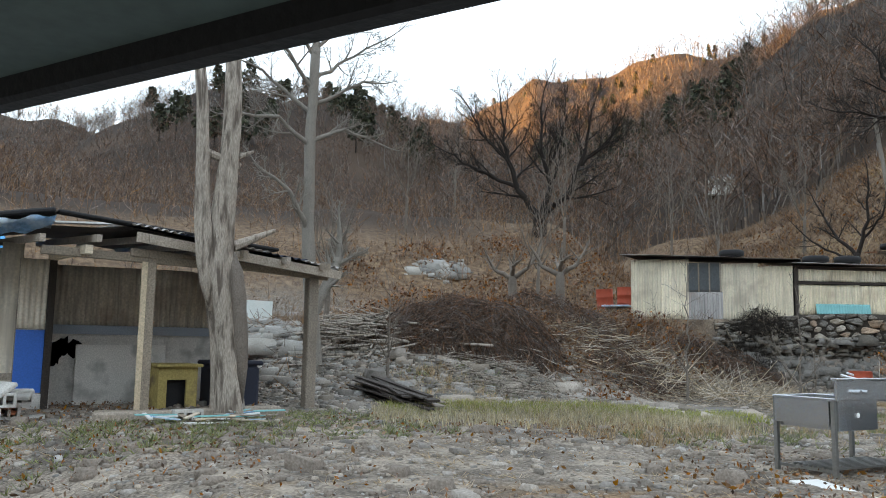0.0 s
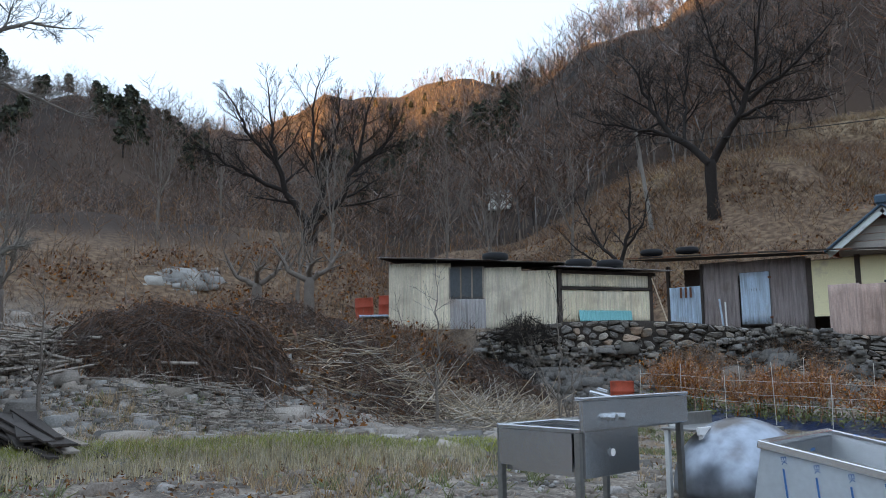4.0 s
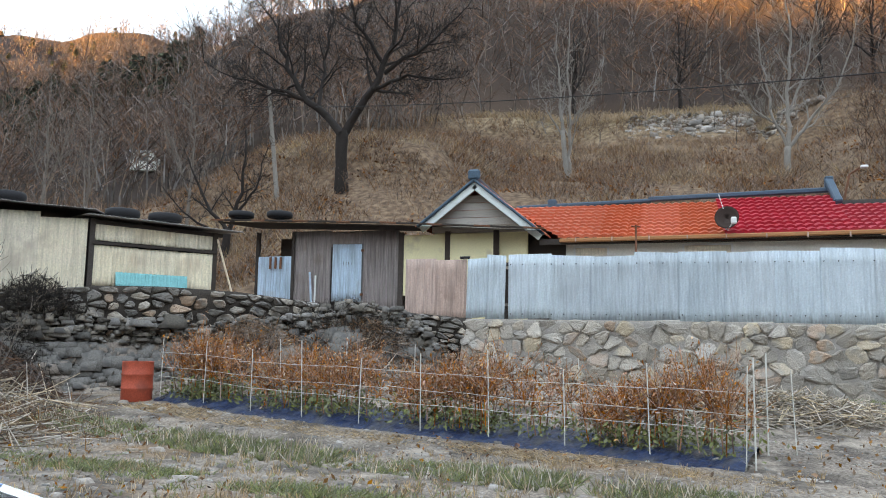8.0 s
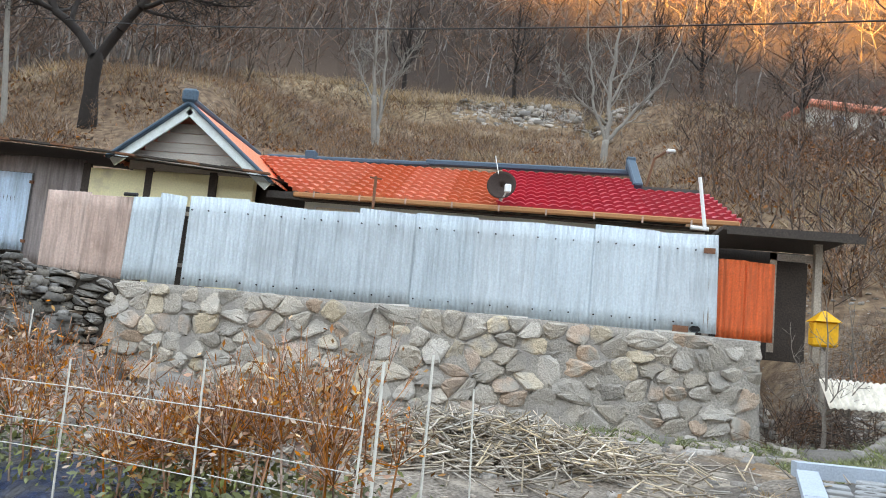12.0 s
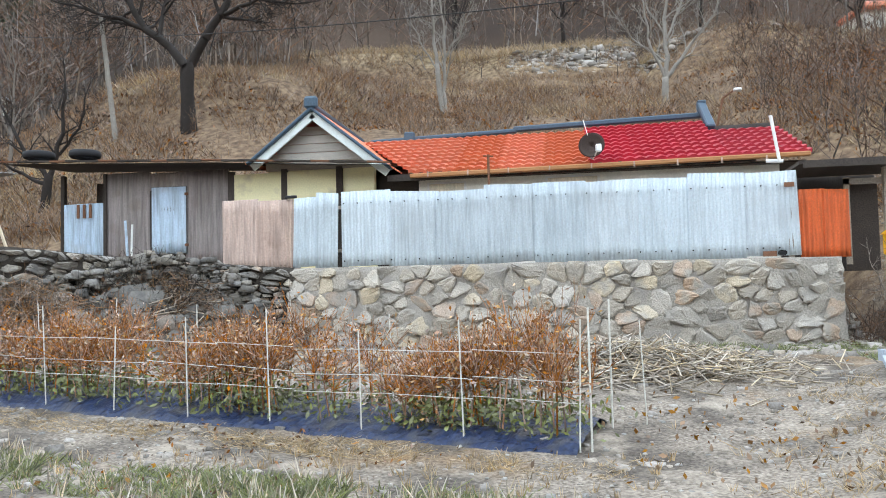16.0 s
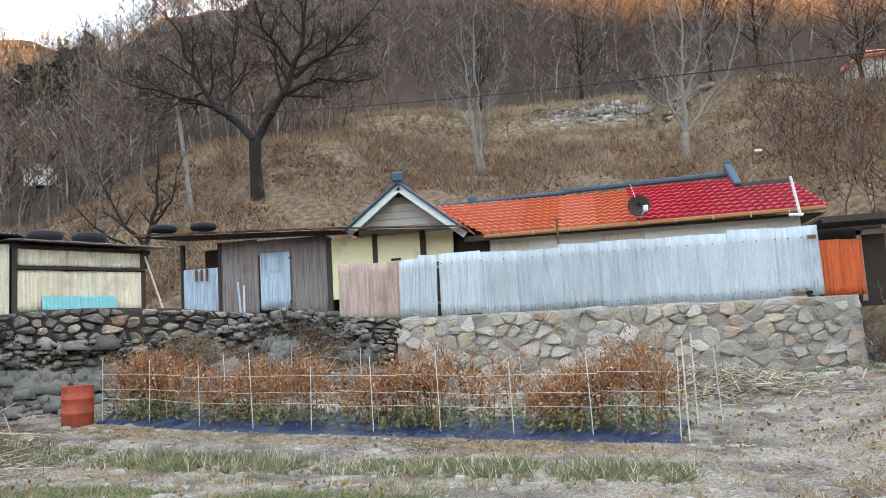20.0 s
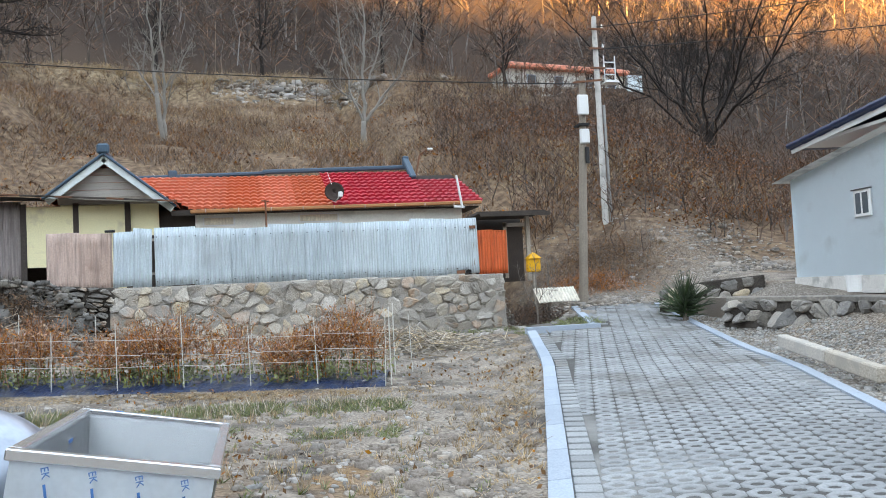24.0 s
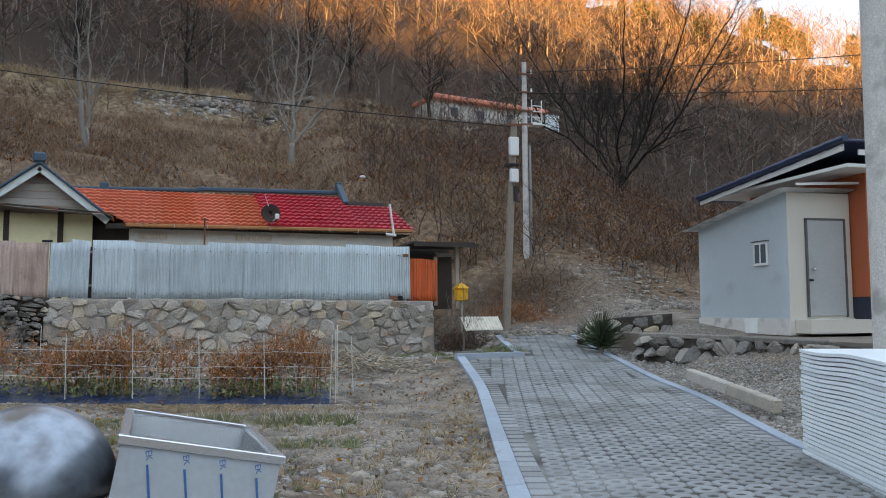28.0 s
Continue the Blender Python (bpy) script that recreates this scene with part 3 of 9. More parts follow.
def ground_material():
    m = bpy.data.materials.new("ground_soil_grass_and_litter")
    m.use_nodes = True
    n, l = m.node_tree.nodes, m.node_tree.links
    bsdf = n["Principled BSDF"]
    geo = n.new("ShaderNodeNewGeometry")
    at = n.new("ShaderNodeAttribute")
    at.attribute_name = "zone"
    sep = n.new("ShaderNodeSeparateColor")
    l.new(at.outputs["Color"], sep.inputs[0])

    def tex(scale, detail=6):
        t = n.new("ShaderNodeTexNoise")
        t.inputs["Scale"].default_value, t.inputs["Detail"].default_value = scale, detail
        l.new(geo.outputs["Position"], t.inputs["Vector"])
        return t.outputs[0]

    def ramp(src, stops):
        r = n.new("ShaderNodeValToRGB")
        while len(r.color_ramp.elements) < len(stops):
            r.color_ramp.elements.new(0.5)
        for e, (p, c) in zip(r.color_ramp.elements, stops):
            e.position, e.color = p, (*c, 1)
        l.new(src, r.inputs[0])
        return r.outputs[0]

    def blend(f, a, b):
        x = n.new("ShaderNodeMix")
        x.data_type = "RGBA"
        l.new(f, x.inputs["Factor"])
        l.new(a, x.inputs[6])
        l.new(b, x.inputs[7])
        return x.outputs[2]

    def edge(src, a, b):
        r = n.new("ShaderNodeMapRange")
        r.inputs["From Min"].default_value, r.inputs["From Max"].default_value = a, b
        l.new(src, r.inputs[0])
        return r.outputs[0]

    t1, t2, t3, t4 = tex(0.5), tex(3.5), tex(28), tex(0.03, 8)
    soil = ramp(t3, [(0.3, (0.10, 0.082, 0.066)), (0.5, (0.25, 0.208, 0.170)), (0.72, (0.43, 0.37, 0.305))])
    litter = ramp(t3, [(0.3, (0.13, 0.075, 0.044)), (0.7, (0.36, 0.24, 0.135))])
    soil = blend(edge(t1, 0.55, 0.68), soil, litter)
    dark = ramp(t3, [(0.3, (0.055, 0.046, 0.039)), (0.7, (0.17, 0.142, 0.118))])
    pale = ramp(t3, [(0.3, (0.27, 0.225, 0.18)), (0.7, (0.45, 0.385, 0.315))])
    t5, t6 = tex(1.1, 8), tex(1.7, 8)
    soil = blend(edge(t5, 0.43, 0.62), soil, dark)
    soil = blend(edge(t6, 0.53, 0.70), soil, pale)
    grass = ramp(t2, [(0.32, (0.085, 0.054, 0.035)), (0.5, (0.165, 0.107, 0.068)), (0.68, (0.27, 0.185, 0.115))])
    straw = ramp(t2, [(0.3, (0.16, 0.11, 0.065)), (0.5, (0.33, 0.245, 0.15)), (0.7, (0.48, 0.37, 0.24))])
    scree = ramp(t3, [(0.35, (0.03, 0.025, 0.02)), (0.50, (0.17, 0.145, 0.12)), (0.66, (0.48, 0.43, 0.375))])
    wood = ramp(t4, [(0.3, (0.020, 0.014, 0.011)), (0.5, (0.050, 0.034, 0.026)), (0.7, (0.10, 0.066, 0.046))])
    colour = blend(sep.outputs[0], soil, grass)
    colour = blend(sep.outputs[2], colour, straw)
    colour = blend(at.outputs["Alpha"], colour, scree)
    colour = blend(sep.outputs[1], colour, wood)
    l.new(colour, bsdf.inputs["Base Color"])
    bsdf.inputs["Roughness"].default_value = 0.95
    bsdf.inputs["Specular IOR Level"].default_value = 0.2
    b = n.new("ShaderNodeBump")
    b.inputs["Strength"].default_value, b.inputs["Distance"].default_value = 0.6, 0.04
    add = n.new("ShaderNodeMath")
    l.new(t3, add.inputs[0])
    l.new(t2, add.inputs[1])
    l.new(add.outputs[0], b.inputs["Height"])
    l.new(b.outputs[0], bsdf.inputs["Normal"])
    return m


M["ground"] = ground_material()
me = raw_mesh("ground", verts, quads, M["ground"])
bmg = bmesh.new()
bmg.from_mesh(me)
bmg.verts.ensure_lookup_table()
for k in range(NA):
    bmg.faces.new((bmg.verts[hub], bmg.verts[k], bmg.verts[(k + 1) % NA]))
bmg.to_mesh(me)
bmg.free()
gr = np.hypot(verts[:, 0] - CX, verts[:, 1] - CY)
gback = verts[:, 1] - np.interp(verts[:, 0], WALL_X, WALL_Y)
grassy = np.maximum(S(0.8, 2.5, gback) * S(12.5, 10, verts[:, 0]) + S(16, 19, verts[:, 1]), S(-8, -11, verts[:, 0]) * S(-4, 2, verts[:, 1]))
grassy = np.maximum(grassy, S(13.2, 15.5, verts[:, 1]) * S(10.2, 11.5, verts[:, 0]))
grassy = np.clip(np.maximum(grassy, S(24, 34, gr)), 0, 1)
gaz = np.degrees(np.arctan2(-(verts[:, 0] - CX), verts[:, 1] - CY))
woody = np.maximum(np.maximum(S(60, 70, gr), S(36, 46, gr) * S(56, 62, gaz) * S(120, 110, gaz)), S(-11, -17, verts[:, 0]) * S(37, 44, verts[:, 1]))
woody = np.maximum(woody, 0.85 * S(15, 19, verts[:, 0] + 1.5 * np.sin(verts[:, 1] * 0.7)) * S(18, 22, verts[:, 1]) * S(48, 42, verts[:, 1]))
lip = S(51.0, 53.5, verts[:, 1]) * S(60, 56, verts[:, 1]) * S(-16, -9, verts[:, 0]) * S(26, 20, verts[:, 0])
wob = 0.8 * np.sin(verts[:, 0] * 0.9) + 0.6 * np.sin(verts[:, 1] * 1.3 + 1)
screes = S(-5.6, -7.4, verts[:, 0] + wob * 0.5) * S(-1.2, 0.6, verts[:, 1] + wob * 0.4 + 4.5 - 0.42 * np.minimum(0, verts[:, 0] + 8)) * S(5.5, 3.0, verts[:, 1]) * S(-27, -22, verts[:, 0])
screes = np.maximum(screes, 0.75 * S(0.1, 0.4, verts[:, 0] - road_right(verts[:, 1])) * S(3.2, 2.2, verts[:, 0] - road_right(verts[:, 1])) * S(-4, -2, verts[:, 1]) * S(12, 10.5, verts[:, 1]))
screes = np.maximum(screes, 0.5 * S(10.2, 11.2, verts[:, 0]) * S(12.2, 13.2, verts[:, 1]) * S(19, 16.5, verts[:, 1]) * S(19, 16, verts[:, 0]))
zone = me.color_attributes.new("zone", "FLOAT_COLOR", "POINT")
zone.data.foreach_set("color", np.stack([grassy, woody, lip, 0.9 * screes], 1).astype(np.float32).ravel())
me.polygons.foreach_set("use_smooth", [True] * len(me.polygons))
ground = tagged(new("ground", me), "stony winter soil rising to brown grass slopes and wooded hills", "ground", kind="structure")


def at(x, y, z=0.0, rz=0.0, rx=0.0, ry=0.0):
    return pose(x, y, z, rx, ry, rz)


def sheet(parent, x, z, w, h, mat, y=0.0, seed=0, name="sheet", ragged=0.015, lean=0.0, label="", pitch=0.076, amp=0.013):
    ob = part(name, corrugated(w, h, pitch=pitch, amp=amp, ragged=ragged, seed=seed, lean=lean), mat, parent, label)
    ob.location = (x, y, z)
    return ob


def tyre(x, y, z, label="worn black car tyre lying flat on a sheet roof", r=0.30):
    bm = bmesh.new()
    n, k = 24, 10
    rings_ = []
    for a in range(n):
        t = 2 * math.pi * a / n
        ring = []
        for b in range(k):
            u = 2 * math.pi * b / k
            rr = r - 0.10 + 0.10 * math.copysign(abs(math.cos(u)) ** 0.7, math.cos(u)) * (1.0 if math.cos(u) > 0 else 0.7)
            ring.append(bm.verts.new((rr * math.cos(t), rr * math.sin(t), 0.09 + 0.09 * math.copysign(abs(math.sin(u)) ** 0.6, math.sin(u)))))
        rings_.append(ring)
    for a in range(n):
        for b in range(k):
            bm.faces.new((rings_[a][b], rings_[(a + 1) % n][b], rings_[(a + 1) % n][(b + 1) % k], rings_[a][(b + 1) % k]))
    ob = single("tyre", bm, M["black"], label, "tyre", "tyres on the roofs")
    ob.location = (x, y, z)
    return smooth(ob)


# ---- the corrugated fence on the stone wall ----
fence = thing("fence", "long fence of overlapped galvanised corrugated sheets on a stone wall", "fence")
FW = (8.50 - 0.57) / 9
for k in range(9):
    sheet(fence, 0.57 + k * FW, 2.47 - 0.006 * k + (0.02, -0.02, 0.0, 0.03, -0.01, 0.02, 0.0, 0.03, 0.05)[k], FW + 0.05, 1.36 + (0.04 if k == 0 else 0) + 0.012 * k + 0.03 * math.sin(k * 2.1), M["zinc"], 13.10 + (0.0, 0.022, 0.004, 0.026, 0.008, 0.0, 0.02, 0.006, 0.03)[k], seed=k, ragged=0.03, pitch=0.066, amp=0.011, lean=(0, 0.01, 0, 0, -0.01, 0, 0.01, 0, -0.03)[k])
for k, (x, w, h, z) in enumerate(((-0.36, 0.44, 1.28, 2.50), (0.07, 0.42, 1.40, 2.47))):
    sheet(fence, x, z, w, h, M["zinc"], 13.06, seed=30 + k, ragged=0.03, lean=0.04, pitch=0.066, amp=0.011)
# dark panel that stands in for the shade seen through the gap
part("gap_board", bx(0.42, 0.66, 13.20, 13.23, 2.3, 3.72), M["wood_and_shade_dark"], fence, "dark panel put in for the shade behind the gap")
for x in (2.4, 4.2, 6.0, 8.4):
    part("post", bx(x - 0.04, x + 0.04, 13.14, 13.22, 2.3, 3.75), M["wood_grey"], fence)
for z in (2.8, 3.6):
    part("rail", bmm((-0.2, 13.17, z), (8.5, 13.17, z), 0.05, 0.06), M["wood_grey"], fence)
part("patch", bx(8.30, 8.46, 13.05, 13.07, 3.62, 3.70), M["rust"], fence)
part("rusty_skirt", bx(7.92, 8.14, 13.07, 13.085, 2.46, 2.55), M["rust"], fence)
# the sheet is whole here; a black patch paints the hole's shade
part("hole_shade", bx(8.16, 8.30, 13.066, 13.08, 2.47, 2.56, bevel=0.03), M["black"], fence, "black patch drawn for the shade in a torn hole")
for k in range(9):
    for j in range(3):
        x = 0.62 + k * FW + 0.26 * j
        for z in (2.60, 3.66):
            part("nail", cy((x, 13.07, z), (x, 13.10, z), 0.013, n=6), M["black"], fence)
fence_brown = thing("brown_fence", "faded brown corrugated panel standing before the sheds", "fence panel")
sheet(fence_brown, -1.80, 2.46, 0.72, 1.36, M["sheet_brown"], 13.2, seed=41)
sheet(fence_brown, -1.10, 2.44, 0.72, 1.36, M["sheet_brown"], 13.19, seed=42)
part("post", bx(-0.36, -0.28, 13.2, 13.28, 2.3, 3.8), M["wood_grey"], fence_brown)
part("pipe", cy((-0.52, 13.15, 3.83), (-0.30, 13.12, 3.83), 0.03), M["black"], fence_brown)

# ---- the house behind it ----
house = thing("house", "low farmhouse with orange and red tile-sheet roof and white gable trim", "house")
part("wall_front", bx(1.3, 9.2, 16.95, 17.15, 2.3, 4.65), M["white_wall"], house, "white plastered wall")
part("wall_side", bx(9.0, 9.2, 17.15, 22.5, 2.3, 4.7), M["white_wall"], house)
part("wall_back", bx(-2.0, 9.0, 22.3, 22.5, 2.3, 5.2), M["white_wall"], house)
part("wall_gable", bx(-2.15, 0.35, 16.50, 16.70, 2.3, 4.9), M["cream_wall"], house)
# solid dark box: the recess's shade is put into its colour
part("dark_recess", bx(0.35, 1.3, 17.0, 17.2, 2.3, 4.7), M["wood_and_shade_dark"], house)
for x0, x1, z0, z1 in ((1.5, 2.4, 4.22, 4.5), (4.2, 5.4, 4.25, 4.52)):
    w_ = part("window", bx(x0, x1, 16.93, 16.97, z0, z1), M["white_plastic"], house, "white framed window")
    part("pane", bx(x0 + 0.05, x1 - 0.05, 16.92, 16.93, z0 + 0.04, z1 - 0.04), M["sheet_cream"], w_)


def tile_roof(x0, x1, y0, z0, y1, z1, skew0=0.0, skew1=0.0):
    """A pressed tile sheet: waves across, steps up the slope."""
    bm = bmesh.new()
    n = max(2, int((x1 - x0) / 0.035))
    L = math.hypot(y1 - y0, z1 - z0)
    rows = max(2, int(L / 0.36))
    ny, nz = -(z1 - z0) / L, (y1 - y0) / L
    lines = []
    for r in range(rows):
        for e, up in ((0.0, -0.02), (0.02, 0.06), (0.5, 0.036), (0.995, -0.005)):
            f = (r + e) / rows
            line = []
            for i in range(n + 1):
                xx = x0 + skew0 * f + (x1 - x0 + (skew1 - skew0) * f) * i / n
                h = 0.050 * abs(math.sin(math.pi * xx / 0.22)) ** 0.8 + up
                line.append(bm.verts.new((xx, y0 + (y1 - y0) * f + ny * h, z0 + (z1 - z0) * f + nz * h)))
            lines.append(line)
    for a, b in zip(lines, lines[1:]):
        for i in range(n):
            bm.faces.new((a[i], a[i + 1], b[i + 1], b[i]))
    bmesh.ops.solidify(bm, geom=bm.faces[:], thickness=0.012)
    return bm


roof = part("roof", bx(1.2, 9.7, 16.75, 20.1, 4.56, 4.60), M["wood_and_shade_dark"], house)
roof.data.transform(Matrix())
# rafters plane under the sheets
rb = bmesh.new()
vs = [rb.verts.new(p) for p in ((0.9, 16.6, 4.60), (9.75, 16.6, 4.68), (9.75, 20.0, 6.05), (-0.9, 20.0, 5.98), (0.9, 22.6, 4.9), (9.75, 22.6, 4.9))]
rb.faces.new((vs[0], vs[1], vs[2], vs[3]))
rb.faces.new((vs[3], vs[2], vs[5], vs[4]))
bmesh.ops.solidify(rb, geom=rb.faces[:], thickness=0.05)
part("roof_deck", rb, M["wood_and_shade_dark"], house)
xs = [1.15, 2.15, 3.15, 4.15, 5.15]
for a, b in zip(xs, xs[1:]):
    part("roof_sheet", tile_roof(a, b + 0.03, 16.50, 4.66, 20.0, 6.08, skew0=(-2.0 if a < 1.2 else 0.0)), M["roof_orange"], house)
for a, b in zip((5.15, 6.15, 7.15), (6.15, 7.15, 8.05)):
    part("roof_sheet", tile_roof(a, b + 0.03, 16.50, 4.69, 20.0, 6.16), M["roof_red"], house)
part("roof_sheet", tile_roof(8.05, 9.75, 16.50, 4.70, 19.4, 5.80), M["roof_red"], house)
part("ridge_cap", bmm((-0.6, 20.02, 6.10), (3.4, 20.02, 6.20), 0.16, 0.12, 0.03), M["ridge_dark"], house)
part("ridge_cap", bmm((3.3, 20.02, 6.24), (8.15, 20.02, 6.34), 0.18, 0.14, 0.03), M["ridge_dark"], house)
part("ridge_end", bmm((8.12, 20.02, 6.62), (8.22, 19.25, 5.86), 0.22, 0.16, 0.03), M["ridge_dark"], house)
part("ridge_end_top", bx(8.02, 8.24, 19.92, 20.12, 6.3, 6.72, bevel=0.03), M["ridge_dark"], house)
part("ridge_stop", bx(0.35, 0.62, 19.9, 20.15, 6.05, 6.32, bevel=0.03), M["ridge_dark"], house)
gut = part("gutter", bmm((1.2, 16.44, 4.60), (9.7, 16.44, 4.68), 0.12, 0.10, 0.02), M["wood_pale"], house, "brown rain gutter")
gut.data.materials[0] = M["gutter_brown"]
for x in np.arange(1.6, 9.7, 0.9):
    part("gutter_bracket", bx(x, x + 0.03, 16.36, 16.40, 4.56, 4.68), M["sheet_brown"], house)
part("downpipe", cy((9.05, 16.30, 4.5), (8.92, 16.35, 5.5), 0.035), M["white_plastic"], house)
part("downpipe_elbow", cy((8.80, 16.38, 4.55), (9.12, 16.30, 4.52), 0.04), M["white_plastic"], house)
# the gable wing
AP, GL, GR = Vector((-0.96, 16.12, 6.16)), Vector((-2.42, 16.12, 5.02)), Vector((0.78, 16.12, 4.76))
for a, b, nm in ((AP, GL, "verge_board"), (AP, GR, "verge_board")):
    d = (b - a).normalized()
    part(nm, bmm(a - Vector((0, 0, 0.09)) - d * 0.02, b - Vector((0, 0, 0.09)), 0.05, 0.23, 0.01), M["pale_trim"], house, "pale painted verge board")
    part("verge_cap", bmm(a + Vector((0, -0.03, 0.03)), b + d * 0.1 + Vector((0, -0.03, 0.03)), 0.20, 0.07, 0.02), M["ridge_dark"], house)
for k in range(5):
    z = 4.86 + k * 0.2
    x0 = np.interp(z, [5.02, 6.1], [-2.2, -0.96]) if z > 5.02 else -2.2
    x1 = np.interp(z, [4.76, 6.1], [0.62, -0.96])
    part("gable_board", bx(x0, x1, 16.42, 16.46, z, z + 0.19, bevel=0.006), M["plank_grey"], house)
for side, E_ in ((1, GR), (-1, GL)):
    n, rows = 6, 6
    L = (E_ - AP).length
    bm = bmesh.new()
    lines = []
    for r in range(rows):
        for e in (0, 1):
            f = 1 - (r + e * 0.999) / rows
            p = AP.lerp(E_ + Vector((0.12 * side, 0, -0.08)), f)
            line = []
            for i in range(100):
                y = 16.02 + i * 0.045
                line.append(bm.verts.new((p.x, y, p.z + 0.04 + 0.024 * math.cos(2 * math.pi * y / 0.21) + (0.03 if e == 0 else 0))))
            lines.append(line)
    for a, b in zip(lines, lines[1:]):
        for i in range(99):
            bm.faces.new((a[i], a[i + 1], b[i + 1], b[i])).smooth = True
    part("wing_roof", bm, M["roof_orange"], house)
part("wing_ridge", bmm((-0.96, 16.0, 6.26), (-0.96, 20.4, 6.22), 0.16, 0.12, 0.03), M["ridge_dark"], house)
part("ridge_ornament", bx(-1.12, -0.80, 15.96, 16.10, 6.18, 6.46, bevel=0.05), M["ridge_dark"], house, "dark end tile on the gable")
# dark board added to draw the shadow at the eave
part("eave_shadow_board", bmm((0.7, 16.3, 4.55), (1.4, 16.5, 4.58), 0.06, 0.14), M["wood_and_shade_dark"], house)

dish = thing("satellite_dish", "brown weathered satellite dish on the tile roof", "satellite dish", at(5.24, 16.45, 5.05, 8))
bm = bmesh.new()
rings_ = []
for k in range(7):
    r = 0.30 * k / 6
    rings_.append([bm.verts.new((r * math.cos(2 * math.pi * a / 28) * 0.94, -0.20 * (r / 0.30) ** 2 * 0.5, r * math.sin(2 * math.pi * a / 28))) for a in range(28)])
for a, b in zip(rings_, rings_[1:]):
    for k in range(28):
        if a is rings_[0]:
            continue
        bm.faces.new((a[k], a[(k + 1) % 28], b[(k + 1) % 28], b[k])).smooth = True
bm.faces.new(rings_[1])
bmesh.ops.delete(bm, geom=rings_[0], context="VERTS")
bmesh.ops.solidify(bm, geom=bm.faces[:], thickness=0.012)
d_ = part("reflector", bm, M["dish_rust"], dish)
d_.rotation_euler = (radians(-18), 0, radians(-14))
part("arm", cy((0, -0.05, -0.28), (0.06, -0.42, -0.12), 0.015), M["white_plastic"], dish)
part("feed", bx(0.0, 0.12, -0.50, -0.40, -0.18, -0.02, bevel=0.02), M["white_plastic"], dish, "white feed head")
part("mast", cy((0, 0.1, -0.30), (0, 0.16, -0.05), 0.025), M["steel_dull"], dish)
part("cable", cy((-0.10, -0.1, 0.24), (-0.16, 0.1, 0.62), 0.008, n=6), M["white_plastic"], dish)
pole_ = thing("antenna_pole", "thin rusty pole standing before the tile roof", "pole")
part("pole", cy((3.20, 14.2, 2.4), (3.20, 14.2, 4.62), 0.025), M["rust"], pole_)
part("crossbar", cy((3.10, 14.2, 4.60), (3.30, 14.2, 4.58), 0.015), M["rust"], pole_)
lamp = thing("yard_lamp", "small lamp on a bent arm behind the roof", "lamp")
part("arm", cy((8.45, 20.4, 5.6), (8.75, 20.5, 6.85), 0.03), M["rust"], lamp)
part("arm", cy((8.75, 20.5, 6.85), (9.05, 20.4, 7.05), 0.025), M["rust"], lamp)
part("lamp_head", bx(9.0, 9.2, 20.3, 20.45, 6.99, 7.07, bevel=0.02), M["white_plastic"], lamp)

# ---- lean-to row between house and sheds ----
leanto = thing("lean_to", "row of sheet-clad store rooms under a sagging dark roof", "outbuilding")
Y = 16.46
sheet(leanto, -6.22, 2.75, 1.10, 2.25, M["sheet_mauve"], Y, 51)
sheet(leanto, -5.12, 4.55, 0.95, 0.42, M["sheet_mauve"], Y, 52)
sheet(leanto, -4.22, 2.75, 1.10, 2.22, M["sheet_mauve"], Y, 53)
d_ = part("door", bx(-5.06, -4.16, Y - 0.05, Y - 0.02, 3.02, 4.62), M["door_frame"], leanto, "pale corrugated door")
sheet(d_, -5.04, 3.03, 0.86, 1.58, M["sheet_blue"], Y - 0.07, 54)
part("hinge", bx(-4.2, -4.12, Y - 0.09, Y - 0.05, 4.4, 4.46), M["rust"], d_)
part("hinge", bx(-4.2, -4.12, Y - 0.09, Y - 0.05, 3.2, 3.26), M["rust"], d_)
sheet(leanto, -7.32, 2.95, 1.02, 1.35, M["sheet_blue"], Y - 0.06, 55, label="pale blue half-height sheet")
part("post", bx(-7.42, -7.32, Y - 0.05, Y + 0.05, 2.6, 5.0), M["wood_and_shade_dark"], leanto)
part("post", bx(-6.30, -6.22, Y - 0.05, Y + 0.05, 2.6, 5.0), M["wood_and_shade_dark"], leanto)
# back panel coloured dark in place of the shade inside the stores
part("dark_back", bx(-7.4, 0.6, Y + 1.4, Y + 1.5, 2.4, 5.0), M["wood_and_shade_dark"], leanto)
for x0, x1 in ((-2.97, -1.82), (-1.68, -0.50)):
    part("cream_panel", bx(x0, x1, Y - 0.06, Y, 3.2, 4.82), M["cream_wall"], leanto, "cream plaster panel")
for x in (-3.05, -1.75, -0.44):
    part("post", bx(x - 0.07, x + 0.07, Y - 0.08, Y + 0.02, 2.5, 4.9), M["wood_and_shade_dark"], leanto)
rb = bmesh.new()
q_ = [rb.verts.new(p) for p in ((-8.5, 15.7, 5.24), (-3.2, 15.7, 5.02), (0.9, 15.75, 4.78), (0.9, 18.2, 5.05), (-3.2, 18.6, 5.25), (-8.5, 18.6, 5.45))]
rb.faces.new(q_[:2] + q_[4:])
rb.faces.new((q_[1], q_[2], q_[3], q_[4]))
bmesh.ops.solidify(rb, geom=rb.faces[:], thickness=0.06)
part("roof", rb, M["wood_and_shade_dark"], leanto, "sagging dark roof with debris")
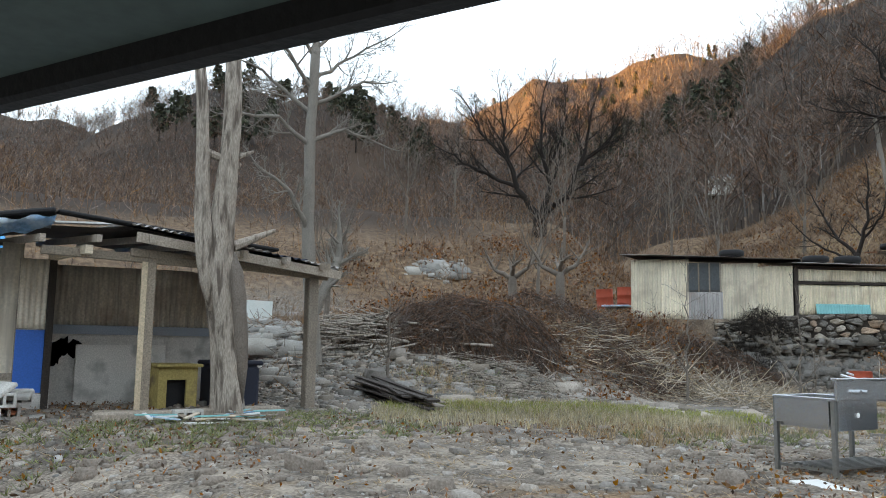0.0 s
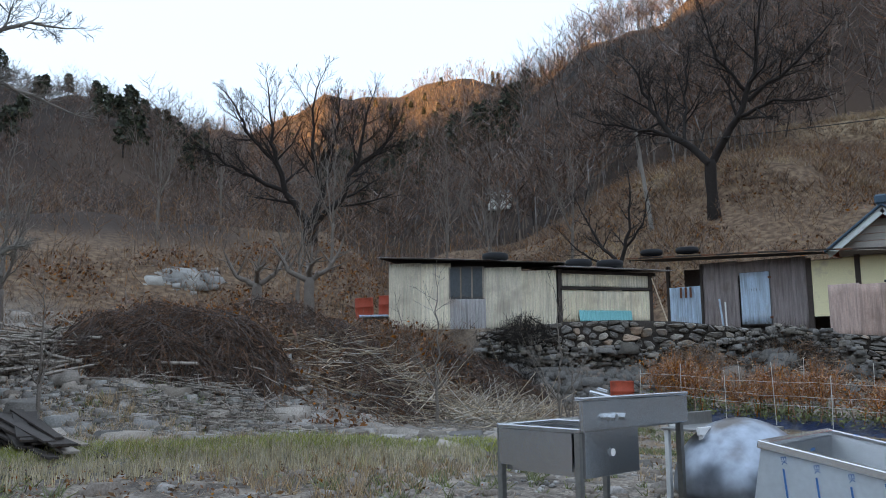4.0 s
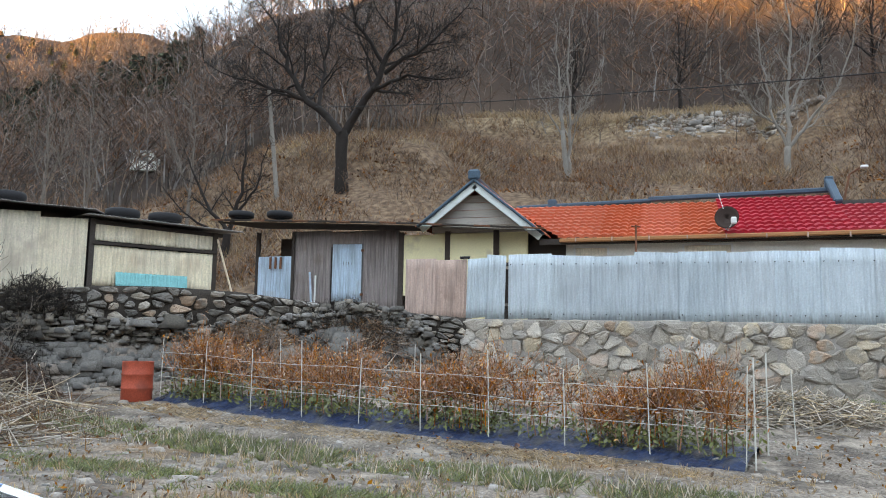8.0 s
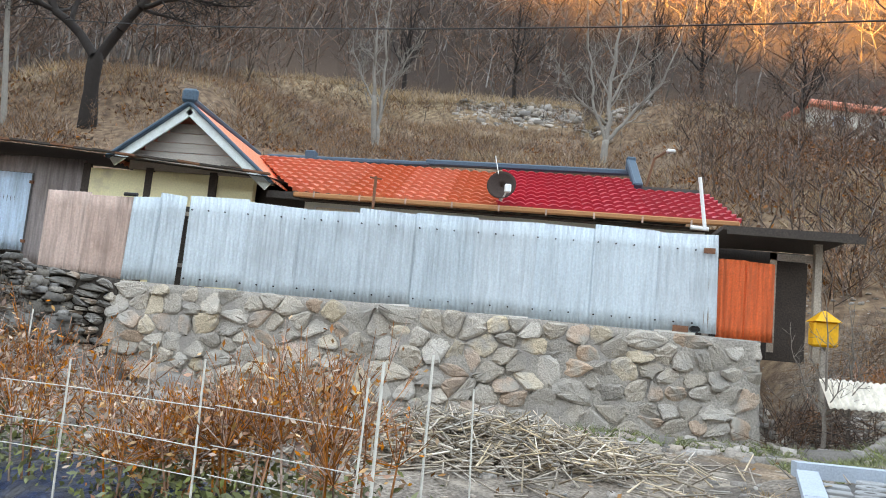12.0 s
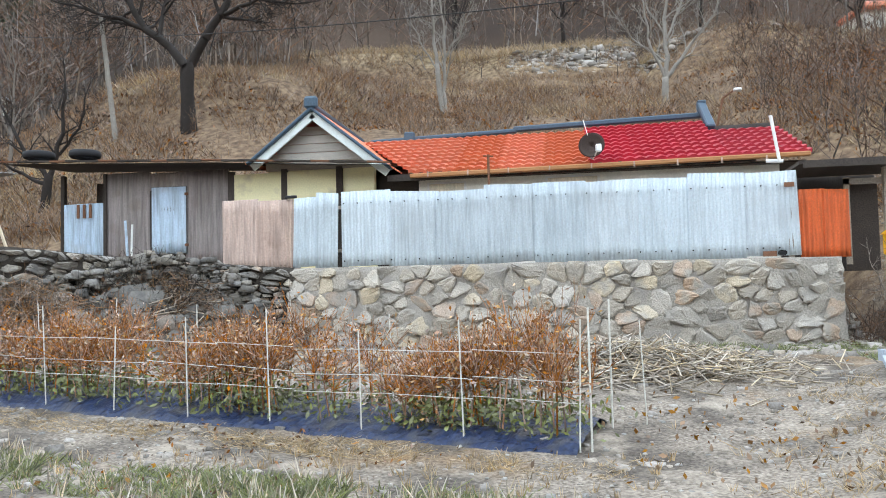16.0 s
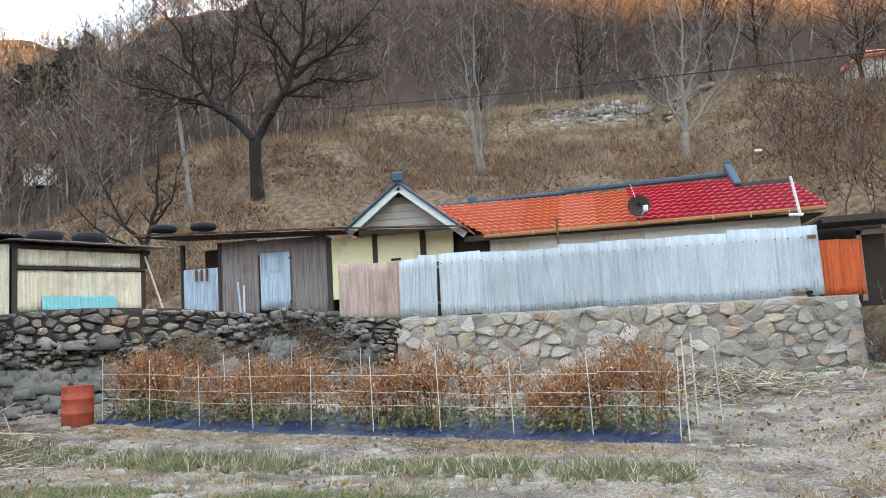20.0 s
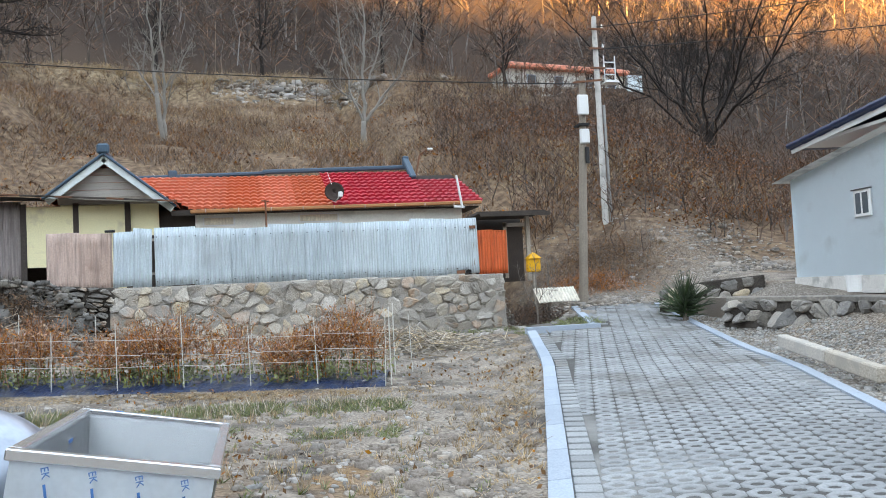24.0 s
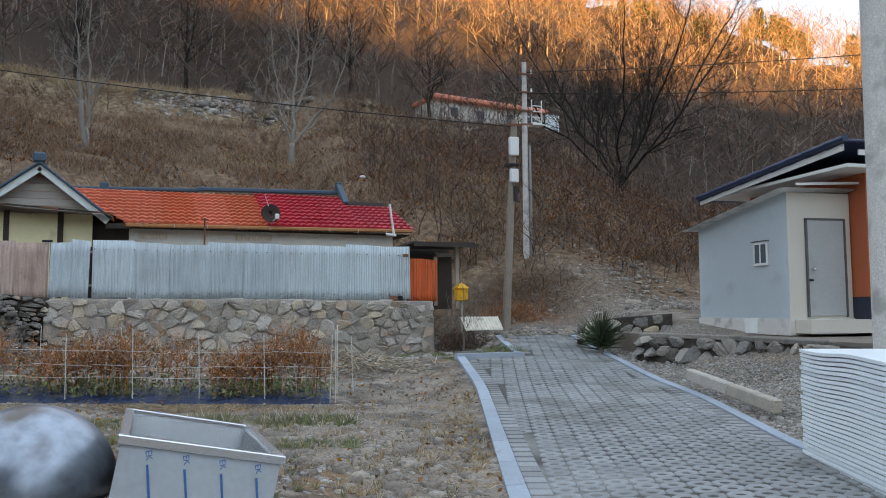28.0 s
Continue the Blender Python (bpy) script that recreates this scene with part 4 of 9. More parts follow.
for k in range(22):
    x = -8.4 + k * 0.42
    part("roof_batten", bmm((x, 15.62 + 0.05 * math.sin(k * 3.0), np.interp(x, [-8.5, -3.2, 0.9], [5.28, 5.06, 4.82])), (x + 0.5, 15.70, np.interp(x + 0.5, [-8.5, -3.2, 0.9], [5.29, 5.07, 4.82])), 0.12, 0.035), M["wood_and_shade_dark"] if k % 3 else M["rust"], leanto)
for k, (x, y) in enumerate(((-7.7, 16.6), (-6.5, 16.5))):
    tyre(x, 16.0, 5.36 - 0.035 * k, r=0.36)
rake = thing("hand_tool", "pale blue tool handles leaning on the store wall", "tool")
part("handle", cy((-5.55, 16.2, 3.0), (-5.70, 16.36, 3.85), 0.03), M["sheet_blue"], rake)
part("handle", cy((-5.45, 16.2, 3.0), (-5.52, 16.36, 3.75), 0.025), M["white_plastic"], rake)
tools = thing("hanging_tools", "dark hand tools hung on the half-height sheet", "tools")
for k in range(3):
    part("tool", bx(-6.95 + k * 0.16, -6.89 + k * 0.16, Y - 0.12, Y - 0.09, 3.95, 4.28), M["rust"], tools)

# ---- cream corrugated sheds ----
ang1 = math.degrees(math.atan2(9.87 - 7.63, -7.57 + 11.55))
shed1 = thing("shed", "cream corrugated shed with a dark three-pane window", "shed", at(-11.55, 7.63, 2.72, ang1))
sheet(shed1, 0.0, 0.0, 0.9, 1.95, M["sheet_cream"], 0, 61)
sheet(shed1, 0.86, 0.0, 0.86, 1.93, M["sheet_cream"], 0.01, 62)
sheet(shed1, 1.66, 0.0, 1.0, 0.95, M["zinc_grey"], 0.0, 63)
sheet(shed1, 2.62, 0.0, 1.0, 1.76, M["sheet_cream"], 0.0, 64)
sheet(shed1, 3.58, -0.05, 0.95, 1.70, M["sheet_cream"], 0.01, 65)
part("side_wall", bx(-0.0, 0.05, 0.05, 2.4, -0.3, 1.9), M["sheet_old"], shed1)
part("side_wall", bx(4.48, 4.53, 0.05, 2.4, -0.3, 1.6), M["wood_and_shade_dark"], shed1)
part("back_wall", bx(0.0, 4.5, 2.4, 2.45, -0.3, 1.6), M["sheet_old"], shed1)
w_ = part("window", bx(1.66, 2.62, 0.02, 0.06, 0.95, 1.82), M["door_frame"], shed1, "dark old window")
for k in range(3):
    part("pane", bx(1.70 + k * 0.31, 1.97 + k * 0.31, 0.0, 0.012, 1.0, 1.76), M["pane_dark"], w_)
for k in range(4):
    part("mullion", bx(1.66 + k * 0.305, 1.70 + k * 0.305, -0.02, 0.03, 0.95, 1.8), M["wood_grey"], w_)
# dark sheet in place of the shade behind the window
part("dark_inside", bx(1.6, 2.66, 0.5, 0.55, 0.9, 1.85), M["wood_and_shade_dark"], shed1)
rb = bmesh.new()
q_ = [rb.verts.new(p) for p in ((-0.2, -0.3, 2.06), (4.75, -0.3, 1.78), (4.75, 2.7, 1.95), (-0.2, 2.7, 2.2))]
rb.faces.new(q_)
bmesh.ops.solidify(rb, geom=rb.faces[:], thickness=0.04)
part("roof_deck", rb, M["wood_and_shade_dark"], shed1)
for k in range(6):
    s_ = part("roof_sheet", corrugated(0.86, 3.1, ragged=0.05, seed=70 + k), M["zinc_grey"], shed1)
    s_.matrix_basis = Matrix.Translation((-0.25 + k * 0.83, -0.36, 2.10 - 0.047 * k)) @ pose(0, 0, 0, -87, 3.2, 0)
tx, ty = -11.55 + 2.9 * math.cos(radians(ang1)) - 0.3 * math.sin(radians(ang1)), 7.63 + 2.9 * math.sin(radians(ang1)) + 0.5
tyre(tx, ty - 0.25, 2.72 + 2.0, r=0.36)

ang2 = math.degrees(math.atan2(12.10 - 9.98, -5.97 + 7.57))
shed2 = thing("shed", "small cream corrugated shed with a turquoise sheet along its foot", "shed", at(-7.52, 9.98, 3.0, ang2))
for k in range(3):
    sheet(shed2, k * 0.85, 0.0, 0.88, 0.85, M["sheet_cream"], 0, 81 + k)
    sheet(shed2, k * 0.85, 0.95, 0.88, 0.36, M["sheet_cream"], 0.05, 85 + k)
part("rail", bmm((-0.05, -0.03, 0.90), (2.6, -0.03, 0.90), 0.06, 0.06), M["wood_and_shade_dark"], shed2)
part("rail", bmm((-0.05, 0.06, 1.34), (2.75, 0.06, 1.30), 0.08, 0.08), M["wood_and_shade_dark"], shed2)
part("post", bx(-0.1, 0.0, -0.02, 0.08, -0.2, 1.4), M["wood_and_shade_dark"], shed2)
part("post", bx(2.52, 2.62, -0.02, 0.08, -0.2, 1.35), M["wood_and_shade_dark"], shed2)
part("back_wall", bx(0, 2.6, 1.8, 1.85, -0.3, 1.4), M["wood_and_shade_dark"], shed2)
part("side_wall", bx(2.56, 2.6, 0.1, 1.8, -0.3, 1.3), M["wood_and_shade_dark"], shed2)
for k in range(4):
    s_ = part("roof_sheet", corrugated(0.86, 2.3, ragged=0.05, seed=90 + k), M["zinc_grey"], shed2)
    s_.matrix_basis = Matrix.Translation((-0.25 + k * 0.83, -0.36, 1.44 - 0.012 * k)) @ pose(0, 0, 0, -86, 1, 0)
part("slanted_plank", bmm((2.95, -0.2, -0.05), (2.62, 0.0, 1.2), 0.10, 0.03), M["wood_pale"], shed2)
teal = single("turquoise_sheet", corrugated(1.5, 0.30, seed=95), M["teal"], "turquoise corrugated strip leaning on the shed foot", "metal sheet")
teal.matrix_world = at(-7.15, 10.25, 3.02, ang2, -12)
c2, s2 = math.cos(radians(ang2)), math.sin(radians(ang2))
for u in (0.55, 1.45):
    tyre(-7.52 + u * c2 - 0.1 * s2, 9.98 + u * s2 + 0.1 * c2, 3.0 + 1.49, r=0.36)

# ---- porch and orange door at the end of the fence ----
porch = thing("porch", "dark lean-to porch with weathered frame beside the house", "porch")
part("roof", bmm((8.6, 14.0, 4.02), (10.45, 13.9, 4.02), 1.9, 0.06), M["wood_and_shade_dark"], porch, "tarred flat roof")
part("fascia", bmm((8.6, 13.0, 3.97), (10.5, 12.95, 3.96), 0.04, 0.10), M["wood_and_shade_dark"], porch)
part("post", bx(10.02, 10.12, 13.5, 13.6, 2.2, 3.95), M["wood_grey"], porch)
part("frame", bx(9.42, 9.50, 13.6, 13.68, 2.3, 3.8), M["wood_grey"], porch)
part("frame", bx(9.42, 10.05, 13.6, 13.68, 3.68, 3.78), M["wood_grey"], porch)
# no screen: dark panel painted for the shade of the porch recess
part("dark_screen", bx(9.5, 10.05, 13.9, 13.95, 2.2, 3.7), M["wood_and_shade_dark"], porch)
part("back", bx(8.7, 10.4, 15.0, 15.1, 2.2, 4.0), M["wood_and_shade_dark"], porch)
odoor = thing("sheet_door", "orange painted corrugated door standing ajar", "door")
sheet(odoor, 8.58, 2.42, 0.42, 1.18, M["orange_door"], 13.3, 101)
sheet(odoor, 8.98, 2.42, 0.40, 1.16, M["orange_door"], 13.28, 102)
ybox = thing("yellow_birdhouse", "yellow plastic box with a pitched lid on a short post", "box", at(9.98, 13.0, 2.42))
part("body", bx(-0.17, 0.17, -0.12, 0.12, 0.0, 0.36, bevel=0.03), M["yellow"], ybox)
bm = bmesh.new()
bmesh.ops.create_cone(bm, cap_ends=True, segments=4, radius1=0.26, radius2=0.03, depth=0.16, matrix=Matrix.Translation((0, 0, 0.43)) @ Matrix.Rotation(radians(45), 4, "Z"))
part("lid", bm, M["yellow"], ybox)
part("post", bx(-0.03, 0.03, -0.03, 0.03, -0.9, 0.0), M["wood_grey"], ybox)

# ---- the pale outbuilding and orange wall across the lane ----
ang3 = -7.0
annex = thing("outbuilding", "pale rendered outbuilding with grey steel door and small window", "outbuilding", at(14.35, 5.5, 1.95, ang3))
part("plinth", bx(-0.02, 3.3, -0.02, 3.45, -0.35, 0.0), M["concrete"], annex)
side = bmesh.new()
q_ = [side.verts.new(p) for p in ((0, 0, 0), (0, 3.4, 0), (0, 3.4, 2.20), (0, 0, 2.68))]
side.faces.new(q_)
bmesh.ops.solidify(side, geom=side.faces[:], thickness=-0.15)
part("wall_window", side, M["wall_blue_white"], annex, "pale blue-white rendered wall")
part("wall_door", bx(0.002, 1.55, 0, 0.15, 0.0, 2.66), M["wall_cream_white"], annex, "cream rendered wall")
part("wall_back", bx(0.15, 3.2, 3.25, 3.4, 0, 2.15), M["wall_blue_white"], annex)
dr = part("door", bx(0.46, 1.36, -0.035, -0.002, 0.05, 2.08, bevel=0.008), M["door_grey"], annex, "grey steel door")
for a in ((0.42, 0.46, 0.03, 2.12), (1.36, 1.40, 0.03, 2.12), (0.42, 1.40, 2.08, 2.12)):
    part("door_frame", bx(a[0], a[1], -0.05, 0.0, a[2], a[3]), M["door_frame"], annex)
bm = cy((0.55, -0.035, 1.03), (0.55, -0.10, 1.03), 0.02)
bmesh.ops.create_uvsphere(bm, u_segments=12, v_segments=8, radius=0.035, matrix=Matrix.Translation((0.55, -0.11, 1.03)))
part("door_knob", bm, M["steel"], dr, "steel knob")
part("hasp", bx(0.47, 0.56, -0.06, -0.035, 0.78, 0.83), M["black"], dr)
wn_ = part("window", bx(-0.05, 0.0, 0.62, 1.12, 1.15, 1.68, bevel=0.01), M["white_plastic"], annex, "small white sliding window")
for y0 in (0.67, 0.88):
    part("pane", bx(-0.056, -0.050, y0, y0 + 0.17, 1.21, 1.62), M["pane_dark"], wn_, "dim glass pane")
    part("sash", bx(-0.062, -0.057, y0 + 0.19, y0 + 0.21, 1.21, 1.62), M["white_plastic"], wn_)
part("hood", bx(-0.08, 0.0, 0.60, 1.14, 1.68, 1.70), M["door_frame"], wn_)
rf = bmesh.new()
q_ = [rf.verts.new(p) for p in ((-0.3, -0.25, 2.72), (1.7, -0.25, 2.74), (1.7, 3.7, 2.18), (-0.3, 3.7, 2.18))]
rf.faces.new(q_)
bmesh.ops.solidify(rf, geom=rf.faces[:], thickness=0.06)
part("roof_slab", rf, M["concrete"], annex, "mossy roof slab edge")
part("drip_edge", bmm((0.05, -0.28, 2.79), (1.6, -0.28, 2.86), 0.04, 0.05), M["white_plastic"], annex)
part("step", bx(0.1, 1.6, -0.5, -0.02, -0.3, -0.02), M["wall_cream_white"], annex)
cottage = thing("cottage", "terracotta walled cottage with a navy tiled roof", "house", at(15.9, 5.2, 1.95, ang3))
part("wall", bx(0, 4.0, -0.35, 3.6, 0.45, 3.05), M["wall_orange"], cottage)
part("wall_base", bx(-0.01, 4.0, -0.36, 3.6, -0.4, 0.45), M["wall_navy"], cottage, "navy painted wall base")
part("soffit", bx(-0.9, 4.4, -0.9, 4.2, 3.05, 3.12), M["white_plastic"], cottage)
fa = bmesh.new()
beam(fa, (-1.0, -0.95, 3.44), (-1.0, 4.3, 3.02), 0.03, 0.15)
part("verge_board", fa, M["white_plastic"], cottage, "white verge board")
beam_ = bmm((-0.7, -1.0, 3.33), (4.4, -1.0, 3.35), 0.03, 0.11)
part("fascia", beam_, M["white_plastic"], cottage)
for k in range(9):
    t = k / 9
    n_ = part("tile_course", bx(-1.05, 4.4, 0, 0.62, 0, 0.06, bevel=0.015), M["navy_tile"], cottage)
    n_.matrix_basis = Matrix.Translation((0, 4.3 - 0.60 * (k + 1), 3.10 + 0.052 * k)) @ pose(0, 0, 0, -6.5, 0, 0)
    for j in range(14):
        tl = part("roof_tile", cy((-1.08 + 0.3 * 0, 4.3 - 0.60 * (k + 1), 3.17 + 0.052 * k), (-1.08, 4.3 - 0.60 * k, 3.13 + 0.052 * k), 0.07, n=8), M["navy_tile"], cottage) if j == 0 else None

# ---- power poles ----
def power_pole(x, y, z, h, r, label, lean=(0, 0), mat="concrete"):
    p = thing("utility_pole", label, "utility pole", at(x, y, z))
    part("shaft", cy((0, 0, -0.4), (lean[0], lean[1], h), r, r * 0.72, 14), M[mat], p)
    return p


p1 = power_pole(11.60, 13.58, 1.8, 6.0, 0.125, "leaning brown timber utility pole with two meter boxes", (0.35, 0), "pole_wood")
part("meter_box", bx(0.10, 0.40, -0.22, -0.10, 4.9, 5.45, bevel=0.02), M["white_plastic"], p1, "white meter box")
part("meter_box", bx(0.12, 0.38, -0.22, -0.10, 4.1, 4.5, bevel=0.02), M["white_plastic"], p1, "white meter box")
part("strap", bx(0.10, 0.40, -0.2, 0.2, 4.6, 4.66), M["black"], p1)
part("bracket", bmm((0.0, -0.15, 5.8), (0.9, -0.1, 5.9), 0.05, 0.05), M["rust"], p1)
part("cable_bundle", cy((0.3, -0.15, 4.0), (0.3, -0.15, 3.55), 0.06), M["wire"], p1)
p2 = power_pole(15.02, 19.02, 3.1, 8.4, 0.125, "tall concrete utility pole with a small transformer frame", (0.0, 0))
part("conduit", cy((0.17, -0.12, -0.2), (0.14, -0.1, 5.2), 0.05), M["steel_dull"], p2)
for z in (6.5, 7.2, 7.9):
    part("insulator_arm", bx(-0.28, 0.28, -0.14, -0.06, z, z + 0.06), M["rust"], p2)
    part("insulator", cy((0.24, -0.1, z + 0.06), (0.24, -0.1, z + 0.2), 0.04, 0.025), M["white_plastic"], p2)
cage = part("frame", bx(0.25, 0.75, -0.2, 0.2, 6.0, 6.05), M["white_plastic"], p2)
for a in range(4):
    part("rung", bx(0.28, 0.72, -0.02, 0.02, 6.1 + a * 0.22, 6.13 + a * 0.22), M["white_plastic"], cage)
for a in (0.28, 0.70):
    part("upright", bx(a, a + 0.03, -0.02, 0.02, 6.0, 7.0), M["white_plastic"], cage)


def cable(p, q, sag, r=0.012):
    c = bpy.data.curves.new("cable", "CURVE")
    c.dimensions, c.bevel_depth, c.bevel_resolution = "3D", r, 1
    s = c.splines.new("POLY")
    s.points.add(23)
    for k in range(24):
        t = k / 23
        v = Vector(p).lerp(Vector(q), t)
        s.points[k].co = (v.x, v.y, v.z - sag * 4 * t * (1 - t), 1)
    ob = new("power_cable", c)
    c.materials.append(M["wire"])
    return tagged(ob, "thin black overhead cable", "cable")


cable((11.95, 13.58, 7.6), (-40, 46, 21), 1.2, 0.016)
cable((15.05, 18.9, 10.3), (60, 9, 15), 0.9, 0.02)
cable((15.05, 18.9, 11.1), (60, 8, 17.5), 0.9, 0.02)
cable((15.05, 18.9, 10.9), (40, 75, 30), 0.5, 0.016)

# ---- steel post and canopy edge near the walker ----
can = thing("canopy", "dark sheet canopy with a black edge on a steel post", "canopy")
e0, e1 = Vector((1.6, -11.60, 2.62)), Vector((4.9, -10.18, 2.62))
bm = bmesh.new()
back_ = Vector((0.75, -1.73, 0.05))
q_ = [bm.verts.new(p) for p in (e0, e1, e1 + back_, e0 + back_)]
bm.faces.new(q_)
bmesh.ops.solidify(bm, geom=bm.faces[:], thickness=-0.03)
part("sheet", bm, M["canopy"], can)
part("edge_trim", bmm(e0 - Vector((0, 0, 0.02)), e1 - Vector((0, 0, 0.02)), 0.06, 0.07, 0.01), M["black"], can, "black edge trim")
for p in (e0 + back_ * 0.95, e1 + back_ * 0.95):
    part("post", cy((p.x, p.y, 0.6), (p.x, p.y, p.z), 0.04), M["post_grey"], can)

p3 = power_pole(10.45, -0.15, 1.1, 9.0, 0.19, "stout grey concrete pole beside the stacked panels")

# ---- steel sinks and iron cauldron ----
def sink_table():
    t = thing("steel_sink", "used stainless steel double sink with tall splashback on legs", "sink", at(0.80, -3.84, 0.78, 82))
    L, W, H = 1.22, 0.70, 0.83
    # local x along the splashback, +y towards its front
    part("splashback", bx(0, L, -0.03, 0.0, H - 0.02, H + 0.17, bevel=0.006), M["steel"], t, "steel splashback")
    part("splash_lip", bx(0, L, -0.04, 0.03, H + 0.17, H + 0.19, bevel=0.004), M["steel"], t)
    part("rim", bx(0, 0.62, W - 0.05, W, H - 0.03, H, bevel=0.005), M["steel"], t)
    part("rim", bx(0, 0.05, 0.0, W - 0.05, H - 0.03, H, bevel=0.005), M["steel"], t)
    part("rim", bx(0.57, 0.62, 0.0, W - 0.05, H - 0.03, H, bevel=0.005), M["steel"], t)
    bm = bmesh.new()
    for a in ((0.05, 0.57, 0.05, 0.06), (0.05, 0.57, W - 0.06, W - 0.05)):
        box(bm, a[0], a[1], a[2], a[3], H - 0.28, H - 0.03)
    for a in ((0.05, 0.06), (0.56, 0.57)):
        box(bm, a[0], a[1], 0.06, W - 0.06, H - 0.28, H - 0.03)
    box(bm, 0.05, 0.57, 0.05, W - 0.05, H - 0.30, H - 0.28)
    part("basin", bm, M["steel"], t, "deep steel basin")
    part("drain_board", bx(0.62, L, 0.0, W, H - 0.03, H, bevel=0.005), M["steel"], t)
    # dull panel added to draw the shadow under the drain board
    part("under_shadow_panel", bx(0.62, L - 0.02, W - 0.05, W - 0.03, H - 0.26, H - 0.03), M["steel_dull"], t)
    part("white_panel", bx(-0.012, -0.002, 0.05, W - 0.04, H - 0.26, H - 0.03), M["steel"], t, "steel side board")
    for x in (0.02, L - 0.04):
        for y in (0.02, W - 0.03):
            part("leg", bx(x - 0.02, x + 0.02, y - 0.02, y + 0.02, -0.05, H - 0.03), M["steel_dull"], t)
    for k in range(9):
        part("shelf_bar", bx(0.04, L - 0.05, 0.05 + k * 0.055, 0.07 + k * 0.055, 0.16, 0.18), M["steel_dull"], t)
    for x in (0.04, L - 0.06):
        part("shelf_rail", bx(x, x + 0.02, 0.02, W - 0.03, 0.13, 0.16), M["steel_dull"], t)
    tap = part("tap_body", cy((0.25, -0.01, H + 0.17), (0.45, -0.01, H + 0.17), 0.02), M["steel"], t)
    for x in (0.27, 0.38):
        part("tap_nut", cy((x, 0.0, H + 0.06), (x, -0.09, H + 0.06), 0.022, n=8), M["steel"], tap)
    part("tap_spout", cy((0.34, 0.0, H + 0.18), (0.34, 0.16, H + 0.21), 0.012), M["steel"], tap)
    part("tap_handle", cy((0.30, 0.0, H + 0.22), (0.24, 0.03, H + 0.24), 0.01), M["steel"], tap)
    part("sticker", cy((0.30, -0.034, H - 0.16), (0.30, -0.031, H - 0.16), 0.025, n=14), M["white_plastic"], t)
    part("basin_back", bx(0.03, 0.60, -0.022, 0.0, H - 0.30, H - 0.02), M["steel"], t)
    return t


sink_table()


def tub():
    A, B = Vector((1.62, -3.07, 1.53)), Vector((1.76, -1.45, 1.48))
    ex = Vector((0.86, 0.06, -0.17)).normalized()
    ey = (B - A).normalized()
    ez = ex.cross(ey).normalized()
    m = Matrix((ex, ey, ez)).transposed().to_4x4()
    m.translation = A
    t = thing("steel_tub", "new steel wash tub with white film printed in blue, on legs", "tub", m)
    W, L, r = 0.88, 1.58, 0.055
    for a in ((0, W, 0, r), (0, W, L - r, L), (0, r, r, L - r), (W - r, W, r, L - r)):
        part("rim", bx(a[0], a[1], a[2], a[3], -0.05, 0, bevel=0.006), M["steel_rim_lit"], t, "steel rim, coloured lighter for the sky it reflects")
    d, s = 0.42, 0.07
    top = [(r, r), (W - r, r), (W - r, L - r), (r, L - r)]
    bot = [(r + s, r + s), (W - r - s, r + s), (W - r - s, L - r - s), (r + s, L - r - s)]
    bm = bmesh.new()
    tv, bv = [bm.verts.new((x, y, -0.03)) for x, y in top], [bm.verts.new((x, y, -d)) for x, y in bot]
    for k in range(4):
        bm.faces.new((tv[k], bv[k], bv[(k + 1) % 4], tv[(k + 1) % 4]))
    bm.faces.new(bv[::-1])
    bmesh.ops.solidify(bm, geom=bm.faces[:], thickness=0.008)
    part("basin", bm, M["steel"], t)
    # outer skirts with protective film
    for a, b in (((0.02, 0.02), (W - 0.02, 0.02)), ((W - 0.02, 0.02), (W - 0.02, L - 0.02)), ((0.02, L - 0.02), (0.02, 0.02)), ((W - 0.02, L - 0.02), (0.02, L - 0.02))):
        bm = bmesh.new()
        p, q = Vector((*a, -0.05)), Vector((*b, -0.05))
        c = Vector((W / 2, L / 2, 0))
        k0, k1 = p + (c - p) * 0.015 + Vector((0, 0, -d)), q + (c - q) * 0.015 + Vector((0, 0, -d))
        bm.faces.new([bm.verts.new(v) for v in (p, q, Vector((k1.x, k1.y, -d - 0.03)), Vector((k0.x, k0.y, -d - 0.03)))])
        bmesh.ops.solidify(bm, geom=bm.faces[:], thickness=0.01)
        sk = part("skirt", bm, M["film_white"] if a[1] == b[1] == 0.02 else M["steel_dull"], t)
        if a[1] == b[1] == 0.02:
            for j in range(4):
                x = 0.16 + j * 0.19
                part("blue_stripe", bmm((x + 0.012, 0.008, -0.135), (x + 0.072, 0.026, -0.36), 0.006, 0.011), M["blue_ink"], sk)
                for word, u, v in (("EK", -0.012, -0.065), ("REI", 0.066, -0.375)):
                    c_ = bpy.data.curves.new("print", "FONT")
                    c_.body, c_.size, c_.extrude = word, 0.045, 0.001
                    c_.materials.append(M["blue_ink"])
                    tx_ = new("print", c_)
                    tx_.parent = sk
                    tx_.matrix_basis = Matrix.Translation((x + u, -0.004 + (0.02 if v < -0.3 else 0.004), v)) @ pose(0, 0, 0, 86, 0, 0) @ pose(0, 0, 0, 0, 0, -72)
    for x in (0.10, W - 0.10):
        for y in (0.10, L - 0.10):
            g = 0.78 - 1.5 + 0.0
            part("leg", bx(x - 0.02, x + 0.02, y - 0.02, y + 0.02, -0.85, -0.40), M["steel_dull"], t)
    part("tap_hole", bx(0.20, 0.24, L - 0.05, L - 0.02, 0.002, 0.004), M["blue_ink"], t)
    part("decal", bx(r + 0.012, r + 0.016, 0.95, 1.05, -0.22, -0.10), M["blue_ink"], t)
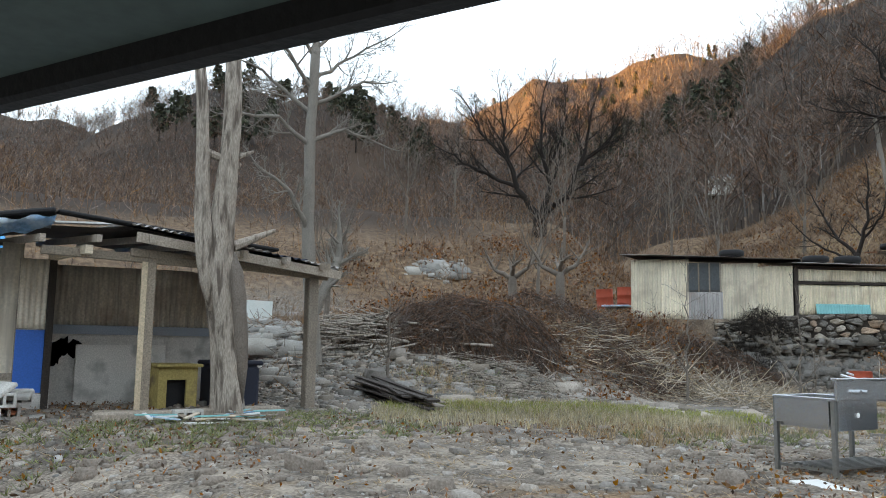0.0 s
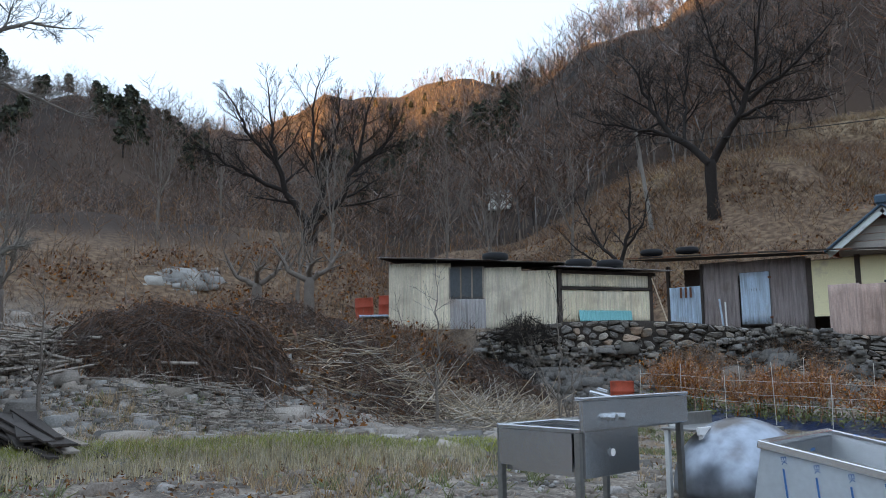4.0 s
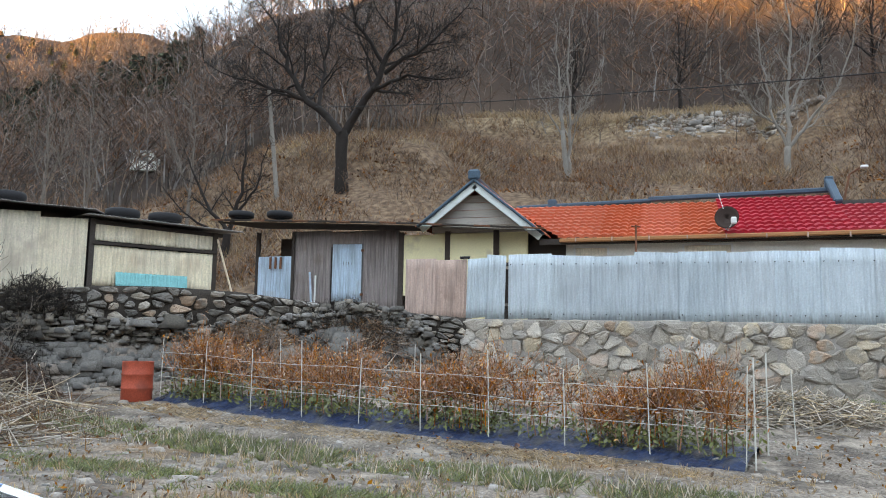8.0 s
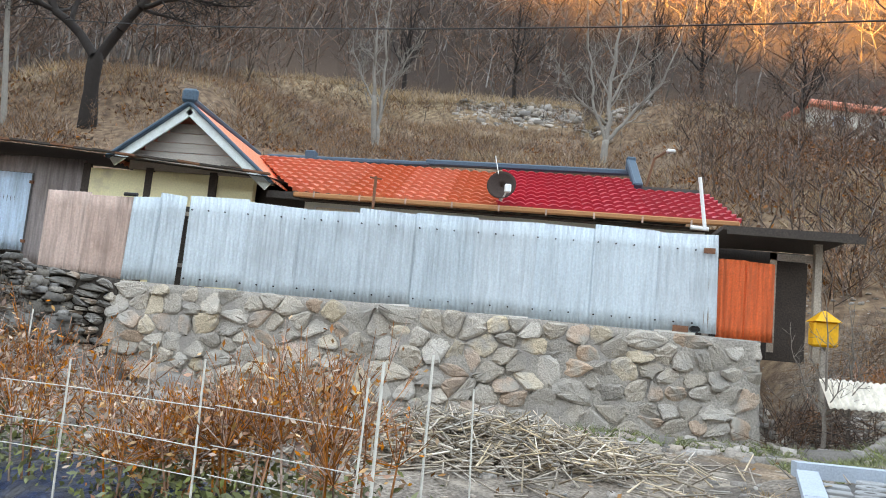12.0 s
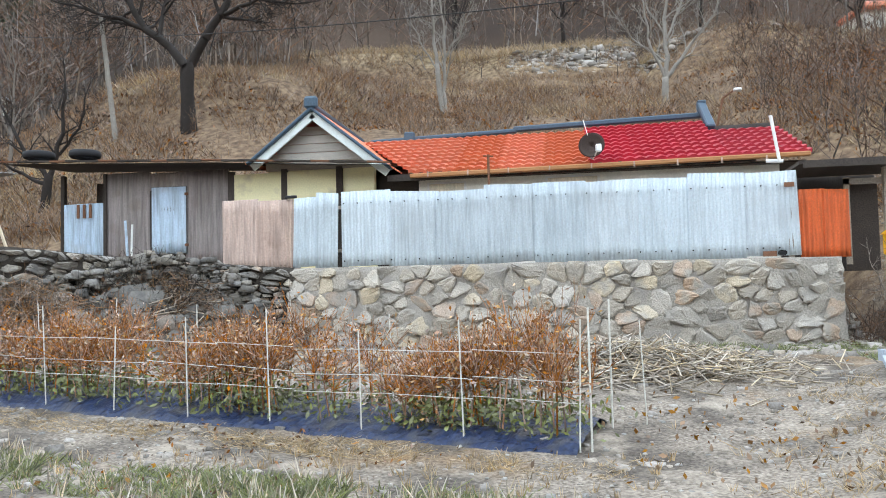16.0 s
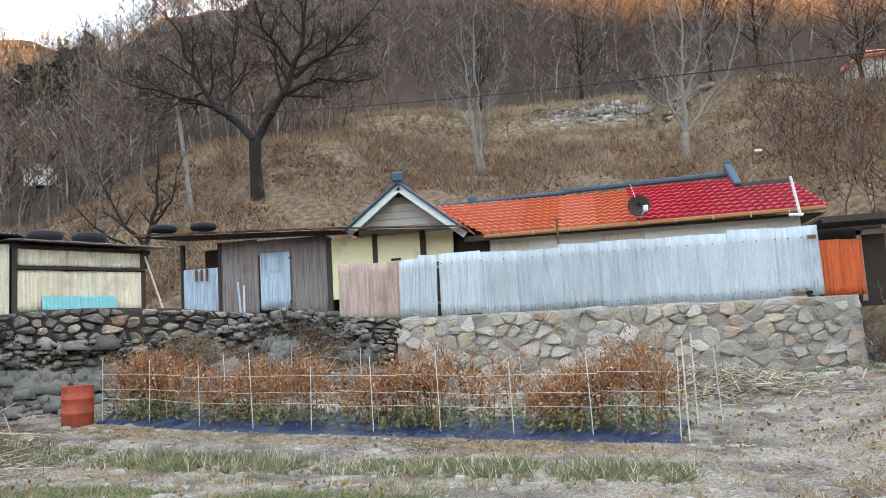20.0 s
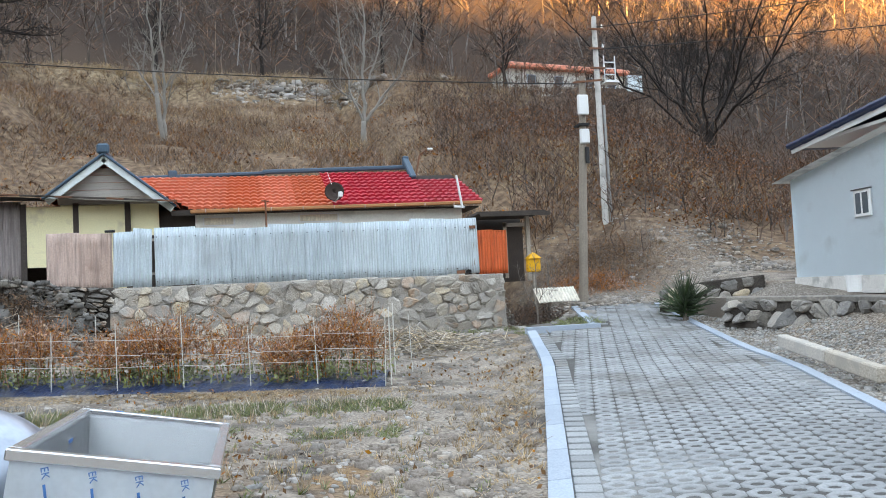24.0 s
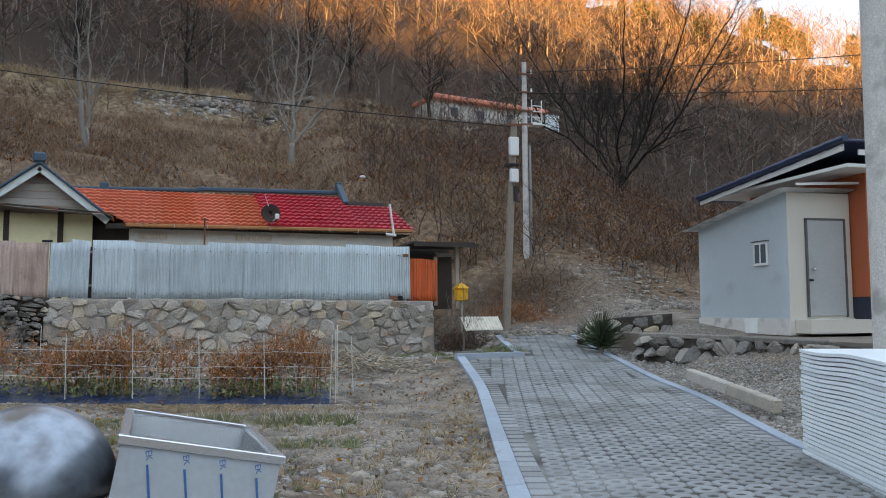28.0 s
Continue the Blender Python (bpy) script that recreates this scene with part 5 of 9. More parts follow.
    return t


tub()

cau = thing("cauldron", "large upturned iron cauldron, tinted blue for the sky it reflects", "cauldron", at(1.07, -1.78, 0.80))
bm = bmesh.new()
bmesh.ops.create_uvsphere(bm, u_segments=40, v_segments=24, radius=0.53)
for v in bm.verts:
    v.co.z *= 1.02 if v.co.z > 0 else 0.25
bmesh.ops.translate(bm, verts=bm.verts, vec=(0, 0, 0.23))
smooth(part("bowl", bm, M["pot_metal"], cau))
part("lip", cy((0, 0, -0.02), (0, 0, 0.05), 0.55, n=40), M["pot_metal"], cau)

tray = thing("steel_bench", "low steel bench with white edging, splashback and dark top", "bench", at(0.83, -2.13, 0.87, -11))
part("top", bx(-0.30, 0.02, 0.0, 0.74, 0.60, 0.62, bevel=0.004), M["steel_dull"], tray, "dark bench top")
part("edge_front", bx(0.02, 0.05, 0.0, 0.74, 0.575, 0.635, bevel=0.004), M["white_plastic"], tray, "white edging")
part("edge_apron", bx(0.022, 0.045, 0.04, 0.70, 0.49, 0.54, bevel=0.004), M["white_plastic"], tray)
part("splash_end", bx(-0.32, -0.25, 0.12, 0.15, 0.60, 0.80, bevel=0.004), M["white_plastic"], tray)
part("splashback", bx(-0.32, -0.30, 0.12, 0.74, 0.60, 0.72, bevel=0.004), M["steel_dull"], tray)
part("side_apron", bx(0.05, 0.34, 0.715, 0.74, 0.50, 0.62, bevel=0.004), M["steel_dull"], tray)
part("side_shelf", bx(0.05, 0.34, 0.40, 0.715, 0.60, 0.62, bevel=0.004), M["steel_dull"], tray)
for x, y in ((-0.27, 0.04), (-0.27, 0.70), (0.03, 0.06), (0.03, 0.69), (0.31, 0.69)):
    part("leg", bx(x - 0.018, x + 0.018, y - 0.018, y + 0.018, -0.05, 0.60), M["white_plastic"], tray)

# ---- stack of ribbed white boards by the lane ----
st = thing("board_stack", "tall stack of ribbed white boards at the lane side", "stack of boards", at(8.62, -0.55, 0.52, -25))
for k in range(26):
    bm = bmesh.new()
    n = 30
    a_, b_ = [], []
    rr = random.Random(k)
    ox, oy = rr.uniform(-0.012, 0.012), rr.uniform(-0.012, 0.012)
    for i in range(n + 1):
        y = -2.0 * i / n
        z = k * 0.046 + 0.012 * math.sin(y * 4 + 0.4) * (k / 26)
        a_.append([bm.verts.new((x + ox, y + oy, z)) for x in (0, 1.0)])
        b_.append([bm.verts.new((x + ox, y + oy, z + 0.034)) for x in (0, 1.0)])
    for i in range(n):
        bm.faces.new((a_[i][0], a_[i + 1][0], a_[i + 1][1], a_[i][1]))
        bm.faces.new((b_[i][1], b_[i + 1][1], b_[i + 1][0], b_[i][0]))
        for c in (0, 1):
            bm.faces.new((a_[i][c], b_[i][c], b_[i + 1][c], a_[i + 1][c]))
    for e in (0, n):
        bm.faces.new((a_[e][0], a_[e][1], b_[e][1], b_[e][0]))
    bmesh.ops.recalc_face_normals(bm, faces=bm.faces)
    part("board", bm, M["film_white"], st)
wb = single("white_sheet", corrugated(1.15, 0.48, pitch=0.09, amp=0.018, seed=201), M["fibre_sheet"], "white corrugated sheet lying by the lane end", "metal sheet")
wb.matrix_world = at(9.75, 12.1, 1.62, 6, -40)

# ---- open hut on posts with dead tree, at the far left ----
hut = thing("hut", "ramshackle open hut of old sheets and timber with a blue tarp", "hut", at(-7.10, -7.95, 0.95, 0))
# local: +x towards the yard, +y towards the hillside, posts on x = 0
part("post", bx(-0.07, 0.07, -0.08, 0.08, -0.1, 2.2, bevel=0.01), M["wood_grey"], hut)
part("post_batten", bx(0.072, 0.09, -0.13, -0.05, -0.1, 2.2), M["wood_pale"], hut)
part("post", bx(-0.28, -0.10, 2.62, 2.80, -0.2, 2.15, bevel=0.015), M["wood_grey"], hut)
part("post", bx(-1.85, -1.75, -1.02, -0.92, -0.1, 2.4), M["wood_and_shade_dark"], hut)
part("beam", bmm((0.0, -1.45, 2.28), (0.0, 1.2, 2.22), 0.10, 0.12, 0.01), M["wood_grey"], hut)
part("beam", bmm((0.05, -0.3, 2.33), (-0.2, 3.0, 2.18), 0.08, 0.12, 0.01), M["wood_grey"], hut)
part("beam", bmm((-1.8, -1.0, 2.35), (0.3, -0.9, 2.30), 0.10, 0.12), M["wood_pale"], hut)
part("knee_wall", bx(-2.6, -2.45, -0.9, 2.3, -0.2, 1.15), M["concrete"], hut, "stained concrete half wall")
part("wall_cap", bx(-2.65, -2.40, -0.9, 2.3, 1.15, 1.30), M["concrete_pale"], hut)
for k in range(4):
    sheet(hut, 0, 0, 0.85, 1.0, M["sheet_old"], 0, 210 + k, "wall_sheet", pitch=0.09, amp=0.016).matrix_basis = Matrix.Translation((-2.5, -0.95 + 0.8 * k, 1.30)) @ pose(0, 0, 0, 0, 0, 90)
srng = random.Random(41)
for k in range(12):
    sy, sz, sr = -0.64 + srng.gauss(0, 0.09), 0.76 + srng.gauss(0, 0.15), srng.uniform(0.07, 0.13)
    sb = bmesh.new()
    ring = [sb.verts.new((-2.447 + 0.0006 * k, sy + sr * srng.uniform(0.4, 1.4) * math.cos(j * 0.57), sz + sr * srng.uniform(0.4, 1.3) * math.sin(j * 0.57))) for j in range(11)]
    sb.faces.new(ring)
    bmesh.ops.solidify(sb, geom=sb.faces[:], thickness=0.003)
    part("soot_stain", sb, M["black"], hut, "ragged black soot stain")
part("grey_board", bx(-2.36, -2.32, -0.45, 1.0, 0.0, 0.98), M["concrete"], hut)
# the closed room: front sheets and blue door
for k, (y, w) in enumerate(((-2.78, 0.44), (-2.36, 0.36), (-2.02, 0.36), (-1.68, 0.27))):
    sheet(hut, 0, 0, w + 0.03, 1.96 + 0.07 * k, M["fibre_sheet"], 0, 220 + k, "wall_sheet", pitch=0.24, amp=0.012, ragged=0.02).matrix_basis = Matrix.Translation((-1.9 + 0.02 * (k % 2), y, 0.36)) @ pose(0, 0, 0, 0, 0, 90)
for k in range(3):
    part("foot_slat", bx(-1.90, -1.86, -1.95, -1.42, 0.20 + k * 0.12, 0.30 + k * 0.12), M["wood_grey"], hut)
hd = part("door", bx(-1.90, -1.85, -1.43, -0.96, 0.22, 2.30), M["sheet_old"], hut, "old door with a blue lower panel")
part("blue_panel", bx(-1.845, -1.83, -1.42, -0.97, 0.24, 1.20), M["blue_paint"], hd, "bright blue panel")
sheet(hd, 0, 0, 0.44, 1.08, M["fibre_sheet"], 0, 231, pitch=0.08).matrix_basis = Matrix.Translation((-1.82, -1.42, 1.22)) @ pose(0, 0, 0, 0, 0, 90)
part("foundation", bx(-2.0, -1.78, -1.75, -0.9, -0.2, 0.22), M["concrete"], hut)
part("back_wall", bx(-4.6, -4.5, -2.8, 2.3, -0.2, 2.3), M["wood_and_shade_dark"], hut)
part("side_wall", bx(-4.5, -1.95, -2.8, -2.75, -0.2, 2.2), M["sheet_old"], hut)
rb = bmesh.new()
q_ = [rb.verts.new(p) for p in ((0.15, -1.35, 2.60), (0.35, -0.2, 2.62), (0.1, 3.1, 2.22), (-4.8, 3.1, 2.60), (-4.8, -1.0, 3.00), (-4.8, -3.3, 2.6), (-0.4, -3.3, 2.28))]
rb.faces.new((q_[0], q_[1], q_[4]))
rb.faces.new((q_[1], q_[2], q_[3], q_[4]))
rb.faces.new((q_[0], q_[4], q_[5], q_[6]))
bmesh.ops.solidify(rb, geom=rb.faces[:], thickness=0.05)
part("roof", rb, M["wood_and_shade_dark"], hut, "tarred felt roof")
for k in range(5):
    s_ = part("roof_sheet", corrugated(0.72, 2.4, pitch=0.12, amp=0.018, ragged=0.06, seed=240 + k), M["wall_navy"] if k % 2 else M["zinc_grey"], hut)
    # across the slope: width along y, length up the roof
    z_ = Vector((-0.993, 0.0, 0.085)).normalized()
    x_ = Vector((0, 0.99, -0.11)).normalized()
    y_ = z_.cross(x_)
    mm = Matrix((x_, y_, x_.cross(y_))).transposed().to_4x4()
    mm.translation = (0.40 - 0.06 * k, -0.35 + k * 0.68, 2.70 - 0.075 * k)
    s_.matrix_basis = mm
for k in range(7):
    y = -1.5 + k * 0.7
    part("rafter", bmm((0.4, y, 2.50 - 0.05 * abs(k - 2)), (-4.5, y, 2.86 - 0.05 * abs(k - 2)), 0.07, 0.10), M["wood_grey"], hut)
part("eave_board", bmm((0.36, -0.3, 2.52), (0.08, 3.1, 2.20), 0.04, 0.14), M["wood_grey"], hut)
part("white_flashing", bmm((-2.2, 0.2, 3.02), (-2.6, 2.9, 2.72), 0.25, 0.03), M["white_plastic"], hut)
part("white_flashing", bmm((-2.2, 0.2, 3.02), (-2.0, -1.0, 2.92), 0.22, 0.03), M["white_plastic"], hut)
# tarp over the left eave
bm = bmesh.new()
n = 26
rows_ = []
for i in range(n + 1):
    f = i / n
    p = Vector((-0.35, -3.25, 2.32)).lerp(Vector((0.15, -1.35, 2.66)), f)
    row = []
    for k in range(6):
        g = k / 5
        row.append(bm.verts.new((p.x + 0.25 - 0.35 * g + 0.03 * math.sin(f * 19 + k), p.y, p.z + 0.06 - 0.20 * g * (1 - 0.5 * abs(f - 0.5)) + 0.03 * math.sin(f * 31 + 2 * k))))
    rows_.append(row)
for a, b in zip(rows_, rows_[1:]):
    for k in range(5):
        bm.faces.new((a[k], b[k], b[k + 1], a[k + 1])).smooth = True
bmesh.ops.solidify(bm, geom=bm.faces[:], thickness=0.01)
part("tarp", bm, M["blue_tarp"], hut, "faded blue tarp over the eave")
part("felt_edge", bmm((-0.35, -3.35, 2.44), (0.05, -1.30, 2.80), 0.55, 0.07, 0.02), M["black"], hut, "black roofing felt over the eave")
part("felt_edge", bmm((0.12, -1.30, 2.80), (0.16, 1.9, 2.52), 0.22, 0.05, 0.015), M["black"], hut)
hose = thing("cable_loop", "black cable hanging in a loop on the sheet wall", "cable", at(-8.95, -10.8, 1.7))
for k in range(10):
    a, b = 2 * math.pi * k / 10, 2 * math.pi * (k + 1) / 10
    part("strand", cy((0.05, 0.09 * math.cos(a), 0.5 + 0.2 * math.sin(a)), (0.05, 0.09 * math.cos(b), 0.5 + 0.2 * math.sin(b)), 0.012, n=6), M["wire"], hose)
part("strand", cy((0.05, 0.0, 0.7), (0.05, 0.1, 1.3), 0.012, n=6), M["wire"], hose)
part("strand", cy((0.05, 0.25, 0.0), (0.05, 0.2, 1.3), 0.012, n=6), M["wire"], hose)
dog = thing("dog_house", "faded yellow wooden dog house with an arched opening", "dog house", at(-8.75, -7.15, 0.92, 4))
part("front", bx(0.55, 0.60, -0.32, -0.18, 0, 0.68), M["yellow_old"], dog)
part("front", bx(0.55, 0.60, 0.14, 0.32, 0, 0.68), M["yellow_old"], dog)
part("front", bx(0.55, 0.60, -0.18, 0.14, 0.48, 0.68), M["yellow_old"], dog)
# black sheet that paints the shade inside the opening
part("dark_inside", bx(0.40, 0.45, -0.2, 0.2, 0, 0.5), M["black"], dog)
for y in (-0.32, 0.29):
    part("side", bx(0.0, 0.55, y, y + 0.03, 0, 0.68), M["yellow_old"], dog)
part("roof", bx(-0.05, 0.68, -0.38, 0.38, 0.68, 0.73, bevel=0.01), M["yellow_old"], dog)
tank = thing("plastic_bin", "large dark blue plastic bin with a lid behind the trunk", "bin", at(-8.9, -6.15, 0.9))
part("body", bx(0, 0.7, -0.35, 0.45, 0, 0.72, bevel=0.05), M["wall_navy"], tank)
part("lid", bx(-0.04, 0.74, -0.40, 0.50, 0.72, 0.80, bevel=0.03), M["wall_navy"], tank)
cb = thing("timber_sill", "long weathered timber lying before the hut", "timber")
part("timber", bmm((-6.35, -8.75, 0.98), (-6.55, -6.1, 0.98), 0.2, 0.2, 0.02), M["wood_grey"], cb)


def hollow_block():
    """A concrete block with three cells right through it, as one closed mesh."""
    xs_, zs_ = (0, 0.035, 0.12, 0.155, 0.235, 0.27, 0.355, 0.39), (0, 0.035, 0.155, 0.19)
    solid = {(i, k) for i in range(7) for k in range(3) if i % 2 == 0 or k != 1}
    bm = bmesh.new()
    grid = {}

    def v(i, y, k):
        if (i, y, k) not in grid:
            grid[(i, y, k)] = bm.verts.new((xs_[i], 0.19 * y, zs_[k]))
        return grid[(i, y, k)]

    for i, k in solid:
        bm.faces.new((v(i, 0, k), v(i + 1, 0, k), v(i + 1, 0, k + 1), v(i, 0, k + 1)))
        bm.faces.new((v(i, 1, k + 1), v(i + 1, 1, k + 1), v(i + 1, 1, k), v(i, 1, k)))
        for di, dk, e in ((-1, 0, ((i, k), (i, k + 1))), (1, 0, ((i + 1, k + 1), (i + 1, k))), (0, -1, ((i + 1, k), (i, k))), (0, 1, ((i, k + 1), (i + 1, k + 1)))):
            if (i + di, k + dk) not in solid:
                (p, q), (r_, t_) = e
                bm.faces.new((v(p, 0, q), v(r_, 0, t_), v(r_, 1, t_), v(p, 1, q)))
    bmesh.ops.recalc_face_normals(bm, faces=bm.faces)
    return mesh_of(bm, "concrete_block", M["concrete"])


blk = hollow_block()
rnd = random.Random(5)


def block(x, y, z, rz):
    o = new("concrete_block", blk)
    o.matrix_world = at(x, y, z, rz)
    return tagged(o, "grey hollow concrete block", "concrete block", "concrete blocks by the hut")


block(-6.2, -7.75, 0.9, 90)
GZ = float(land(-6.8, -10.4))
for k, (x, y, z, rz) in enumerate(((-6.62, -10.62, 0, 97), (-6.60, -10.62, 0.19, 92), (-6.80, -10.16, 0.0, 84), (-6.83, -10.15, 0.19, 88), (-6.98, -10.95, 0.10, 95), (-6.98, -10.93, 0.29, 60), (-7.15, -10.45, 0.16, 90), (-7.12, -10.40, 0.35, 92), (-7.05, -9.95, 0.38, 86), (-7.30, -9.85, 0.20, 93), (-7.42, -10.2, 0.42, 75), (-7.35, -9.55, 0.05, 80), (-7.22, -9.70, 0.39, 98))):
    block(x, y + 0.0, GZ + z, rz)
plt = single("cream_slab", bx(-0.2, 0.2, -0.3, 0.3, 0, 0.14, bevel=0.02), M["fibre_sheet"], "cream plastered slab lying on timbers", "slab")
plt.matrix_world = at(-6.75, -11.12, GZ + 0.14, 8, 4)
pallet = thing("timber_pallet", "weathered timbers under the concrete blocks", "pallet")
for k in range(4):
    part("timber", bmm((-6.5 - 0.16 * k, -11.5, GZ + 0.05), (-6.55 - 0.16 * k, -10.7, GZ + 0.06), 0.09, 0.08, 0.008), M["wood_pale"], pallet)
br = bmesh.new()
box(br, 0, 0.19, 0, 0.09, 0, 0.057, bevel=0.006)
brick_me = mesh_of(br, "brick", M["brick"])
for cx_, cy0, layers, wide_ in ((-8.05, -10.32, 13, 0.30), (-7.60, -9.72, 8, 0.34)):
    for lay in range(layers):
        spread_ = wide_ * (1 - 0.55 * lay / layers)
        for k in range(max(3, int(9 * (1 - 0.6 * lay / layers)))):
            o = new("brick", brick_me)
            o.matrix_world = at(cx_ + rnd.uniform(-0.16, 0.12), cy0 + rnd.uniform(-spread_, spread_), GZ + 0.062 * lay + rnd.uniform(0, 0.02), rnd.choice((0, 90)) + rnd.gauss(0, 18), rnd.gauss(0, 5))
            tagged(o, "old red brick in a heap", "brick", "bricks heaped by the hut")
pbox = single("cream_box", bx(-0.13, 0.13, -0.18, 0.18, 0, 0.24, bevel=0.03), M["fibre_sheet"], "cream plastic box on the brick heap", "box")
pbox.matrix_world = at(-8.0, -10.2, GZ + 0.82, 5)
for x, y, z, rz, rx in ((-7.25, -9.72, 0.58, 20, 35), (-7.35, -9.55, 0.50, 70, 20), (-7.2, -10.2, 0.56, 10, 8)):
    sl = single("stone_slab", bx(-0.22, 0.22, -0.14, 0.14, 0, 0.06, bevel=0.012), M["concrete"], "pale broken concrete slab on the block pile", "slab")
    sl.matrix_world = at(x, y, GZ + z, rz, rx)

# blue warehouse behind the hut
ware = thing("warehouse", "blue sheet-clad warehouse with a pale concrete base", "warehouse", at(-15.0, -9.6, 0.9, 6))
part("base_wall", bx(-0.1, 0.1, -9, 0.2, -0.5, 1.15), M["concrete_pale"], ware, "pale concrete base wall")
part("wall", bx(-0.08, 0.06, -9, 0.2, 0.95, 2.45), M["blue_wall"], ware, "deep blue sheet wall")
for k in range(12):
    part("wall_rib", bx(0.06, 0.09, -8.8 + k * 0.75, -8.74 + k * 0.75, 0.95, 2.45), M["blue_wall"], ware)
rb = bmesh.new()
q_ = [rb.verts.new(p) for p in ((0.5, -9.3, 2.25), (0.5, 1.2, 2.25), (-3.6, 1.2, 4.3), (-3.6, -9.3, 4.3))]
rb.faces.new(q_)
bmesh.ops.solidify(rb, geom=rb.faces[:], thickness=0.06)
part("roof", rb, M["blue_roof"], ware, "bright blue sheet roof")
part("ridge_flashing", bmm((-3.6, -9.3, 4.35), (-3.6, 1.2, 4.35), 0.3, 0.05), M["zinc"], ware)
part("back_roof", bx(-8.0, -3.6, -9.3, 1.2, 3.9, 4.2), M["blue_roof"], ware)
pw = single("hut_wall_panel", bx(-0.04, 0.0, 0, 1.0, 0, 1.3), M["pale_trim"], "pale boarded wall seen behind the rubble", "wall panel")
pw.matrix_world = at(-17.5, -2.2, 1.9, 20)


# ---- drums ----
def drum(x, y, z, label, tilt=0.0, mat="drum_red"):
    d = thing("oil_drum", label, "drum", at(x, y, z, 0, tilt), "rusty red oil drums")
    bm = bmesh.new()
    prof = [(0.27, 0), (0.285, 0.02), (0.285, 0.27), (0.298, 0.29), (0.285, 0.31), (0.285, 0.57), (0.298, 0.59), (0.285, 0.61), (0.285, 0.85), (0.292, 0.87), (0.27, 0.86)]
    n = 28
    g = [[bm.verts.new((r * math.cos(2 * math.pi * k / n), r * math.sin(2 * math.pi * k / n), h)) for k in range(n)] for r, h in prof]
    for a, b in zip(g, g[1:]):
        for k in range(n):
            bm.faces.new((a[k], a[(k + 1) % n], b[(k + 1) % n], b[k])).smooth = True
    bm.faces.new(g[0][::-1])
    part("shell", bm, M[mat], d)
    part("lid", cy((0, 0, 0.80), (0, 0, 0.81), 0.275, n=24), M["rust"], d)
    return d


short_drum = drum(-5.1, 8.42, height(-5.1, 8.42) - 0.02, "rust red oil drum beside the garden bed")
short_drum.scale = (0.92, 0.92, 0.80)

drum(-14.3, 9.5, float(land(-14.3, 9.5)) + 0.25, "rust red oil drum tilted beside the shed", 5)
drum(-14.2, 10.4, float(land(-14.2, 10.4)) + 0.35, "rust red oil drum behind the shed")
drum(-12.0, -5.0, float(land(-12.0, -5.0)) + 0.35, "rust red drum half sunk in rubble", 4)
cart = thing("handcart", "small cart with a pale blue tray beside the shed", "cart", at(-13.5, 8.55, float(land(-13.2, 8.7)) - 0.02, 25))
part("tray", bx(0, 0.9, -0.3, 0.3, 0.45, 0.52, bevel=0.02), M["sheet_blue"], cart)
part("body", bx(0.1, 0.8, -0.25, 0.25, 0.12, 0.44, bevel=0.04), M["wood_and_shade_dark"], cart)
part("wheel", cy((0.2, -0.34, 0.16), (0.2, -0.28, 0.16), 0.18, n=16), M["black"], cart)
tyre(-14.3, 6.9, height(-14.3, 6.9) - 0.02, "black tyre lying on the bank")
bucket = thing("bucket", "white plastic bucket on the terrace edge", "bucket", at(13.55, 5.75, 1.66))
part("body", cy((0, 0, 0), (0, 0, 0.30), 0.12, 0.14, 18), M["white_plastic"], bucket)
part("rim", cy((0, 0, 0.28), (0, 0, 0.31), 0.155, n=18), M["white_plastic"], bucket)
WHX, WHY = -44.9, 60.5
bk = thing("small_dwelling", "distant white hut among the trees on the slope", "hut", at(WHX, WHY, height(WHX, WHY) + 0.5, 20))
part("wall", bx(-1.2, 1.2, -0.8, 0.8, -0.5, 1.2), M["white_wall"], bk)
part("roof", bx(-1.4, 1.4, -1.0, 1.0, 1.2, 1.4, bevel=0.05), M["zinc"], bk)
part("window", bx(-0.3, 0.4, -0.83, -0.78, 0.4, 0.9), M["door_frame"], bk)
HZ = min(19.4, max(height(29, 59.5), height(36, 60)) + 0.2)
rh = thing("hill_house", "long white building with an orange-red roof up the hill", "house", at(32.4, 61.6, HZ, 8))
RT = 21.2 - HZ
part("wall", bx(-6.9, 5.2, -1.8, 1.8, -2, RT), M["white_wall"], rh)
part("wall_end", bx(5.2, 6.8, -2.2, 1.6, -2, RT - 0.1), M["wall_blue_white"], rh)
part("roof", bmm((-7.2, -0.2, RT + 0.2), (5.4, -0.2, RT + 0.1), 4.4, 0.45, 0.1), M["roof_orange"], rh, "orange-red roof")
for x in (-5.2, -2.4, 0.8, 3.2):
    w_ = part("window", bx(x, x + 0.9, -1.84, -1.78, RT - 1.4, RT - 0.5), M["sheet_blue"], rh)
    part("pane", bx(x + 0.08, x + 0.82, -1.87, -1.85, RT - 1.32, RT - 0.58), M["pane_dark"], w_)
pl = thing("wooden_pole", "bare pale wooden pole on the slope", "pole", at(-13.04, 28.0, height(-13.04, 28.0)))
part("pole", cy((0.0, 0, -0.3), (-0.68, 0, 5.1), 0.11, 0.08), M["bark_pale"], pl)

bp = thing("board_pile", "pile of dark weathered boards on the ground", "board pile")
rnd = random.Random(31)
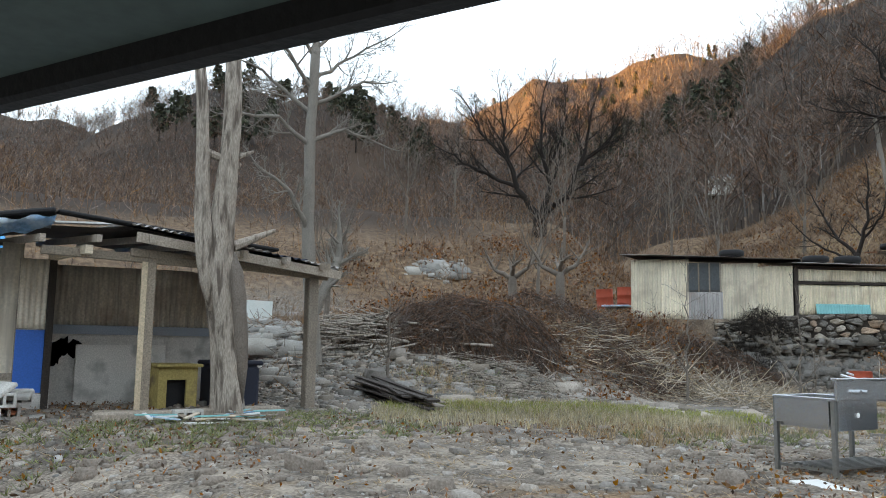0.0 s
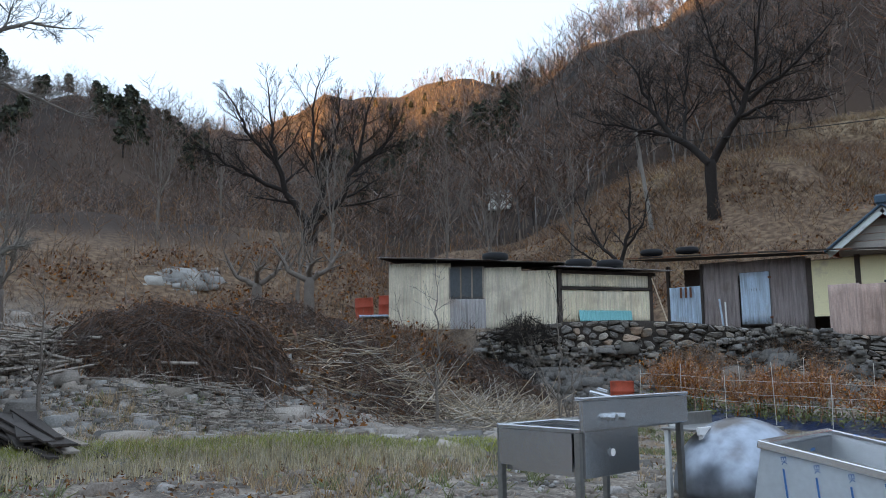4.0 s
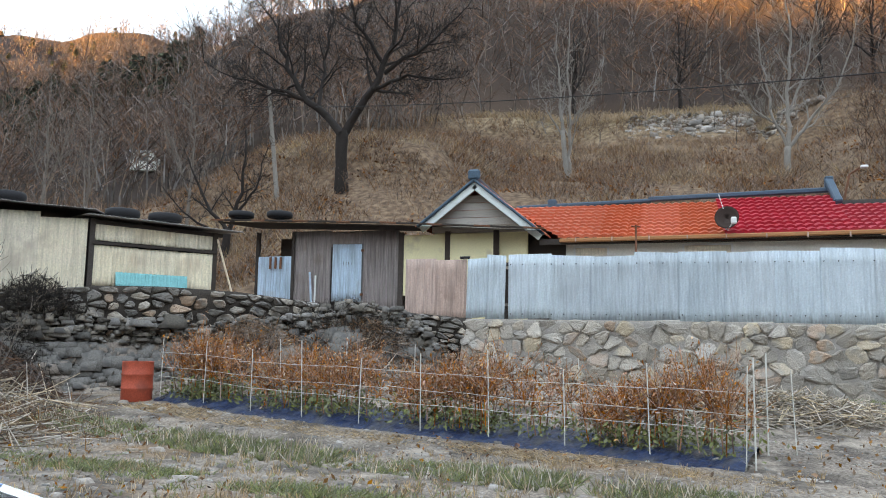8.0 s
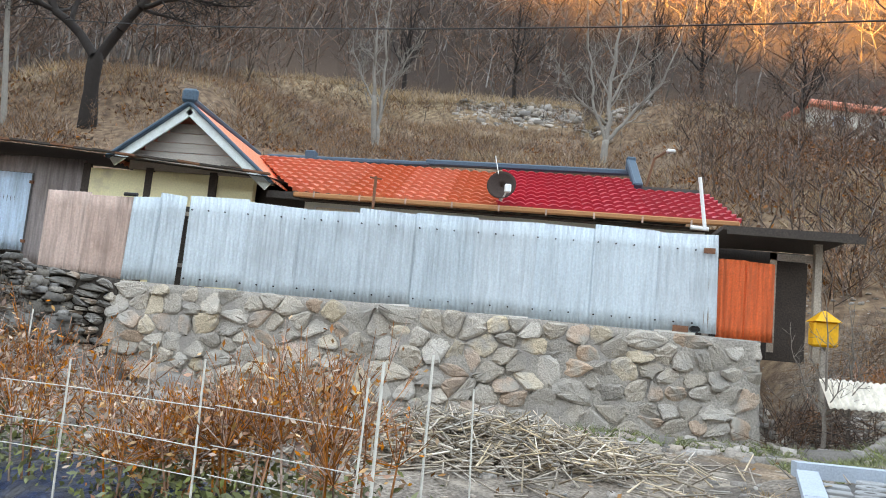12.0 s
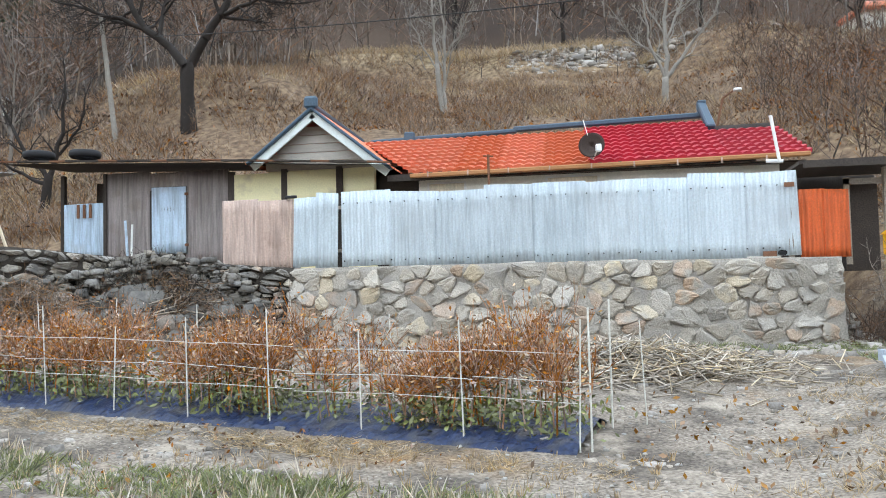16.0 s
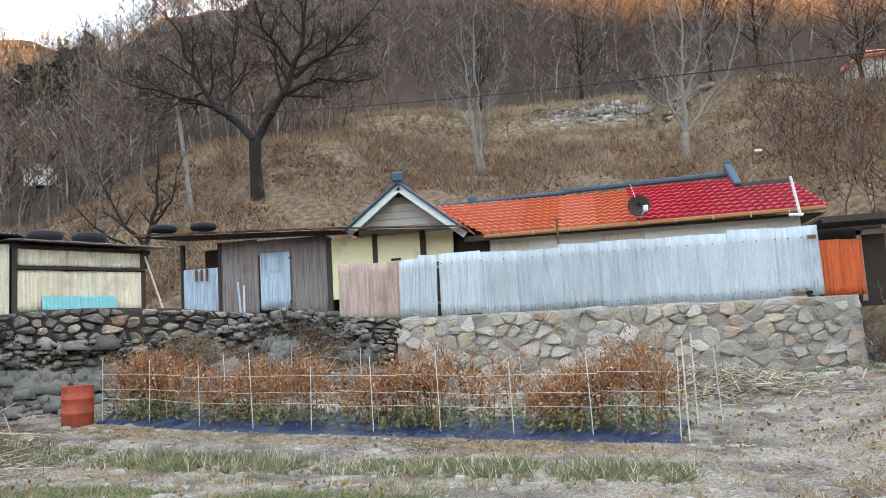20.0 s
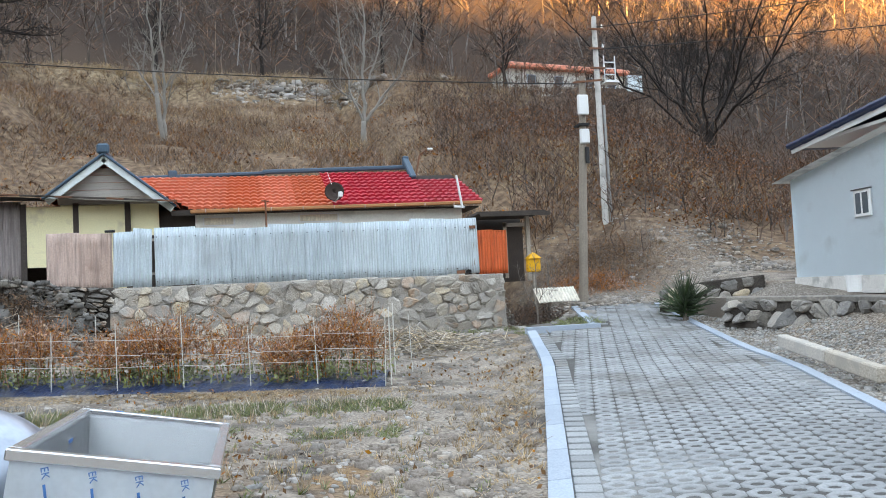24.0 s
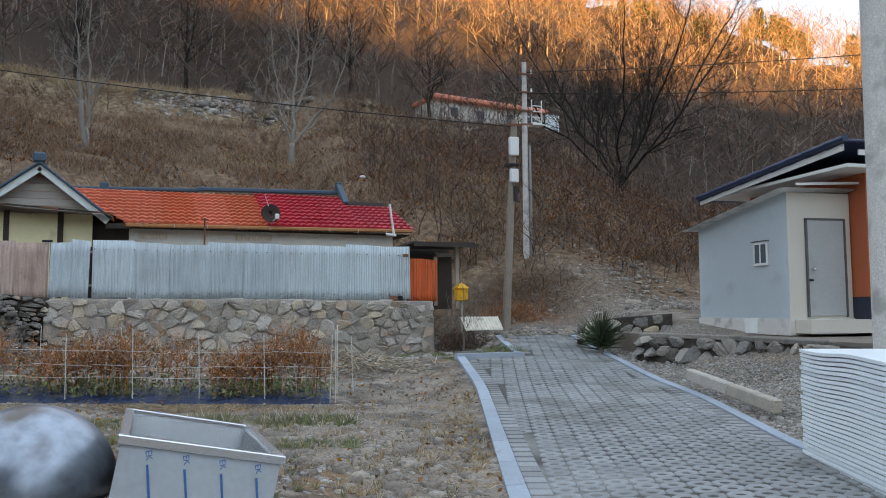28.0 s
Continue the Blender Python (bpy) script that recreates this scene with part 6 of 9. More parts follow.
for k in range(26):
    f = rnd.uniform(0, 1)
    z = 0.98 + 0.012 * k
    a = Vector((-8.6 + rnd.uniform(-0.3, 0.5), -3.35 + rnd.uniform(-0.35, 0.35), z + 0.12))
    b = Vector((-5.6 + rnd.uniform(-0.6, 0.4), -3.95 + rnd.uniform(-0.35, 0.35), z - 0.05))
    part("board", bmm(a, b, rnd.uniform(0.08, 0.2), 0.025), M[rnd.choice(("wood_and_shade_dark", "wood_and_shade_dark", "wood_grey"))], bp)
scr = thing("scrap_heap", "scraps of blue and white plastic and timber before the hut", "scrap heap")
for k in range(24):
    x, y, a, L = -5.75 + rnd.uniform(-0.45, 0.4), -7.6 + rnd.uniform(-0.9, 0.9), rnd.uniform(0, 3.1), rnd.uniform(0.25, 0.8)
    z = height(x, y) + 0.04 + rnd.uniform(0, 0.07)
    part("scrap", bmm((x, y, z), (x + L * math.cos(a), y + L * math.sin(a), z + rnd.uniform(-0.02, 0.04)), rnd.uniform(0.03, 0.1), 0.015), M[rnd.choice(("blue_tarp", "white_plastic", "wood_pale", "wood_grey", "teal"))], scr)

wb = thing("white_board", "white plastic board lying across a dark block", "board", at(1.15, -4.45, 0.86, -18))
part("board", bx(-0.42, 0.42, -0.16, 0.16, 0.0, 0.02, bevel=0.004, m=Matrix.Rotation(0.06, 4, "Y")), M["white_plastic"], wb)
part("block", bx(-0.30, 0.35, -0.10, 0.12, -0.25, -0.03, bevel=0.015), M["stone_dark"], wb, "dark stone block under it")

sill = single("sill_timber", bmm((-6.96, -8.63, 0.98), (-6.15, -6.18, 0.98), 0.20, 0.16, 0.02), M["wood_grey"], "heavy grey timber lying along the hut front", "timber")

# ---- lane: kerbs and interlocking blocks ----
lane = thing("lane", "lane of grey interlocking paving blocks between pale kerbs", "lane", kind="structure")


def kerb_run(f, y0, y1, w, side):
    n = int((y1 - y0) / 1.0)
    for k in range(n):
        a, b = y0 + (y1 - y0) * k / n + 0.005, y0 + (y1 - y0) * (k + 1) / n - 0.005
        bm = bmesh.new()
        xa, xb = float(f(a)), float(f(b))
        za, zb = float(np.interp(a, ROAD_Y, ROAD_Z)), float(np.interp(b, ROAD_Y, ROAD_Z))
        vs_ = []
        for x, y, z in ((xa, a, za), (xa + side * w, a, za), (xb + side * w, b, zb), (xb, b, zb)):
            vs_.append([bm.verts.new((x, y, z - 0.12)), bm.verts.new((x, y, z + 0.03))])
        bm.faces.new([v[1] for v in vs_])
        for p_, q2 in zip(vs_, vs_[1:] + vs_[:1]):
            bm.faces.new((p_[0], q2[0], q2[1], p_[1]))
        bmesh.ops.recalc_face_normals(bm, faces=bm.faces)
        part("kerb", bm, M["concrete_pale"], lane)


kerb_run(road_left, -11, 9.3, 0.20, -1)
kerb_run(road_left, 9.45, 12.8, 0.18, -1)
kerb_run(road_right, -11, 12.6, 0.18, 1)
part("kerb", bmm((8.4, 9.42, 1.11), (10.1, 9.42, 1.11), 0.16, 0.14), M["concrete_pale"], lane)


def apron_edge(x):
    return -10.48 + 0.217 * (x + 2.67)


bedA = bmesh.new()
ax = np.linspace(-14, 1.6, 40)
va = [bedA.verts.new((x, float(apron_edge(x)), 0.50 + 0.02)) for x in ax]
vb = [bedA.verts.new((x, -16.0, 0.46)) for x in ax]
for k in range(39):
    bedA.faces.new((va[k], vb[k], vb[k + 1], va[k + 1]))
part("bedding", bedA, M["grout"], lane)
for k in range(15):
    a, b = -13.4 + k, -12.42 + k
    part("kerb", bmm((a, float(apron_edge(a)) + 0.1, 0.50), (b, float(apron_edge(b)) + 0.1, 0.50), 0.2, 0.16), M["concrete_pale"], lane)


# ring blocks: eight-sided, each round a sand-filled eye, laid on a slant grid
GRID_A, GRID_B = np.array((0.260, -0.043)), np.array((0.095, 0.216))


def ring_block():
    """Points of one block: eye at the top, eye below, outer edge at the top, shoulder, foot."""
    c, e = 0.21, 0.485
    oct_ = np.array([(e, -c), (e, c), (c, e), (-c, e), (-e, c), (-e, -c), (-c, -e), (c, -e)])
    rows_ = ((0.40, -0.004), (0.37, -0.03), (0.92, 0.0), (1.0, -0.008), (1.0, -0.03))
    pts = []
    for f, z in rows_:
        q = oct_ * f
        if f < 0.5:
            ang = np.arctan2(oct_[:, 1], oct_[:, 0])
            q = np.c_[np.cos(ang), np.sin(ang)] * (0.235 if z > -0.01 else 0.215)
        pts.append(np.c_[q[:, :1] * GRID_A + q[:, 1:] * GRID_B, np.full(8, z)])
    faces = []
    for a, b in ((1, 0), (0, 2), (2, 3), (3, 4)):
        for k in range(8):
            k2 = (k + 1) % 8
            faces.append((a * 8 + k, b * 8 + k, b * 8 + k2, a * 8 + k2))
    return np.concatenate(pts), np.array(faces)[:, ::-1]


top3, ring_f = ring_block()
bed = bmesh.new()
ys = np.linspace(-11, 13.0, 49)
bl = [bed.verts.new((float(road_left(y)), y, float(np.interp(y, ROAD_Y, ROAD_Z)) - 0.012)) for y in ys]
brr = [bed.verts.new((float(road_right(y)), y, float(np.interp(y, ROAD_Y, ROAD_Z)) - 0.012)) for y in ys]
for k in range(len(ys) - 1):
    bed.faces.new((bl[k], brr[k], brr[k + 1], bl[k + 1]))
part("bedding", bed, M["grout"], lane, "dark sand in the joints")
prng = random.Random(11)
near_blocks = []
for iv in range(-100, 130):
    for iu in range(-90, 70):
        x, y = np.array((6.803, -1.537)) + iu * GRID_A + iv * GRID_B
        if not (-16.0 < y < 12.85 and -12.6 < x < 13.5):
            continue
        if road_left(y) + 0.25 < x < road_right(y) - 0.25 and y > -10.8:
            near_blocks.append((x, y, float(np.interp(y, ROAD_Y, ROAD_Z)) + prng.uniform(-0.003, 0.003), prng.uniform(-1, 1)))
        elif y < float(apron_edge(x)) - 0.16 and x < max(1.4, float(road_left(y)) - 0.4):
            near_blocks.append((x, y, 0.535, prng.uniform(-1, 1)))
near_blocks.sort(key=lambda b: (b[0] - 6.5) ** 2 + (b[1] - 1.0) ** 2)
PAVE_NEAR = near_blocks[:300]
PAVE_REST = near_blocks[300:]
paver_me = raw_mesh("paving_block", top3, ring_f, M["paver"])
allv = np.concatenate([top3 + (x, y, z) for x, y, z, t in PAVE_REST])
fq = ring_f[None] + (np.arange(len(PAVE_REST)) * len(top3))[:, None, None]
rest_me = raw_mesh("paving_blocks", allv, fq.reshape(-1, 4), M["paver"])
tagged(part("paving_blocks", rest_me, None, lane, "worn interlocking ring blocks"), kind="stuff")
edge_me = mesh_of(bx(-0.105, 0.105, -0.104, 0.104, -0.03, 0.0, bevel=0.006), "edge_block", M["paver"])
for f, side_ in ((road_left, 1), (road_right, -1)):
    for k in range(100):
        y = -10.6 + k * 0.232
        slant = math.atan2(float(f(y + 0.1)) - float(f(y - 0.1)), 0.2)
        if abs(y - 9.33) < 0.3 and side_ > 0:
            continue
        o = new("edge_block", edge_me)
        o.parent = lane
        o.matrix_basis = Matrix.Translation((float(f(y)) + side_ * 0.125, y, float(np.interp(y, ROAD_Y, ROAD_Z)) + 0.007 + prng.uniform(-0.002, 0.002))) @ Matrix.Rotation(-slant, 4, "Z")

# ---- garden bed: mulch film, stakes, strings, dried plants ----
GA, GB = Vector((-4.75, 8.55, 0.60)), Vector((4.75, 6.05, 0.57))
gdir = (GB - GA).normalized()
gper = Vector((-gdir.y, gdir.x, 0))
glen = (GB - GA).length
film = thing("mulch_film", "wrinkled dark blue plastic mulch film along the bed", "mulch film")
FILM_W = [-0.12, -0.07, -0.02, 0.03, 0.09, 0.16, 0.25, 0.4, 0.6, 0.8, 1.0, 1.1, 1.2]
FILM_H = [-0.03, 0.015, 0.04, 0.055, 0.07, 0.085, 0.095, 0.10, 0.10, 0.095, 0.07, 0.03, -0.03]
for k in range(6):
    fb, fr = bmesh.new(), []
    for i in range(k * 40, k * 40 + 41):
        u = glen * i / 240
        c = GA + gdir * u
        rowv = []
        for w, h in zip(FILM_W, FILM_H):
            wob = 0.05 * noise.noise(Vector((u * 1.3, 0, 5))) + 0.02 * noise.noise(Vector((u * 7, w * 3, 1)))
            q = c + gper * (w + (wob if w < 0.2 else 0))
            rowv.append(fb.verts.new((q.x, q.y, height(q.x, q.y) + h + (0.045 * noise.noise(Vector((u * 4.5, w * 6, 2))) + 0.02 * noise.noise(Vector((u * 13, w * 11, 7)))) * (1 if h > 0 else 0))))
        fr.append(rowv)
    for a, b in zip(fr, fr[1:]):
        for j in range(len(FILM_W) - 1):
            fb.faces.new((a[j], b[j], b[j + 1], a[j + 1]))
    part("film_length", fb, M["blue_film"], film)
stk = bmesh.new()
rnd = random.Random(9)
stakes = []
for row, (w, n) in enumerate(((0.02, 10), (1.15, 8))):
    for k in range(n):
        p = GA + gdir * glen * (k + (0.02 if row == 0 else 0.3)) / (n - 0.98) + gper * w
        if row == 0 or k < n:
            stakes.append((p, height(p.x, p.y), rnd.uniform(1.0, 1.25)))

for q2, z, h in stakes:
    t = thing("garden_stake", "thin pale garden stake at the dried plants", "stake", at(q2.x, q2.y, z), "garden stakes")
    part("stake", cy((0, 0, -0.1), (rnd.uniform(-0.05, 0.05), rnd.uniform(-0.03, 0.03), h), 0.008, 0.007, 6), M["twine"], t)
for q2 in (GB + gper * 0.05, GB + gper * 0.9):
    t = thing("garden_stake", "thin pale garden stake at the end of the bed", "stake", at(q2.x + 0.1, q2.y, height(q2.x, q2.y)), "garden stakes")
    part("stake", cy((0, 0, -0.1), (0, 0, 1.25), 0.011, 0.010, 6), M["twine"], t)
for h in (0.42, 0.60, 0.85):
    s_ = thing("string_line", "white twine strung along the garden stakes", "string")
    for a, b in zip(range(0, 10), range(1, 11)):
        p, q2 = GA + gdir * glen * a / 10, GA + gdir * glen * b / 10
        part("string", cy((p.x, p.y, height(p.x, p.y) + h + rnd.uniform(-0.03, 0.03)), (q2.x, q2.y, height(q2.x, q2.y) + h), 0.0035, n=5), M["twine"], s_)


def scatter_sticks(fn, n, seed):
    """Arrays of sticks: fn(rng, k) gives lists of (p0, p1, r0, r1)."""
    rng = np.random.default_rng(seed)
    out = []
    for k in range(n):
        out += fn(rng, k)
    a = np.array([[*o[0], *o[1], o[2], o[3]] for o in out])
    return a[:, :3], a[:, 3:6], a[:, 6], a[:, 7]


def stuff(name, mesh_, label, category=""):
    return tagged(part(name, mesh_, None), label, category, kind="stuff")


def leaves_mesh(name, centres, size, mat, seed=1, flat=0.4):
    """Small bent leaf quads at the given centres."""
    rng = np.random.default_rng(seed)
    n = len(centres)
    a = rng.normal(size=(n, 3))
    a /= np.linalg.norm(a, axis=1, keepdims=True)
    b = np.cross(a, rng.normal(size=(n, 3)))
    b /= np.linalg.norm(b, axis=1, keepdims=True)
    s = (size * rng.uniform(0.5, 1.4, n))[:, None]
    c = np.asarray(centres)
    v = np.stack([c - a * s, c + b * s * flat, c + a * s, c - b * s * flat], 1).reshape(-1, 3)
    f = np.arange(4 * n).reshape(-1, 4)
    return raw_mesh(name, v, f, mat)


rng = np.random.default_rng(3)
pl_sticks, leaf_c, green_c = [], [], []
for k in range(235):
    u, w = rng.uniform(0.1, glen - 0.1), rng.choice((0.3, 0.85)) + rng.normal() * 0.07
    if math.sin(u * 2.4) + 0.6 * math.sin(u * 5.3 + 1) < -0.6 and rng.uniform() < 0.8:
        continue
    p = GA + gdir * u + gper * w
    z = height(p.x, p.y) + 0.15
    h = rng.uniform(0.6, 1.08) * (0.85 + 0.2 * math.sin(u * 2.2))
    top = np.array([p.x + rng.uniform(-0.1, 0.1), p.y + rng.uniform(-0.1, 0.1), z + h * 0.45])
    base = np.array([p.x, p.y, z - 0.2])
    pl_sticks.append((base, top, 0.011, 0.008))
    for b in range(13):
        d = rng.normal(size=3) * (0.17, 0.15, 0.10) + (0, 0, h * rng.uniform(0.08, 0.50))
        q2 = top + d
        pl_sticks.append((top + d * 0.05 * rng.uniform(), q2, 0.005, 0.003))
        for c in range(2):
            d2 = rng.normal(size=3) * 0.08 + (0, 0, 0.08)
            pl_sticks.append((q2 - d * 0.3, q2 + d2, 0.003, 0.002))
            for m_ in range(3):
                leaf_c.append(q2 + d2 * rng.uniform(-0.8, 1.2) + rng.normal(size=3) * 0.04 - (0, 0, 0.05 * m_))
    for c in range(30):
        green_c.append((p.x + rng.normal() * 0.2, p.y + rng.normal() * 0.12, z - 0.08 + abs(rng.normal()) * 0.16))
a = np.array([[*o[0], *o[1], o[2], o[3]] for o in pl_sticks])
stuff("pepper_stems", sticks_mesh("stems", a[:, :3], a[:, 3:6], a[:, 6], a[:, 7], M["rustplant"]), "dried rust-brown pepper plants in a row", "dried plants")
leaf_c = np.array(leaf_c)
stuff("pepper_leaves", leaves_mesh("leaves", leaf_c[::2], 0.028, M["rustplant"], 4), "shrivelled rust-brown leaves on the dried plants", "dried leaves")
stuff("pepper_leaves", leaves_mesh("leaves", leaf_c[1::2], 0.026, M["tan_leaf"], 44), "shrivelled tan leaves on the dried plants", "dried leaves")
stuff("bed_weeds", leaves_mesh("weeds", np.array(green_c), 0.042, M["greenplant"], 5), "low green weeds in the bed", "weeds")


STX, STY = 5.4, 9.6

# ---- heaps of cut stalks, brush and grass ----
def heap(cx, cy_, rx, ry, h, n, L, r, mat, name, label, seed, flat=0.35, z0=None, upright=0.0):
    rng = np.random.default_rng(seed)
    x, y = cx + rng.normal(size=n) * rx * 0.5, cy_ + rng.normal(size=n) * ry * 0.5
    e = np.exp(-((x - cx) / rx) ** 2 - ((y - cy_) / ry) ** 2)
    gzz = land(x, y) if z0 is None else np.full(n, z0)
    z = gzz + rng.uniform(0, 1, n) * h * e
    a = rng.uniform(0, 2 * np.pi, n)
    t = rng.normal(size=n) * flat + upright
    d = np.stack([np.cos(a) * np.cos(t), np.sin(a) * np.cos(t), np.abs(np.sin(t))], 1) * (L * rng.uniform(0.4, 1.2, n))[:, None]
    c = np.stack([x, y, z], 1)
    p0, p1 = c - d * (0.5 if upright == 0 else 0.0), c + d * (0.5 if upright == 0 else 1.0)
    p0[:, 2] = np.maximum(p0[:, 2], land(p0[:, 0], p0[:, 1]) + 0.01)
    p1[:, 2] = np.maximum(p1[:, 2], land(p1[:, 0], p1[:, 1]) + 0.01)
    return stuff(name, sticks_mesh(name, p0, p1, r, r * 0.5, mat), label, "brushwood")


heap(STX, STY, 1.9, 0.9, 0.42, 1500, 0.45, 0.012, M["straw"], "stalk_heap", "heap of pale cut stalks on the field edge", 21, 0.35)
heap(STX - 0.1, STY + 0.1, 2.0, 1.0, 0.36, 1200, 0.45, 0.013, M["wood_grey"], "stalk_heap", "grey-brown stalks in the heap on the field edge", 211, 0.35)
heap(-6.3, 4.4, 2.2, 1.5, 0.5, 520, 1.4, 0.012, M["straw"], "stalk_heap", "heap of grey-brown cut branches on the bank", 22, 0.3)
heap(-7.2, 6.6, 1.8, 1.4, 0.4, 300, 1.2, 0.012, M["straw"], "stalk_heap", "leaning pale stalks below the shed", 23, 0.5)


def tangle(cx, cy_, rx, ry, turn, h, n, L, r, mat, label, seed):
    """A mound of arching dead vines: each one a run of short pieces over the mound's back."""
    rng = np.random.default_rng(seed)
    c, sn = math.cos(radians(turn)), math.sin(radians(turn))
    p0, p1 = [], []

    def over(u, v, f):
        x, y = cx + u * rx * c - v * ry * sn, cy_ + u * rx * sn + v * ry * c
        lump = 0.75 + 0.25 * np.sin(u * 4.1 + seed) * np.cos(v * 3.3) + 0.15 * np.sin(u * 9 + v * 7)
        return np.stack([x, y, land(x, y) + h * np.sqrt(np.clip(1 - u * u - v * v, 0, 1)) * f * lump], 1)

    a, q = rng.uniform(0, 6.28, n), np.sqrt(rng.uniform(0, 0.95, n))
    u, v, f = q * np.cos(a), q * np.sin(a), rng.uniform(0.25, 1.12, n)
    w = rng.uniform(0, 6.28, n)
    prev = over(u, v, f)
    for k in range(3):
        w = w + rng.normal(size=n) * 0.7
        u, v = u + np.cos(w) * L / 3 / rx, v + np.sin(w) * L / 3 / ry
        f = f + rng.normal(size=n) * 0.10
        nxt = over(u, v, f)
        p0.append(prev)
        p1.append(nxt)
        prev = nxt
    p0, p1 = np.concatenate(p0), np.concatenate(p1)
    return stuff("bramble", sticks_mesh("bramble", p0, p1, r, r * 0.6, mat), label, "brambles")


tangle(-9.9, 0.1, 2.3, 1.3, 52, 0.85, 3200, 0.9, 0.007, M["vine"], "dark brown bramble mound on the bank", 24)
tangle(-10.6, 3.6, 2.4, 1.6, 50, 0.75, 2200, 0.9, 0.008, M["vine"], "dark brown dead vines on the bank", 241)
tangle(-7.9, 3.9, 1.8, 1.2, 40, 0.6, 1500, 0.8, 0.007, M["vine"], "brown dead vines below the shed", 242)
tangle(-8.0, 7.3, 1.6, 1.0, 40, 0.7, 1600, 0.8, 0.007, M["vine"], "brown dead vines at the shed foot", 243)
heap(-9.0, 3.6, 2.6, 1.6, 0.5, 500, 1.3, 0.010, M["straw"], "stalk_heap", "strewn pale branches on the bank", 25, 0.25)
heap(-9.6, 2.6, 3.2, 2.6, 0.6, 2200, 0.6, 0.005, M["brush"], "brush", "brown brush on the bank", 26, 0.9)
heap(-10.2, 5.6, 2.6, 1.6, 0.5, 1800, 0.55, 0.005, M["brush"], "brush", "brown brush below the shed", 27, 0.9)
heap(-11.8, -1.6, 1.8, 1.2, 0.6, 150, 2.0, 0.035, M["dead_wood"], "timber_heap", "heap of weathered timbers behind the hut", 28, 0.1)
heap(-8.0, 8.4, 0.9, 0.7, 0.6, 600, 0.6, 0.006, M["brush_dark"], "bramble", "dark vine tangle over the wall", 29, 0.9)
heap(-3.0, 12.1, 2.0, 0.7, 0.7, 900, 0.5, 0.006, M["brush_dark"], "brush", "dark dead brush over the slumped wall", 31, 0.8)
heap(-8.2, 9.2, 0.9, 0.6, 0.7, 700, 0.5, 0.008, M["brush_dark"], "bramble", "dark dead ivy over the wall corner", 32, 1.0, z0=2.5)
heap(-12.5, 2.0, 4.0, 3.0, 0.6, 3200, 0.6, 0.006, M["brush"], "brush", "russet dead brush on the bank", 33, 0.9)
heap(-17.0, 8.0, 5.0, 4.0, 0.7, 3200, 0.7, 0.008, M["brush"], "brush", "russet dead brush up the bank", 34, 0.9)
heap(-7.0, 5.4, 2.6, 1.6, 0.35, 3800, 0.5, 0.006, M["brush"], "brush", "russet dead brush under the shed", 35, 0.8)
heap(-8.6, 7.0, 2.4, 1.2, 0.45, 3200, 0.5, 0.006, M["brush"], "brush", "russet brush at the shed foot", 36, 0.9)
heap(-5.9, 4.6, 1.5, 1.0, 0.3, 260, 1.1, 0.010, M["straw"], "stalk_heap", "pale cut stalks leaning on the bank", 37, 0.35, upright=0.35)
heap(-7.6, 4.9, 1.8, 1.0, 0.3, 240, 1.0, 0.009, M["straw"], "stalk_heap", "bundle of pale stalks on the bank", 38, 0.35, upright=0.3)
heap(-5.4, 3.0, 1.6, 0.8, 0.2, 320, 1.3, 0.010, M["wood_grey"], "driftwood", "grey branches strewn under the stalks", 39, 0.15)
heap(-4.6, 11.4, 1.5, 0.5, 0.9, 1500, 0.5, 0.005, M["brush"], "brush", "brown dead vines hanging on the dry wall", 51, 0.9, z0=1.5)
heap(-2.2, 12.0, 1.6, 0.5, 0.5, 1300, 0.45, 0.005, M["brush"], "brush", "brown litter and twigs on the slumped wall", 52, 0.7)
heap(-1.4, 11.7, 1.2, 0.5, 0.3, 60, 1.0, 0.014, M["wood_grey"], "driftwood", "grey branches on the slumped wall", 53, 0.4)
heap(13.5, 16.5, 2.4, 1.4, 0.7, 2600, 0.6, 0.006, M["brush"], "brush", "russet dry grass by the power poles", 54, 1.0)
heap(-8.0, -0.2, 2.5, 1.8, 0.15, 260, 1.2, 0.014, M["dead_wood"], "driftwood", "loose broken sticks on the ground", 30, 0.1)


def ribbons_mesh(name, p0, p1, r0, r1, mat, seed):
    """Far twigs: one tapered blade each, turned at random."""
    d = p1 - p0
    d /= np.linalg.norm(d, axis=1, keepdims=True) + 1e-9
    u = np.cross(d, np.random.default_rng(seed).normal(size=d.shape))
    u /= np.linalg.norm(u, axis=1, keepdims=True) + 1e-9
    v = np.stack([p0 - u * r0[:, None], p0 + u * r0[:, None], p1 + u * r1[:, None], p1 - u * r1[:, None]], 1).reshape(-1, 3)
    return raw_mesh(name, v, np.arange(len(v)).reshape(-1, 4), mat)


def tufts(name, label, n, area, h, r, mat, seed, blades=7, spread=0.35, flat=False):
    rng = np.random.default_rng(seed)
    xy = area(rng, n)
    n = len(xy)
    z = land(xy[:, 0], xy[:, 1])
    tall = np.repeat(0.65 + 0.5 * np.abs(np.sin(xy[:, 0] * 0.8 + np.sin(xy[:, 1]))), blades)
    b = np.repeat(np.c_[xy, z - 0.02], blades, 0)
    b[:, :2] += rng.normal(size=(len(b), 2)) * h * 0.15
    d = np.c_[rng.normal(size=(len(b), 2)) * spread, np.ones(len(b))] * (h * tall * rng.uniform(0.5, 1.3, len(b)))[:, None]
    if flat:
        return stuff(name, ribbons_mesh(name, b, b + d, np.full(len(b), r), np.full(len(b), r * 0.3), mat, seed), label, "grass")
    return stuff(name, sticks_mesh(name, b, b + d, r, r * 0.2, mat), label, "grass")


